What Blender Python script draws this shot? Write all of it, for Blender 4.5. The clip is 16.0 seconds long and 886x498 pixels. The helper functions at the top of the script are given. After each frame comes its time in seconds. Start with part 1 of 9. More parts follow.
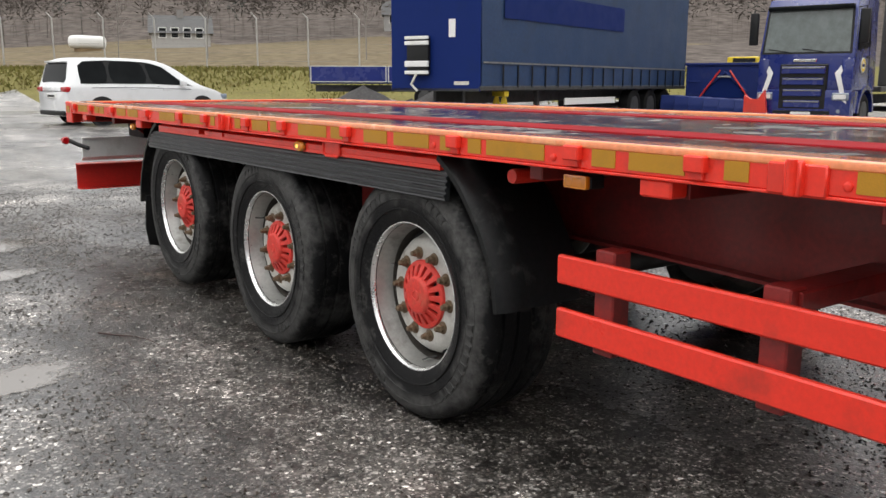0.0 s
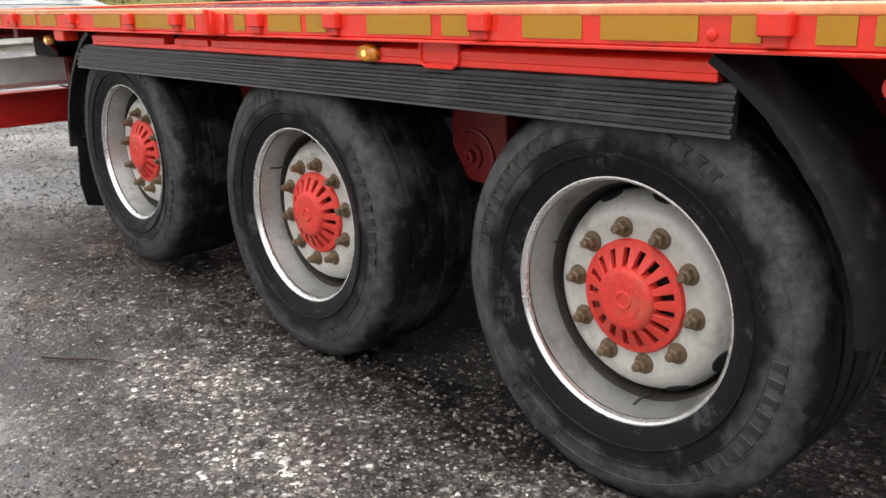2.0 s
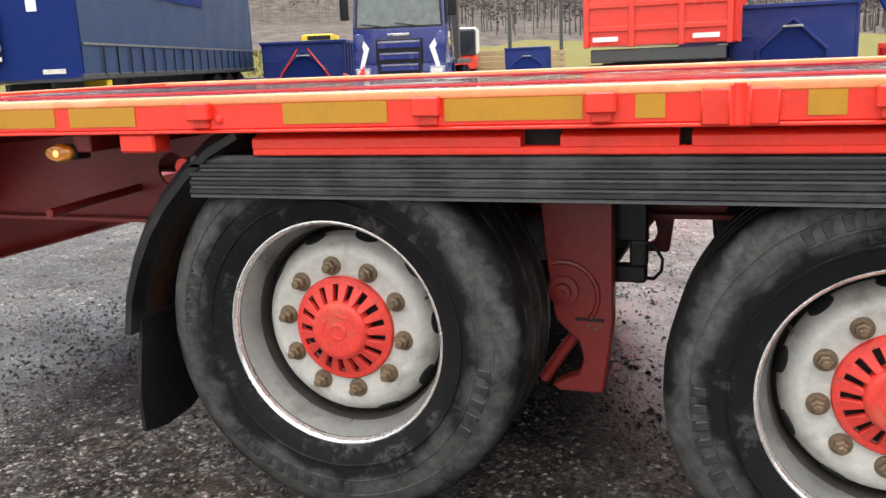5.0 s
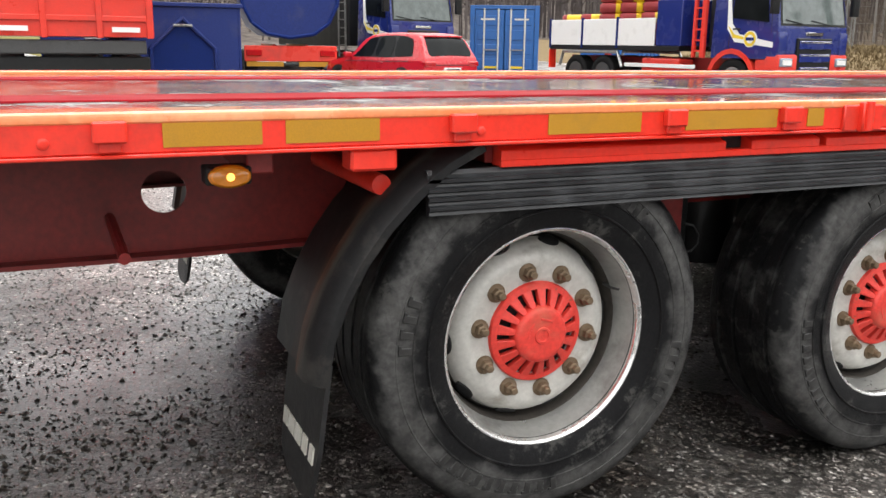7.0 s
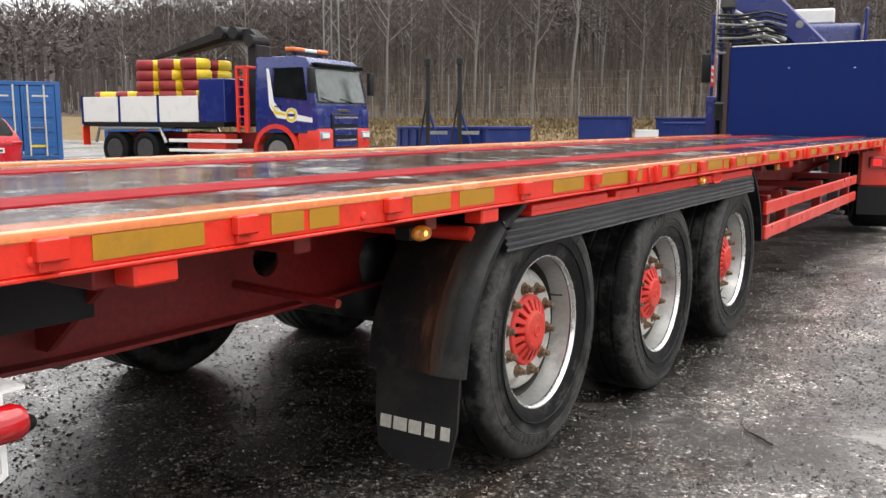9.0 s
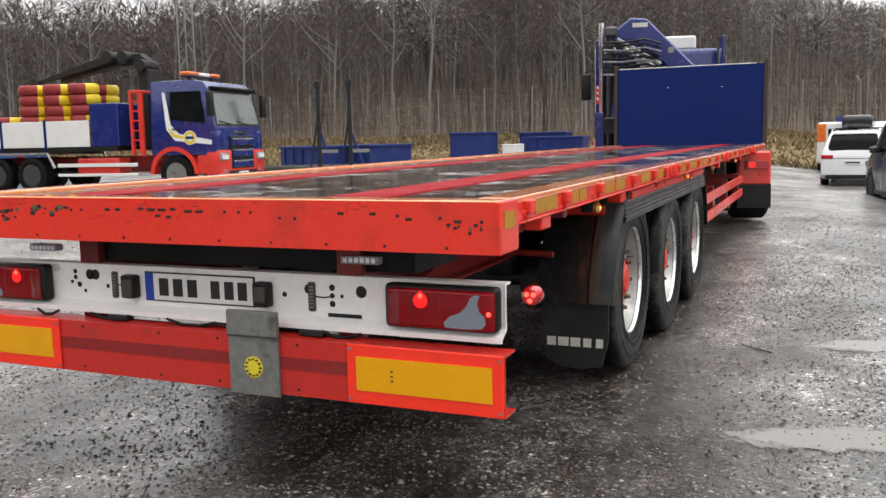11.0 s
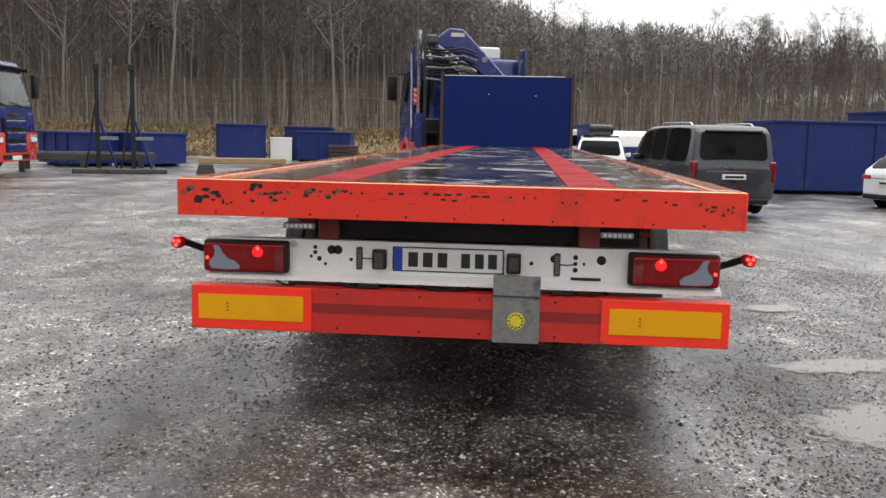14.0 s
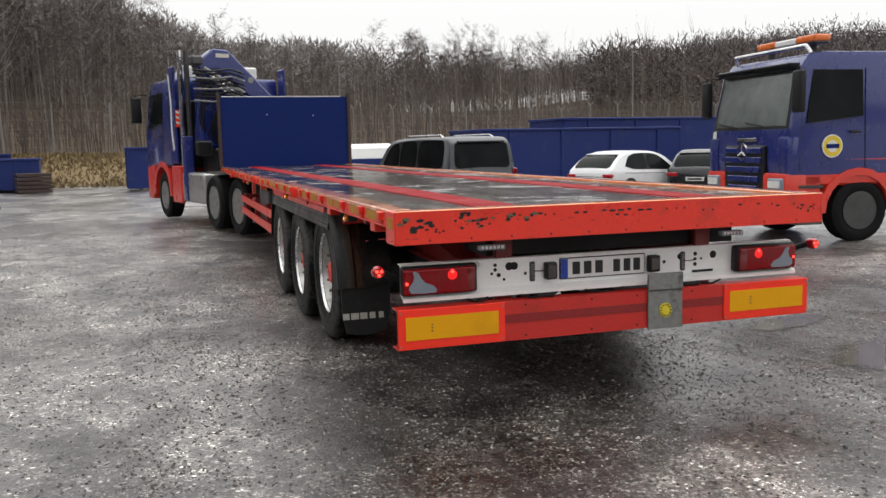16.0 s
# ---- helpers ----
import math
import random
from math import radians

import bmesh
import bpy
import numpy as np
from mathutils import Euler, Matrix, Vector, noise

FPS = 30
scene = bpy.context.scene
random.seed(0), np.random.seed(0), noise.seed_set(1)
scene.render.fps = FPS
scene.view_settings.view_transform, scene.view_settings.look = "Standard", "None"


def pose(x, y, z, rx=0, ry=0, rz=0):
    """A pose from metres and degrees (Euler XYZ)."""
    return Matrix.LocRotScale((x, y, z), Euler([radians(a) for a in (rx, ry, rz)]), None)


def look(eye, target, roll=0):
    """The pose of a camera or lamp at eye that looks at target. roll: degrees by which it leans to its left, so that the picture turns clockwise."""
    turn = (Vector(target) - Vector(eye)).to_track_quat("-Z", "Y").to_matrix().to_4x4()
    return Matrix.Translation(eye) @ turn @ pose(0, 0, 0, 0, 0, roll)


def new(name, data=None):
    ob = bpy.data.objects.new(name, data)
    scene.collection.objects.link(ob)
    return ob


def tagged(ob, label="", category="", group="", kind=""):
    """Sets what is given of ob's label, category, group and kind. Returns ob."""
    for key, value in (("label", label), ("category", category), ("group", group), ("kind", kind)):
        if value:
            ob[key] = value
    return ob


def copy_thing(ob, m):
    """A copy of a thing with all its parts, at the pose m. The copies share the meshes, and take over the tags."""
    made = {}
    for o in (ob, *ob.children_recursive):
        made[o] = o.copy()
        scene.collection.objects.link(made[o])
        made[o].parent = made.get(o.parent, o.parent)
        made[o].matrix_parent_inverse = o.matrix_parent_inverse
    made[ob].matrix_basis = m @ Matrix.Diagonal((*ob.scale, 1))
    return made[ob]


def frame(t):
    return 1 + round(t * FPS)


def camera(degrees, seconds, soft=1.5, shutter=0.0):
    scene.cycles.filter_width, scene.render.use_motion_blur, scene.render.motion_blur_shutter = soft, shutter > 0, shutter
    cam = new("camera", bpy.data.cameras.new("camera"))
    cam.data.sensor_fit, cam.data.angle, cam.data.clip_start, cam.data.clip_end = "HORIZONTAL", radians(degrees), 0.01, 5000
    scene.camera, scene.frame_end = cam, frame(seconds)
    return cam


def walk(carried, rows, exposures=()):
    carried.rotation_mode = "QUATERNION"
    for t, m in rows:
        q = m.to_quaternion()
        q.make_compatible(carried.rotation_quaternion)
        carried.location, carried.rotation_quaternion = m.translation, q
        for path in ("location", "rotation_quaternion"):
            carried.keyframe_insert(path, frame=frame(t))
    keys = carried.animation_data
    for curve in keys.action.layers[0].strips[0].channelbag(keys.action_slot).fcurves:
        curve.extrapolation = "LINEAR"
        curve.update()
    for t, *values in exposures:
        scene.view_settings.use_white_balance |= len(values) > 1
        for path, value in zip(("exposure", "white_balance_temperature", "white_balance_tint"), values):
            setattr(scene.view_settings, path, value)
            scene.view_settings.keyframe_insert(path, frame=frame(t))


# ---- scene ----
cam = camera(53.72, 16.0)
PATH = [
    (0.0, look((3.118, 8.417, 1.300), (1.369, 6.045, 0.738), 0.19)),
    (0.5, look((3.019, 8.004, 1.257), (1.243, 5.684, 0.577), -1.48)),
    (1.0, look((2.937, 7.601, 1.198), (1.125, 5.338, 0.426), -1.93)),
    (1.5, look((2.871, 7.185, 1.173), (1.006, 4.983, 0.355), -1.55)),
    (2.0, look((2.807, 6.758, 1.171), (0.860, 4.639, 0.322), -1.59)),
    (2.5, look((2.809, 6.282, 1.175), (0.698, 4.329, 0.321), -2.42)),
    (3.0, look((2.838, 5.765, 1.192), (0.558, 4.001, 0.363), -3.32)),
    (3.5, look((2.899, 5.329, 1.211), (0.455, 3.776, 0.427), -2.95)),
    (4.0, look((2.999, 4.930, 1.219), (0.462, 3.503, 0.497), -3.18)),
    (4.5, look((3.085, 4.509, 1.206), (0.441, 3.278, 0.505), -3.06)),
    (5.0, look((3.132, 4.017, 1.198), (0.380, 3.002, 0.565), -2.43)),
    (7.5, look((3.084, 1.391, 1.286), (0.682, 3.088, 0.690), 1.24)),
    (8.0, look((3.027, 0.977, 1.290), (0.893, 3.036, 0.835), 0.64)),
    (8.5, look((2.904, 0.511, 1.336), (1.022, 2.805, 0.895), -0.12)),
    (9.0, look((2.728, 0.031, 1.326), (1.082, 2.501, 0.893), 0.10)),
    (11.5, look((2.001, -2.281, 1.335), (0.883, 0.476, 0.948), -1.16)),
    (12.0, look((1.766, -2.641, 1.351), (0.745, 0.152, 0.951), -0.56)),
    (12.5, look((1.508, -2.917, 1.360), (0.617, -0.080, 0.967), 0.04)),
    (13.0, look((1.235, -3.119, 1.327), (0.480, -0.245, 0.914), 0.27)),
    (13.5, look((0.854, -3.195, 1.373), (0.284, -0.279, 0.957), 0.88)),
    (14.0, look((0.284, -3.254, 1.368), (0.032, -0.291, 0.972), 1.24)),
    (14.5, look((-0.342, -3.309, 1.381), (-0.299, -0.337, 0.974), 0.85)),
    (15.0, look((-1.029, -3.413, 1.415), (-0.660, -0.461, 1.025), -0.82)),
    (15.5, look((-1.691, -3.489, 1.421), (-1.038, -0.582, 1.067), -1.53)),
    (16.0, look((-2.350, -3.503, 1.455), (-1.449, -0.663, 1.102), -1.27)),
]
EXPOSURE = [(0, 0.64), (2, 0.98), (3, 1.24), (5, 1.40), (7.5, 1.14), (9, 1.04), (11.5, 0.78), (13.5, 0.68), (16, 0.44)]
walk(cam, PATH, EXPOSURE)

# ---- world and light: an overcast winter day ----
world = bpy.data.worlds.new("overcast_sky")
scene.world = world
world.use_nodes = True
wn, wl = world.node_tree.nodes, world.node_tree.links
wn.clear()
sky = wn.new("ShaderNodeTexSky")
sky.sky_type = "NISHITA"
sky.sun_disc = False
sky.sun_elevation, sky.sun_rotation = radians(70), radians(125)
sky.air_density, sky.dust_density, sky.ozone_density = 1.0, 6.0, 1.0
grey = wn.new("ShaderNodeHueSaturation")
grey.inputs["Saturation"].default_value = 0.16
grey.inputs["Value"].default_value = 1.3
back = wn.new("ShaderNodeBackground")
back.inputs["Strength"].default_value = 0.098
wout = wn.new("ShaderNodeOutputWorld")
wl.new(sky.outputs[0], grey.inputs["Color"])
cloud = wn.new("ShaderNodeMix")
cloud.data_type = "RGBA"
cloud.inputs[0].default_value = 0.75
cloud.inputs[7].default_value = (8.8, 8.75, 8.7, 1)
wl.new(grey.outputs[0], cloud.inputs[6])
wl.new(cloud.outputs[2], back.inputs["Color"])
wl.new(back.outputs[0], wout.inputs["Surface"])
sun_data = bpy.data.lights.new("sun", "SUN")
sun_data.energy, sun_data.angle, sun_data.color = 1.5, radians(85), (1.0, 0.985, 0.96)
sun = new("sun", sun_data)
sun.matrix_world = look((4, 9, 38), (0, 0, 0))


# ---- materials ----
def nodes_of(name):
    m = bpy.data.materials.new(name)
    m.use_nodes = True
    t = m.node_tree
    return m, t, t.nodes["Principled BSDF"]


def noise_node(t, scale, detail=4, rough=0.6, coord=None):
    n = t.nodes.new("ShaderNodeTexNoise")
    n.inputs["Scale"].default_value, n.inputs["Detail"].default_value, n.inputs["Roughness"].default_value = scale, detail, rough
    if coord:
        t.links.new(coord, n.inputs["Vector"])
    return n


def ramp(t, src, stops):
    r = t.nodes.new("ShaderNodeValToRGB")
    e = r.color_ramp.elements
    while len(e) < len(stops):
        e.new(0.5)
    for i, (p, c) in enumerate(stops):
        e[i].position = p
        e[i].color = (*c, 1) if not isinstance(c, float) else (c, c, c, 1)
    t.links.new(src, r.inputs["Fac"])
    return r


def mix(t, fac, a, b):
    m = t.nodes.new("ShaderNodeMix")
    m.data_type = "RGBA"
    for sock, v in ((m.inputs[0], fac), (m.inputs[6], a), (m.inputs[7], b)):
        if isinstance(v, (int, float)):
            sock.default_value = v
        elif isinstance(v, tuple):
            sock.default_value = (*v, 1)
        else:
            t.links.new(v, sock)
    return m.outputs[2]


def surface(name, rgb, rough=0.5, metal=0.0, dirt=(0.06, 0.05, 0.045), dirt_amount=0.35, grain=40.0, patch=3.0, bump=0.1, coat=0.0, spread=0.15, rust=None, edge=0.55):
    """A worn surface: base colour, fine grain, larger patches of dirt and, if given, small chips of rust."""
    m, t, b = nodes_of(name)
    co = t.nodes.new("ShaderNodeTexCoord").outputs["Object"]
    fine = noise_node(t, grain, 5, 0.65, co)
    big = noise_node(t, patch, 6, 0.62, co)
    light = tuple(min(1, c * (1 + spread)) for c in rgb)
    dark = tuple(c * (1 - spread) for c in rgb)
    base = ramp(t, fine.outputs["Fac"], [(0.3, dark), (0.7, light)])
    mask = ramp(t, big.outputs["Fac"], [(edge, 0.0), (edge + 0.2, dirt_amount)])
    col = mix(t, mask.outputs["Color"], base.outputs["Color"], dirt)
    if rust:
        chips = noise_node(t, rust[1], 3, 0.7, co)
        rm = ramp(t, chips.outputs["Fac"], [(rust[2], 0.0), (rust[2] + 0.03, 1.0)])
        col = mix(t, rm.outputs["Color"], col, rust[0])
    t.links.new(col, b.inputs["Base Color"])
    rr = ramp(t, big.outputs["Fac"], [(0.3, max(0.02, rough - 0.08)), (0.75, min(1.0, rough + 0.18))])
    t.links.new(rr.outputs["Color"], b.inputs["Roughness"])
    b.inputs["Metallic"].default_value = metal
    if rough >= 0.85:
        b.inputs["Specular IOR Level"].default_value = 0.05
    b.inputs["Coat Weight"].default_value = coat
    b.inputs["Coat Roughness"].default_value = 0.08
    if bump:
        bp = t.nodes.new("ShaderNodeBump")
        bp.inputs["Strength"].default_value, bp.inputs["Distance"].default_value = bump, 0.004
        t.links.new(fine.outputs["Fac"], bp.inputs["Height"])
        t.links.new(bp.outputs["Normal"], b.inputs["Normal"])
    return m


def glow(name, rgb, strength, rough=0.2):
    m, t, b = nodes_of(name)
    b.inputs["Base Color"].default_value = (*rgb, 1)
    b.inputs["Roughness"].default_value = rough
    b.inputs["Emission Color"].default_value = (*rgb, 1)
    b.inputs["Emission Strength"].default_value = strength
    return m


def lens(name, rgb, rough=0.12):
    m, t, b = nodes_of(name)
    co = t.nodes.new("ShaderNodeTexCoord").outputs["Object"]
    w = t.nodes.new("ShaderNodeTexWave")
    w.inputs["Scale"].default_value, w.inputs["Distortion"].default_value = 45, 0.5
    t.links.new(co, w.inputs["Vector"])
    r = ramp(t, w.outputs["Fac"], [(0.2, tuple(c * 0.75 for c in rgb)), (0.8, rgb)])
    t.links.new(r.outputs["Color"], b.inputs["Base Color"])
    b.inputs["Roughness"].default_value = rough
    b.inputs["Coat Weight"].default_value = 0.6
    return m


RED = surface("red_trailer_paint", (0.76, 0.036, 0.019), 0.32, 0, (0.10, 0.03, 0.02), 0.5, 60, 4, 0.06, 0.25, 0.08, ((0.05, 0.025, 0.015), 9, 0.735))
RED_BAR = surface("duller_red_underrun_paint", (0.54, 0.022, 0.015), 0.4, 0, (0.10, 0.03, 0.02), 0.5, 60, 4, 0.06, 0.1, 0.1, ((0.05, 0.025, 0.015), 9, 0.72))
# worn edge, paled to orange: its sky sheen is put into the colour
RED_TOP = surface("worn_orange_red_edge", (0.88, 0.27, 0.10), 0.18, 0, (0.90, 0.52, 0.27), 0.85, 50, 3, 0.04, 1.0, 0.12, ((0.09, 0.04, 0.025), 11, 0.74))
# chassis red taken darker than the rails, standing in for under-trailer shade
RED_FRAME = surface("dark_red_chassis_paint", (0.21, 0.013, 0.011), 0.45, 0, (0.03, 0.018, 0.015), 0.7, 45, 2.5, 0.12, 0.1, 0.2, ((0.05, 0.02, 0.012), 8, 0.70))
RED_STRIP = surface("wet_crimson_deck_strip", (0.25, 0.007, 0.012), 0.48, 0, (0.16, 0.014, 0.014), 0.5, 60, 3, 0.06, 0.0, 0.12, ((0.05, 0.025, 0.015), 12, 0.73))
RED_HUB = surface("faded_red_hub_paint", (0.62, 0.040, 0.028), 0.5, 0, (0.35, 0.14, 0.08), 0.55, 70, 9, 0.2, 0.0, 0.18, ((0.20, 0.08, 0.04), 30, 0.70))
RED_DARK = surface("dull_red_stripe", (0.25, 0.012, 0.012), 0.5)
TAPE = surface("yellow_reflective_tape", (0.43, 0.205, 0.008), 0.45, 0, (0.27, 0.15, 0.02), 0.55, 300, 9, 0.15, 0.0, 0.12)
PLATE_YELLOW = surface("amber_reflective_board", (0.80, 0.37, 0.006), 0.4, 0, (0.5, 0.22, 0.01), 0.3, 260, 5, 0.1, 0.0, 0.08)
PLATE_RED = surface("fluorescent_red_board", (1.0, 0.045, 0.022), 0.4, 0, (0.6, 0.05, 0.02), 0.3, 120, 6, 0.03, 0.2, 0.06)
BLACK_PLASTIC = surface("weathered_black_plastic", (0.006, 0.0065, 0.007), 0.5, 0, (0.022, 0.022, 0.022), 0.6, 60, 5, 0.2, 0.1, 0.3)
MUDDY_PLASTIC = surface("black_plastic_with_dried_mud", (0.008, 0.008, 0.0085), 0.5, 0, (0.040, 0.038, 0.034), 0.8, 50, 6, 0.35, 0.0, 0.3, None, 0.52)
RIBBED_PLASTIC = surface("grey_worn_ribbed_plastic", (0.010, 0.011, 0.0125), 0.38, 0, (0.050, 0.053, 0.057), 0.75, 45, 7, 0.35, 0.1, 0.4, None, 0.48)
SMEARED_PLASTIC = surface("black_plastic_with_grey_smears", (0.006, 0.0065, 0.007), 0.45, 0, (0.060, 0.059, 0.056), 0.8, 45, 8, 0.3, 0.0, 0.4, None, 0.58)


def streaked_plastic():
    """Black mudguard plastic: a long rust-brown streak beside the outer bead, grey scrapes over the rest."""
    m, t, b = nodes_of("black_plastic_with_rust_streak")
    co = t.nodes.new("ShaderNodeTexCoord").outputs["Object"]
    sep = t.nodes.new("ShaderNodeSeparateXYZ")
    t.links.new(co, sep.inputs[0])
    ax = t.nodes.new("ShaderNodeMath")
    ax.operation = "ABSOLUTE"
    t.links.new(sep.outputs["X"], ax.inputs[0])
    mp = t.nodes.new("ShaderNodeMapping")
    mp.inputs["Scale"].default_value = (26, 5, 5)
    t.links.new(co, mp.inputs["Vector"])
    run = noise_node(t, 1.0, 7, 0.7, mp.outputs["Vector"])
    fine = noise_node(t, 60, 6, 0.7, co)
    big = noise_node(t, 7, 7, 0.72, co)
    wob = t.nodes.new("ShaderNodeMath")
    wob.operation = "MULTIPLY_ADD"
    wob.inputs[1].default_value = 0.16
    t.links.new(run.outputs["Fac"], wob.inputs[0])
    t.links.new(ax.outputs[0], wob.inputs[2])
    scale = t.nodes.new("ShaderNodeMapRange")
    for name, v in (("From Min", 1.08), ("From Max", 1.36), ("To Min", 0.0), ("To Max", 1.0)):
        scale.inputs[name].default_value = v
    t.links.new(wob.outputs[0], scale.inputs["Value"])
    band = ramp(t, scale.outputs["Result"], [(0.0, 0.0), (0.20, 0.15), (0.34, 1.0), (0.52, 0.9), (0.62, 0.0)])
    pale = ramp(t, scale.outputs["Result"], [(0.52, 0.0), (0.62, 0.6), (0.72, 0.0)])
    base = ramp(t, fine.outputs["Fac"], [(0.3, (0.0055, 0.0055, 0.006)), (0.7, (0.012, 0.012, 0.0125))])
    smear = ramp(t, big.outputs["Fac"], [(0.52, 0.0), (0.60, 0.55), (0.72, 0.8)])
    col = mix(t, smear.outputs["Color"], base.outputs["Color"], (0.034, 0.032, 0.029))
    rust = ramp(t, run.outputs["Fac"], [(0.35, (0.020, 0.010, 0.007)), (0.52, (0.060, 0.026, 0.015)), (0.68, (0.12, 0.060, 0.036))])
    col = mix(t, band.outputs["Color"], col, rust.outputs["Color"])
    col = mix(t, pale.outputs["Color"], col, (0.055, 0.048, 0.040))
    t.links.new(col, b.inputs["Base Color"])
    b.inputs["Roughness"].default_value = 0.48
    b.inputs["Specular IOR Level"].default_value = 0.3
    bp = t.nodes.new("ShaderNodeBump")
    bp.inputs["Strength"].default_value, bp.inputs["Distance"].default_value = 0.4, 0.005
    t.links.new(big.outputs["Fac"], bp.inputs["Height"])
    t.links.new(bp.outputs["Normal"], b.inputs["Normal"])
    return m


RUST_STREAKED = streaked_plastic()
RUBBER = surface("worn_tyre_rubber", (0.006, 0.006, 0.0065), 0.5, 0, (0.040, 0.039, 0.036), 0.85, 34, 7, 0.7, 0.0, 0.5, None, 0.50)
RUBBER_DARK = surface("black_tyre_tread", (0.008, 0.008, 0.0085), 0.75, 0, (0.026, 0.025, 0.024), 0.5, 40, 6, 0.3)
ALU = surface("brushed_aluminium_rim", (0.46, 0.46, 0.445), 0.32, 0.75, (0.14, 0.12, 0.10), 0.75, 55, 6, 0.10, 0.0, 0.1)
ALU_DULL = surface("dull_painted_wheel_disc", (0.50, 0.49, 0.455), 0.45, 0.1, (0.17, 0.13, 0.09), 0.75, 50, 9, 0.15, 0.0, 0.12)
LIP = surface("bright_rim_lip", (0.72, 0.72, 0.71), 0.22, 0.9, (0.35, 0.33, 0.30), 0.4, 70, 9, 0.05, 0.0, 0.1)
GRIME_AND_SHADE = surface("brake_dust_grime", (0.040, 0.034, 0.028), 0.75, 0, (0.11, 0.095, 0.080), 0.6, 60, 14, 0.3, 0.0, 0.3)
NUT = surface("rusty_wheel_nut", (0.17, 0.12, 0.075), 0.5, 0.5, (0.09, 0.05, 0.03), 0.6, 120, 30, 0.3)
STEEL = surface("galvanised_steel", (0.25, 0.25, 0.24), 0.45, 0.6, (0.055, 0.05, 0.045), 0.85, 35, 9, 0.15)
STEEL_DARK = surface("grimy_steel", (0.075, 0.075, 0.075), 0.5, 0.5, (0.03, 0.027, 0.025), 0.6, 40, 5, 0.2)
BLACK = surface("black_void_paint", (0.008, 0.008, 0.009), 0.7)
WHITE_PANEL = surface("white_painted_steel", (0.86, 0.86, 0.84), 0.38, 0, (0.42, 0.39, 0.34), 0.4, 60, 5, 0.05, 0.15, 0.04, ((0.16, 0.08, 0.04), 16, 0.74))
BLUE = surface("dark_blue_paint", (0.006, 0.019, 0.118), 0.52, 0, (0.012, 0.025, 0.09), 0.5, 40, 2.5, 0.05, 0.0, 0.1)
BLUE_TRUCK = surface("glossy_blue_truck_paint", (0.013, 0.024, 0.155), 0.22, 0, (0.04, 0.045, 0.12), 0.4, 40, 2, 0.03, 0.5, 0.07)
BLUE_BIN = surface("scuffed_blue_container_paint", (0.012, 0.026, 0.135), 0.45, 0, (0.05, 0.06, 0.13), 0.6, 25, 1.6, 0.12, 0.1, 0.14, ((0.10, 0.05, 0.03), 5, 0.72))
BLUE_SHIP = surface("bright_blue_container_paint", (0.016, 0.10, 0.32), 0.42, 0, (0.05, 0.09, 0.18), 0.5, 25, 1.5, 0.1, 0.1, 0.1)
TARP = surface("dark_blue_tarpaulin", (0.011, 0.037, 0.102), 0.55, 0, (0.030, 0.042, 0.062), 0.7, 12, 0.8, 0.2, 0.1, 0.2)
RED_TRUCK = surface("orange_red_truck_paint", (0.66, 0.040, 0.024), 0.3, 0, (0.20, 0.04, 0.03), 0.4, 40, 2.5, 0.04, 0.35, 0.07)
BROWN = surface("brown_stained_post", (0.040, 0.022, 0.018), 0.5)
WHITE_CAR = surface("white_car_paint", (0.72, 0.73, 0.74), 0.2, 0, (0.40, 0.40, 0.39), 0.3, 30, 2, 0.0, 0.6, 0.02)
GREY_CAR = surface("dark_grey_metallic_paint", (0.032, 0.036, 0.044), 0.30, 0.25, (0.10, 0.095, 0.09), 0.3, 30, 2, 0.0, 0.6, 0.05)
SILVER_CAR = surface("silver_metallic_paint", (0.50, 0.50, 0.49), 0.28, 0.5, (0.3, 0.3, 0.29), 0.3, 30, 2, 0.0, 0.5, 0.04)
DARK_CAR = surface("black_car_paint", (0.018, 0.018, 0.022), 0.2, 0.2, (0.05, 0.05, 0.05), 0.3, 30, 2, 0.0, 0.6, 0.05)
RED_CAR = surface("red_car_paint", (0.48, 0.012, 0.020), 0.24, 0, (0.2, 0.02, 0.02), 0.3, 30, 2, 0.0, 0.5, 0.05)
WHITE = surface("white_paint", (0.74, 0.74, 0.72), 0.4, 0, (0.4, 0.39, 0.36), 0.35, 30, 2, 0.03, 0.1, 0.04)
YELLOW = surface("yellow_paint", (0.72, 0.52, 0.02), 0.42, 0, (0.35, 0.24, 0.03), 0.4, 40, 4, 0.1, 0.1, 0.1)
MAROON = surface("maroon_tyre_paint", (0.26, 0.018, 0.020), 0.5, 0, (0.1, 0.02, 0.02), 0.4, 40, 4, 0.15, 0.0, 0.12)
ORANGE = surface("orange_beacon_plastic", (0.75, 0.16, 0.02), 0.25, 0, (0.4, 0.1, 0.02), 0.3, 40, 4, 0.0, 0.5)
TIMBER = surface("sawn_timber", (0.34, 0.24, 0.13), 0.7, 0, (0.14, 0.10, 0.06), 0.5, 30, 3, 0.3)
PALE_POST = surface("pale_concrete_post", (0.38, 0.37, 0.355), 0.7, 0, (0.25, 0.24, 0.22), 0.5, 12, 1.5, 0.2)
CONCRETE = surface("wet_concrete", (0.20, 0.19, 0.18), 0.55, 0, (0.09, 0.085, 0.08), 0.6, 25, 2, 0.3)
INK = surface("black_ink", (0.012, 0.012, 0.012), 0.5)
LETTER = surface("off_white_lettering", (0.55, 0.54, 0.48), 0.5, 0, (0.2, 0.19, 0.16), 0.5, 60, 12, 0.05)
STICKER = surface("yellow_round_sticker", (0.72, 0.58, 0.03), 0.5, 0, (0.35, 0.3, 0.05), 0.4, 90, 20, 0.03)
EU_BLUE = surface("blue_plate_band", (0.012, 0.05, 0.36), 0.4)
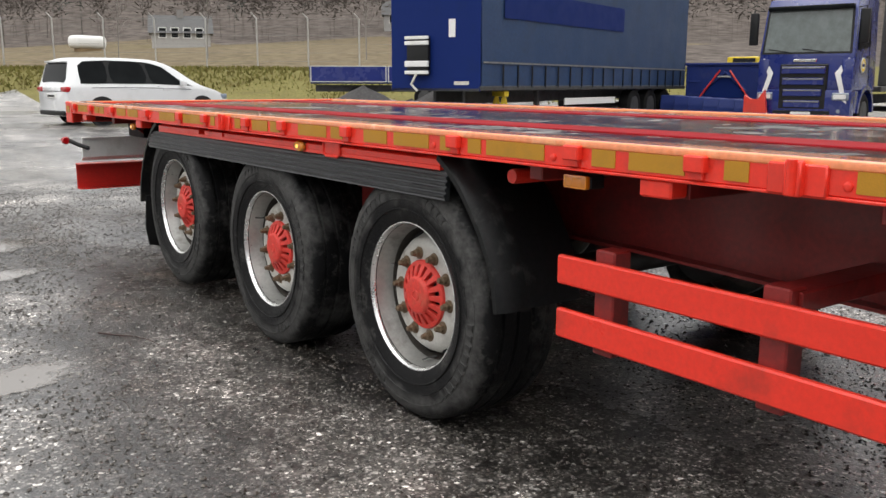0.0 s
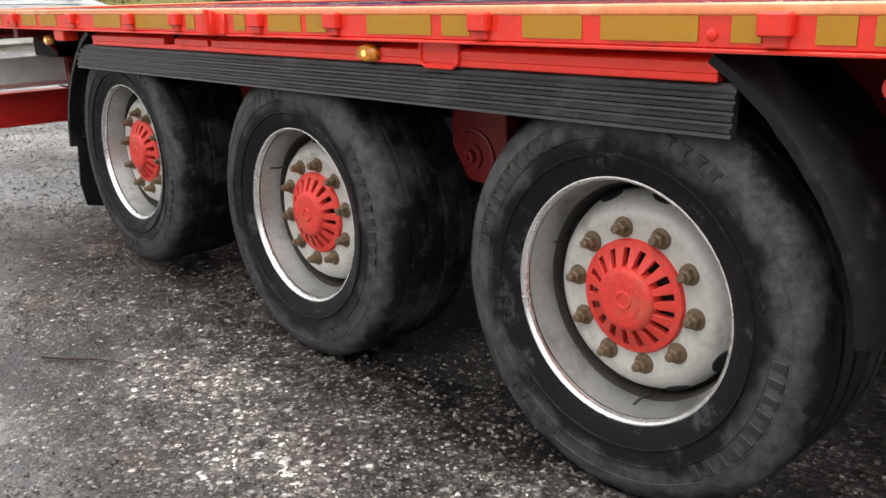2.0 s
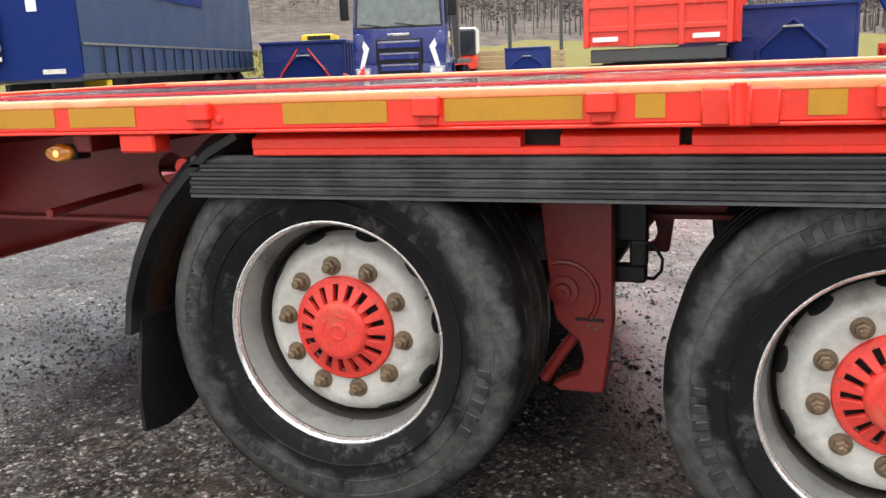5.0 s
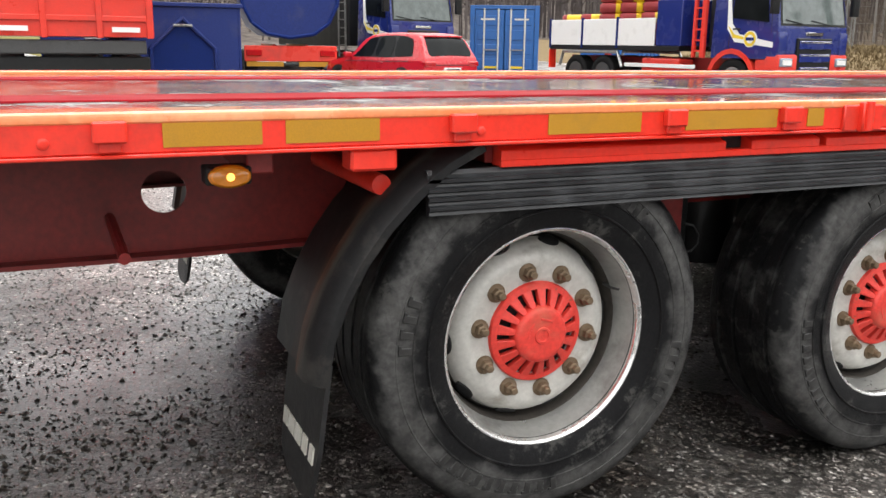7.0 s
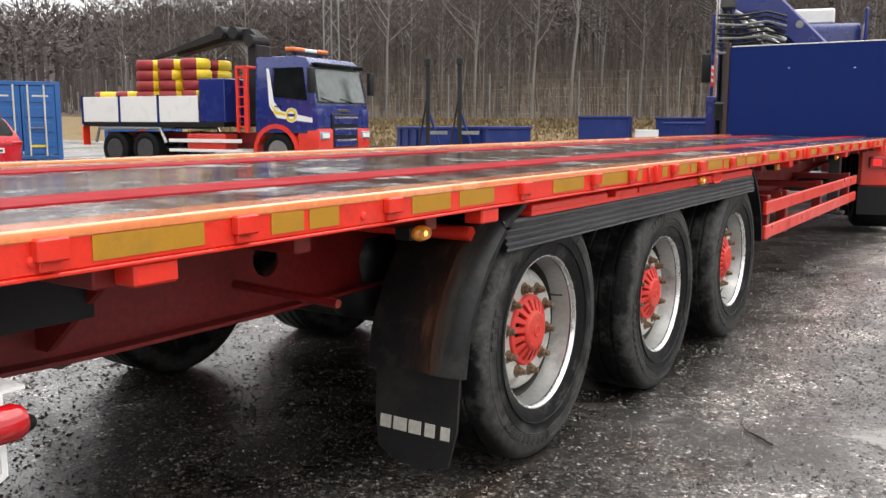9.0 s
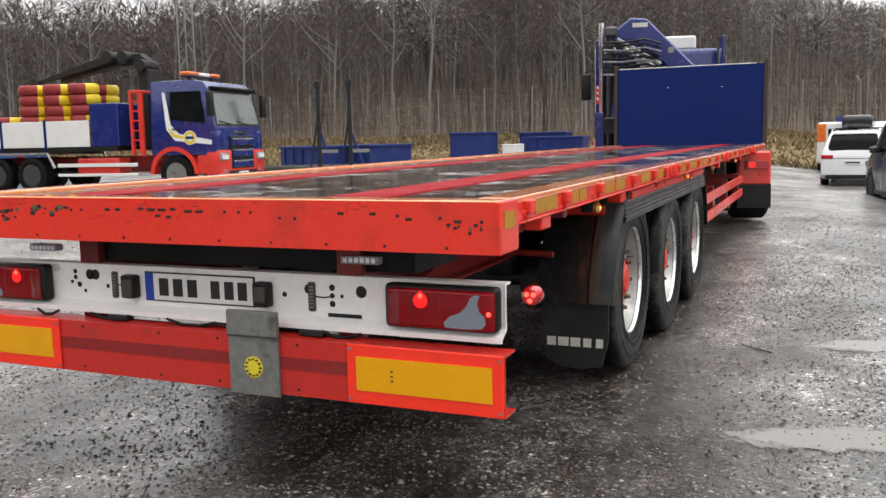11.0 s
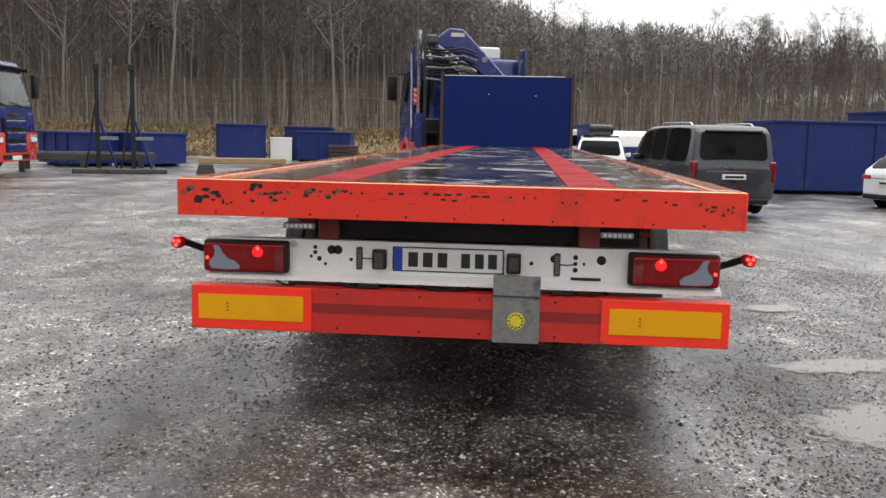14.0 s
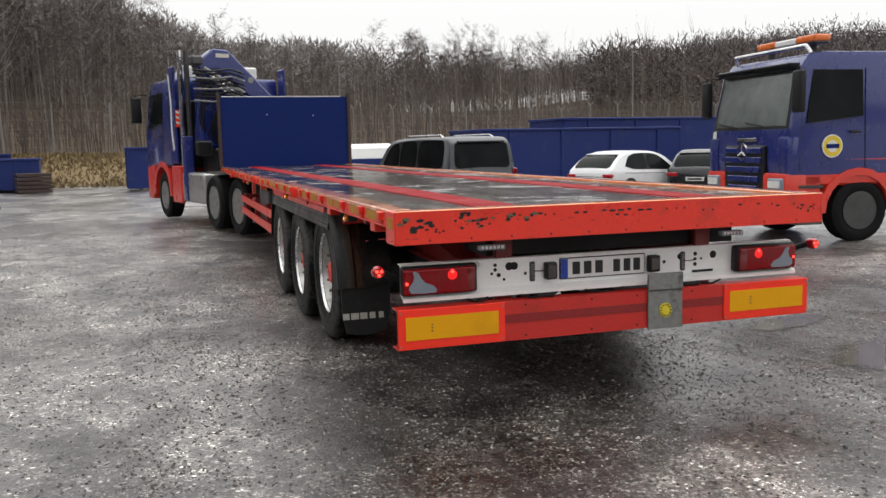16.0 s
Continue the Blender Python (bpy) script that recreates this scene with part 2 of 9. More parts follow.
LENS_RED = lens("deep_red_lens", (0.46, 0.006, 0.010))
LENS_DARK = lens("smoked_red_lens", (0.20, 0.005, 0.008))
LENS_CLEAR = lens("clear_grey_lens", (0.24, 0.28, 0.34))
LENS_AMBER = lens("amber_lens", (0.72, 0.24, 0.012))
GLOW_RED = glow("lit_red_lamp", (1.0, 0.03, 0.02), 4.0)
LENS_BROWN = lens("smoked_brown_lens", (0.040, 0.026, 0.018))
LENS_DEEP = lens("wine_red_lens", (0.27, 0.003, 0.006))
LENS_DEEP.node_tree.nodes["Principled BSDF"].inputs["Coat Weight"].default_value = 0.2
LENS_DEEP.node_tree.nodes["Principled BSDF"].inputs["Specular IOR Level"].default_value = 0.2
GLOW_RED_DIM = glow("warm_red_lens", (0.75, 0.008, 0.008), 0.9)
GLOW_RED_SOFT = glow("softly_lit_red_lens", (0.85, 0.015, 0.012), 0.8)
GLOW_AMBER = glow("lit_amber_lamp", (1.0, 0.46, 0.08), 1.3)
for paint, gloss in ((BLUE, 0.12), (BLACK_PLASTIC, 0.3), (SMEARED_PLASTIC, 0.22), (RUBBER_DARK, 0.15), (BLUE_BIN, 0.25), (RED, 0.35), (RED_STRIP, 0.18), (PLATE_RED, 0.2), (PLATE_YELLOW, 0.2)):
    paint.node_tree.nodes["Principled BSDF"].inputs["Specular IOR Level"].default_value = gloss
RED_STRIP.node_tree.nodes["Principled BSDF"].inputs["IOR"].default_value = 1.2
CHROME = surface("chrome", (0.75, 0.75, 0.75), 0.12, 1.0, (0.4, 0.4, 0.4), 0.2, 20, 3, 0.0)


def glass_material():
    m, t, b = nodes_of("dark_tinted_glass")
    co = t.nodes.new("ShaderNodeTexCoord").outputs["Object"]
    n = noise_node(t, 2.0, 3, 0.5, co)
    r = ramp(t, n.outputs["Fac"], [(0.3, (0.004, 0.005, 0.0055)), (0.8, (0.012, 0.014, 0.015))])
    t.links.new(r.outputs["Color"], b.inputs["Base Color"])
    b.inputs["Roughness"].default_value = 0.05
    b.inputs["IOR"].default_value = 1.33
    b.inputs["Specular IOR Level"].default_value = 0.15
    return m


GLASS = glass_material()
# grey-green base colour stands in for the sky reflected in truck windscreens
WINDSCREEN = surface("grey_green_windscreen", (0.085, 0.105, 0.10), 0.06, 0, (0.13, 0.15, 0.145), 0.6, 5, 1.2, 0.0, 0.6, 0.25)


def deck_material():
    """Wet, scuffed film-faced plywood, with sky glare painted into its pale patches."""
    m, t, b = nodes_of("wet_film_faced_plywood")
    tc = t.nodes.new("ShaderNodeTexCoord").outputs["Object"]
    mp = t.nodes.new("ShaderNodeMapping")
    mp.inputs["Scale"].default_value = (2.2, 2.4, 1)
    t.links.new(tc, mp.inputs["Vector"])
    co = mp.outputs["Vector"]
    big = noise_node(t, 1.3, 6, 0.65, co)
    fine = noise_node(t, 9, 8, 0.7, co)
    base = ramp(t, fine.outputs["Fac"], [(0.35, (0.012, 0.011, 0.011)), (0.62, (0.035, 0.028, 0.024)), (0.8, (0.10, 0.085, 0.075))])
    # pale scuffs, brightened and widened to stand in for streaks of reflected sky
    scuff_and_glare = noise_node(t, 3.0, 9, 0.78, co)
    sm = ramp(t, scuff_and_glare.outputs["Fac"], [(0.52, 0.0), (0.58, 0.85)])
    col = mix(t, sm.outputs["Color"], base.outputs["Color"], (0.30, 0.285, 0.27))
    t.links.new(col, b.inputs["Base Color"])
    rr = ramp(t, big.outputs["Fac"], [(0.42, 0.04), (0.55, 0.12), (0.64, 0.45)])
    t.links.new(rr.outputs["Color"], b.inputs["Roughness"])
    b.inputs["Specular IOR Level"].default_value = 0.85
    bp = t.nodes.new("ShaderNodeBump")
    bp.inputs["Strength"].default_value, bp.inputs["Distance"].default_value = 0.22, 0.004
    t.links.new(scuff_and_glare.outputs["Fac"], bp.inputs["Height"])
    t.links.new(bp.outputs["Normal"], b.inputs["Normal"])
    return m


def scaled(t, col, src, lo, hi, k0, k1):
    """A colour made darker or lighter by a noise value."""
    r = t.nodes.new("ShaderNodeMapRange")
    for name, v in (("From Min", lo), ("From Max", hi), ("To Min", k0), ("To Max", k1)):
        r.inputs[name].default_value = v
    t.links.new(src, r.inputs["Value"])
    m = t.nodes.new("ShaderNodeVectorMath")
    m.operation = "SCALE"
    t.links.new(col, m.inputs[0])
    t.links.new(r.outputs["Result"], m.inputs["Scale"])
    return m.outputs[0]


def ground_material():
    """Wet compacted gravel: dark binder, packed grains of mixed grey, shining film of water."""
    m, t, b = nodes_of("wet_gravel_yard")
    co = t.nodes.new("ShaderNodeTexCoord").outputs["Object"]
    lane = t.nodes.new("ShaderNodeMapping")
    lane.inputs["Rotation"].default_value = (0, 0, radians(28))
    lane.inputs["Scale"].default_value = (1.7, 0.9, 1)
    t.links.new(co, lane.inputs["Vector"])
    lanes_co = lane.outputs["Vector"]
    warp = noise_node(t, 24, 3, 0.6, co)
    vor = t.nodes.new("ShaderNodeTexVoronoi")
    vor.inputs["Scale"].default_value = 58
    t.links.new(co, vor.inputs["Vector"])
    small = t.nodes.new("ShaderNodeTexVoronoi")
    small.inputs["Scale"].default_value = 135
    t.links.new(co, small.inputs["Vector"])
    big = noise_node(t, 0.30, 7, 0.62, co)
    mid = noise_node(t, 1.5, 8, 0.68, co)
    clump = noise_node(t, 7, 9, 0.80, co)
    bw = t.nodes.new("ShaderNodeSeparateColor")
    t.links.new(vor.outputs["Color"], bw.inputs["Color"])
    bs = t.nodes.new("ShaderNodeSeparateColor")
    t.links.new(small.outputs["Color"], bs.inputs["Color"])
    grain = ramp(t, bw.outputs["Red"], [(0.0, (0.010, 0.009, 0.0082)), (0.45, (0.040, 0.0365, 0.033)), (0.75, (0.095, 0.087, 0.079)), (0.92, (0.22, 0.205, 0.19)), (0.98, (0.48, 0.46, 0.43))])
    fines = ramp(t, bs.outputs["Green"], [(0.0, (0.009, 0.008, 0.0072)), (0.6, (0.040, 0.0365, 0.033)), (0.9, (0.125, 0.115, 0.105)), (1.0, (0.42, 0.40, 0.37))])
    which = ramp(t, warp.outputs["Fac"], [(0.44, 0.0), (0.56, 1.0)])
    col = mix(t, which.outputs["Color"], grain.outputs["Color"], fines.outputs["Color"])
    gap = ramp(t, vor.outputs["Distance"], [(0.35, 0.0), (0.75, 0.6)])
    col = mix(t, gap.outputs["Color"], col, (0.014, 0.012, 0.011))
    col = scaled(t, col, mid.outputs["Fac"], 0.37, 0.63, 0.42, 2.0)
    col = scaled(t, col, clump.outputs["Fac"], 0.34, 0.66, 0.35, 1.75)
    pebbly = noise_node(t, 26, 6, 0.85, co)
    col = scaled(t, col, pebbly.outputs["Fac"], 0.38, 0.62, 0.5, 1.6)
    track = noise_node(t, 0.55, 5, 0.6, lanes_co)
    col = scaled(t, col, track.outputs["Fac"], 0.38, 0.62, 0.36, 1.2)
    # smooth pale clay in the wheel tracks, loose brown stones between them
    mottle = noise_node(t, 0.62, 9, 0.70, lanes_co)
    # yard darker near the trailer, paler farther off: shade and sky sheen put into colour
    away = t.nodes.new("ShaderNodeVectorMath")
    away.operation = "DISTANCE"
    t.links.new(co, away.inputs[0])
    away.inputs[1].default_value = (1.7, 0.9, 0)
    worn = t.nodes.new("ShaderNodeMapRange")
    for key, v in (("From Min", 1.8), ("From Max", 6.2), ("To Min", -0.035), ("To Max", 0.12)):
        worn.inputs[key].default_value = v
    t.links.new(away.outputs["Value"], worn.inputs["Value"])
    clay_and_light = t.nodes.new("ShaderNodeMath")
    clay_and_light.operation = "ADD"
    t.links.new(mottle.outputs["Fac"], clay_and_light.inputs[0])
    t.links.new(worn.outputs["Result"], clay_and_light.inputs[1])
    clay = ramp(t, clay_and_light.outputs[0], [(0.50, 0.0), (0.64, 0.8)])
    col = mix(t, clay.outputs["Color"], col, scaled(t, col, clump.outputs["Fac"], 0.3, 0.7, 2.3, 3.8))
    loose = ramp(t, clay_and_light.outputs[0], [(0.36, 0.8), (0.47, 0.0)])
    brown = t.nodes.new("ShaderNodeVectorMath")
    brown.operation = "MULTIPLY"
    t.links.new(col, brown.inputs[0])
    brown.inputs[1].default_value = (0.80, 0.62, 0.50)
    col = mix(t, loose.outputs["Color"], col, brown.outputs[0])
    t.links.new(col, b.inputs["Base Color"])
    wet = ramp(t, big.outputs["Fac"], [(0.38, 0.12), (0.50, 0.24), (0.62, 0.40)])
    t.links.new(wet.outputs["Color"], b.inputs["Roughness"])
    shine = ramp(t, clay_and_light.outputs[0], [(0.36, 0.20), (0.48, 0.45), (0.60, 0.75)])
    t.links.new(shine.outputs["Color"], b.inputs["Specular IOR Level"])
    dome = ramp(t, vor.outputs["Distance"], [(0.0, 1.0), (0.8, 0.0)])
    dome2 = ramp(t, small.outputs["Distance"], [(0.0, 1.0), (0.8, 0.0)])
    hgt = mix(t, 0.42, dome.outputs["Color"], dome2.outputs["Color"])
    hgt = mix(t, 0.45, hgt, clump.outputs["Fac"])
    damp = ramp(t, big.outputs["Fac"], [(0.38, 0.18), (0.54, 0.85)])
    bp = t.nodes.new("ShaderNodeBump")
    bp.inputs["Distance"].default_value = 0.009
    t.links.new(damp.outputs["Color"], bp.inputs["Strength"])
    t.links.new(hgt, bp.inputs["Height"])
    t.links.new(bp.outputs["Normal"], b.inputs["Normal"])
    # a film of rain lies in the low places between the stones
    film = ramp(t, clay_and_light.outputs[0], [(0.34, 0.35), (0.50, 0.70), (0.64, 0.95)])
    t.links.new(film.outputs["Color"], b.inputs["Coat Weight"])
    b.inputs["Coat IOR"].default_value = 1.42
    filmy = ramp(t, clump.outputs["Fac"], [(0.35, 0.26), (0.65, 0.50)])
    t.links.new(filmy.outputs["Color"], b.inputs["Coat Roughness"])
    ripple = t.nodes.new("ShaderNodeBump")
    ripple.inputs["Strength"].default_value, ripple.inputs["Distance"].default_value = 0.30, 0.006
    t.links.new(hgt, ripple.inputs["Height"])
    t.links.new(ripple.outputs["Normal"], b.inputs["Coat Normal"])
    return m


def tyre_material():
    """Black rubber whose sidewall carries a broken ring of grey dried dirt."""
    m, t, b = nodes_of("worn_tyre_sidewall")
    co = t.nodes.new("ShaderNodeTexCoord").outputs["Object"]
    sep = t.nodes.new("ShaderNodeSeparateXYZ")
    t.links.new(co, sep.inputs[0])
    flat = t.nodes.new("ShaderNodeCombineXYZ")
    t.links.new(sep.outputs["Y"], flat.inputs["Y"])
    t.links.new(sep.outputs["Z"], flat.inputs["Z"])
    rad = t.nodes.new("ShaderNodeVectorMath")
    rad.operation = "LENGTH"
    t.links.new(flat.outputs[0], rad.inputs[0])
    big = noise_node(t, 5, 6, 0.62, co)
    fine = noise_node(t, 75, 8, 0.75, co)
    scrubbed = noise_node(t, 30, 9, 0.75, co)
    wob = t.nodes.new("ShaderNodeMath")
    wob.operation = "MULTIPLY_ADD"
    wob.inputs[1].default_value = 0.26
    t.links.new(big.outputs["Fac"], wob.inputs[0])
    t.links.new(rad.outputs["Value"], wob.inputs[2])
    band = ramp(t, wob.outputs[0], [(0.505, 0.0), (0.540, 0.75), (0.575, 1.0), (0.605, 0.55), (0.626, 0.0)])
    patchy = ramp(t, scrubbed.outputs["Fac"], [(0.36, 0.35), (0.62, 1.0)])
    both = t.nodes.new("ShaderNodeMath")
    both.operation = "MULTIPLY"
    t.links.new(band.outputs["Color"], both.inputs[0])
    t.links.new(patchy.outputs["Color"], both.inputs[1])
    base = ramp(t, fine.outputs["Fac"], [(0.3, (0.0045, 0.0045, 0.005)), (0.7, (0.010, 0.010, 0.0105))])
    col = mix(t, both.outputs[0], base.outputs["Color"], (0.092, 0.091, 0.088))
    t.links.new(col, b.inputs["Base Color"])
    # worn streaks and scrapes of pale dust in broken patches
    scrape = noise_node(t, 9, 9, 0.82, co)
    scr = ramp(t, scrape.outputs["Fac"], [(0.54, 0.0), (0.60, 0.65), (0.72, 0.85)])
    col = mix(t, scr.outputs["Color"], col, (0.062, 0.061, 0.057))
    t.links.new(col, b.inputs["Base Color"])
    b.inputs["Specular IOR Level"].default_value = 0.14
    rr = ramp(t, both.outputs[0], [(0.0, 0.46), (1.0, 0.8)])
    t.links.new(rr.outputs["Color"], b.inputs["Roughness"])
    bp = t.nodes.new("ShaderNodeBump")
    bp.inputs["Strength"].default_value, bp.inputs["Distance"].default_value = 0.5, 0.004
    t.links.new(fine.outputs["Fac"], bp.inputs["Height"])
    t.links.new(bp.outputs["Normal"], b.inputs["Normal"])
    return m


DECK = deck_material()
TYRE_WALL = tyre_material()
GROUND = ground_material()


def varied(name, stops, rough=0.8, bump_scale=30.0):
    """Colour that differs from piece to piece and a little within each piece."""
    m, t, b = nodes_of(name)
    g = t.nodes.new("ShaderNodeNewGeometry")
    co = t.nodes.new("ShaderNodeTexCoord").outputs["Object"]
    n = noise_node(t, bump_scale, 3, 0.6, co)
    r = ramp(t, g.outputs["Random Per Island"], stops)
    col = mix(t, n.outputs["Fac"], r.outputs["Color"], tuple(c * 0.55 for c in stops[0][1]))
    t.links.new(col, b.inputs["Base Color"])
    b.inputs["Roughness"].default_value = rough
    b.inputs["Specular IOR Level"].default_value = 0.5 if rough < 0.7 else 0.05
    return m


STONES = varied("mixed_gravel", [(0.0, (0.022, 0.018, 0.015)), (0.42, (0.075, 0.064, 0.054)), (0.75, (0.24, 0.22, 0.195)), (1.0, (0.58, 0.56, 0.52))], 0.4)
BROWN_STONES = varied("wet_brown_gravel", [(0.0, (0.020, 0.016, 0.0125)), (0.45, (0.066, 0.053, 0.042)), (0.80, (0.18, 0.155, 0.13)), (1.0, (0.46, 0.43, 0.39))], 0.35)
BARK_BIRCH = varied("birch_bark", [(0.0, (0.46, 0.44, 0.42)), (0.45, (0.24, 0.22, 0.20)), (1.0, (0.13, 0.11, 0.10))], 0.8, 4)
BARK = varied("grey_brown_bark", [(0.0, (0.115, 0.099, 0.091)), (0.5, (0.165, 0.141, 0.129)), (1.0, (0.26, 0.234, 0.218))], 0.9, 4)
TWIGS = varied("bare_twigs", [(0.0, (0.095, 0.077, 0.072)), (0.5, (0.14, 0.114, 0.108)), (1.0, (0.20, 0.172, 0.16))], 0.9, 2)
# far and mid-distance twigs are paled: haze is put into their colour
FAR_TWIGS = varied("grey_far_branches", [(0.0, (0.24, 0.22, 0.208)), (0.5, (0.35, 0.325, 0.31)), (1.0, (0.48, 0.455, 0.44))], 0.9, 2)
TWIGS_PALE = varied("pale_birch_twigs", [(0.0, (0.18, 0.157, 0.15)), (0.5, (0.27, 0.24, 0.23)), (1.0, (0.37, 0.34, 0.325))], 0.9, 2)
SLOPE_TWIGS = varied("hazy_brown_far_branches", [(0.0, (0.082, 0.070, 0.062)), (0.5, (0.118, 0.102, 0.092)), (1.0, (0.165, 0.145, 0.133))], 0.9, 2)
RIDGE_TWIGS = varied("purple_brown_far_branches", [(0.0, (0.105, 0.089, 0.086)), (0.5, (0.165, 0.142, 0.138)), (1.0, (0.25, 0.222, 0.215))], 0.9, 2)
SAPLING = varied("pale_brown_undergrowth", [(0.0, (0.12, 0.097, 0.083)), (0.6, (0.205, 0.17, 0.147)), (0.9, (0.32, 0.28, 0.245)), (1.0, (0.46, 0.43, 0.40))], 0.9, 2)
FOREST_FLOOR = surface("leaf_litter", (0.095, 0.074, 0.056), 0.95, 0, (0.10, 0.085, 0.045), 0.7, 3, 0.25, 0.3, 0, 0.4)
HILL = surface("wooded_hillside", (0.108, 0.092, 0.082), 0.95, 0, (0.080, 0.076, 0.068), 0.8, 0.55, 0.035, 0.8, 0, 0.55)
GRASS = varied("winter_grass", [(0.0, (0.16, 0.16, 0.045)), (0.5, (0.22, 0.19, 0.065)), (1.0, (0.30, 0.24, 0.11))], 0.9, 2)
GRASS_SOIL = surface("grass_bank_soil", (0.16, 0.145, 0.055), 0.95, 0, (0.12, 0.10, 0.05), 0.7, 8, 0.6, 0.4, 0, 0.3)
STRAW = varied("dead_straw_grass", [(0.0, (0.17, 0.125, 0.068)), (0.5, (0.26, 0.195, 0.108)), (1.0, (0.38, 0.30, 0.18))], 0.9, 2)
STRAW_SOIL = surface("straw_covered_bank", (0.19, 0.142, 0.082), 0.95, 0, (0.10, 0.078, 0.048), 0.6, 8, 0.6, 0.4, 0, 0.3)
MEADOW = surface("tan_winter_meadow", (0.150, 0.122, 0.080), 0.95, 0, (0.165, 0.150, 0.075), 0.8, 0.9, 0.06, 0.4, 0, 0.4)
FIRS = varied("dark_far_firs", [(0.0, (0.055, 0.062, 0.056)), (0.6, (0.085, 0.092, 0.084)), (1.0, (0.13, 0.135, 0.125))], 0.9, 2)
HEAP = surface("dark_gravel_heap", (0.060, 0.058, 0.058), 0.85, 0, (0.11, 0.105, 0.10), 0.6, 14, 1.5, 0.5, 0, 0.3)
EARTH = surface("brown_earth_heap", (0.075, 0.048, 0.034), 0.9, 0, (0.05, 0.035, 0.025), 0.6, 10, 1.2, 0.5, 0, 0.3)
def water_material():
    """Thin still water whose ragged shore lets the gravel through."""
    m, t, b = nodes_of("still_puddle_water")
    co = t.nodes.new("ShaderNodeTexCoord").outputs["Object"]
    n = noise_node(t, 14, 8, 0.75, co)
    shore = t.nodes.new("ShaderNodeAttribute")
    shore.attribute_name = "shore"
    add = t.nodes.new("ShaderNodeMath")
    add.operation = "ADD"
    t.links.new(shore.outputs["Fac"], add.inputs[0])
    t.links.new(n.outputs["Fac"], add.inputs[1])
    cover = ramp(t, add.outputs[0], [(0.62, 0.0), (0.70, 0.55), (0.80, 0.96)])
    b.inputs["Base Color"].default_value = (0.15, 0.135, 0.12, 1)
    b.inputs["Roughness"].default_value = 0.04
    b.inputs["Specular IOR Level"].default_value = 1.0
    t.links.new(cover.outputs["Color"], b.inputs["Alpha"])
    return m


WATER = water_material()


# ---- helpers for building ----
def part(name, bm, material, parent=None, label="", smooth=0.0):
    me = bpy.data.meshes.new(name)
    bmesh.ops.recalc_face_normals(bm, faces=bm.faces)
    bm.to_mesh(me)
    bm.free()
    return placed(name, me, material, parent, label, smooth)


def placed(name, me, material, parent=None, label="", smooth=0.0, m=None):
    if material and not me.materials:
        me.materials.append(material)
    if smooth:
        me.shade_smooth()
        me.set_sharp_from_angle(angle=radians(smooth))
    ob = new(name, me)
    ob.parent = parent
    if m is not None:
        ob.matrix_basis = m
    return tagged(ob, label)


def thing(name, label, category, m=None, group="", kind=""):
    ob = new(name)
    if m is not None:
        ob.matrix_basis = m
    return tagged(ob, label, category, group, kind)


def box(x0, x1, y0, y1, z0, z1, bevel=0.0, bm=None, seg=1):
    own = bm is None
    bm = bm or bmesh.new()
    g = bmesh.ops.create_cube(bm, size=1.0)
    vs = g["verts"]
    for v in vs:
        v.co = ((x0 + x1) / 2 + v.co.x * (x1 - x0), (y0 + y1) / 2 + v.co.y * (y1 - y0), (z0 + z1) / 2 + v.co.z * (z1 - z0))
    if bevel:
        es = list({e for v in vs for e in v.link_edges})
        bmesh.ops.bevel(bm, geom=es, offset=bevel, segments=seg, affect="EDGES", profile=0.6)
    return bm


def prism(poly, axis, a0, a1, bm=None, bevel=0.0):
    """A polygon in the plane across an axis, drawn out from a0 to a1. axis x: poly is (y, z); y: (x, z); z: (x, y)."""
    bm = bm or bmesh.new()

    def at(p, a):
        return (a, p[0], p[1]) if axis == "x" else (p[0], a, p[1]) if axis == "y" else (p[0], p[1], a)
    lo = [bm.verts.new(at(p, a0)) for p in poly]
    hi = [bm.verts.new(at(p, a1)) for p in poly]
    n = len(poly)
    fs = [bm.faces.new(lo), bm.faces.new(hi[::-1])]
    for i in range(n):
        fs.append(bm.faces.new((lo[i], hi[i], hi[(i + 1) % n], lo[(i + 1) % n])))
    bmesh.ops.recalc_face_normals(bm, faces=fs)
    if bevel:
        bmesh.ops.bevel(bm, geom=list({e for f in fs for e in f.edges}), offset=bevel, segments=1, affect="EDGES")
    return bm


def tube(points, r, seg=8, bm=None, taper=None, cap=True):
    """A round bar along points; taper gives the radius at the far end."""
    bm = bm or bmesh.new()
    pts = [Vector(p) for p in points]
    rings = []
    for i, p in enumerate(pts):
        d = (pts[min(i + 1, len(pts) - 1)] - pts[max(i - 1, 0)]).normalized()
        u = d.orthogonal().normalized()
        if rings:
            u = (last_u - d * last_u.dot(d)).normalized()
        last_u = u
        w = d.cross(u)
        rr = r if taper is None else r + (taper - r) * i / (len(pts) - 1)
        rings.append([bm.verts.new(p + (u * math.cos(2 * math.pi * k / seg) + w * math.sin(2 * math.pi * k / seg)) * rr) for k in range(seg)])
    for a, b in zip(rings, rings[1:]):
        for k in range(seg):
            bm.faces.new((a[k], a[(k + 1) % seg], b[(k + 1) % seg], b[k]))
    if cap:
        bm.faces.new(rings[0][::-1])
        bm.faces.new(rings[-1])
    return bm


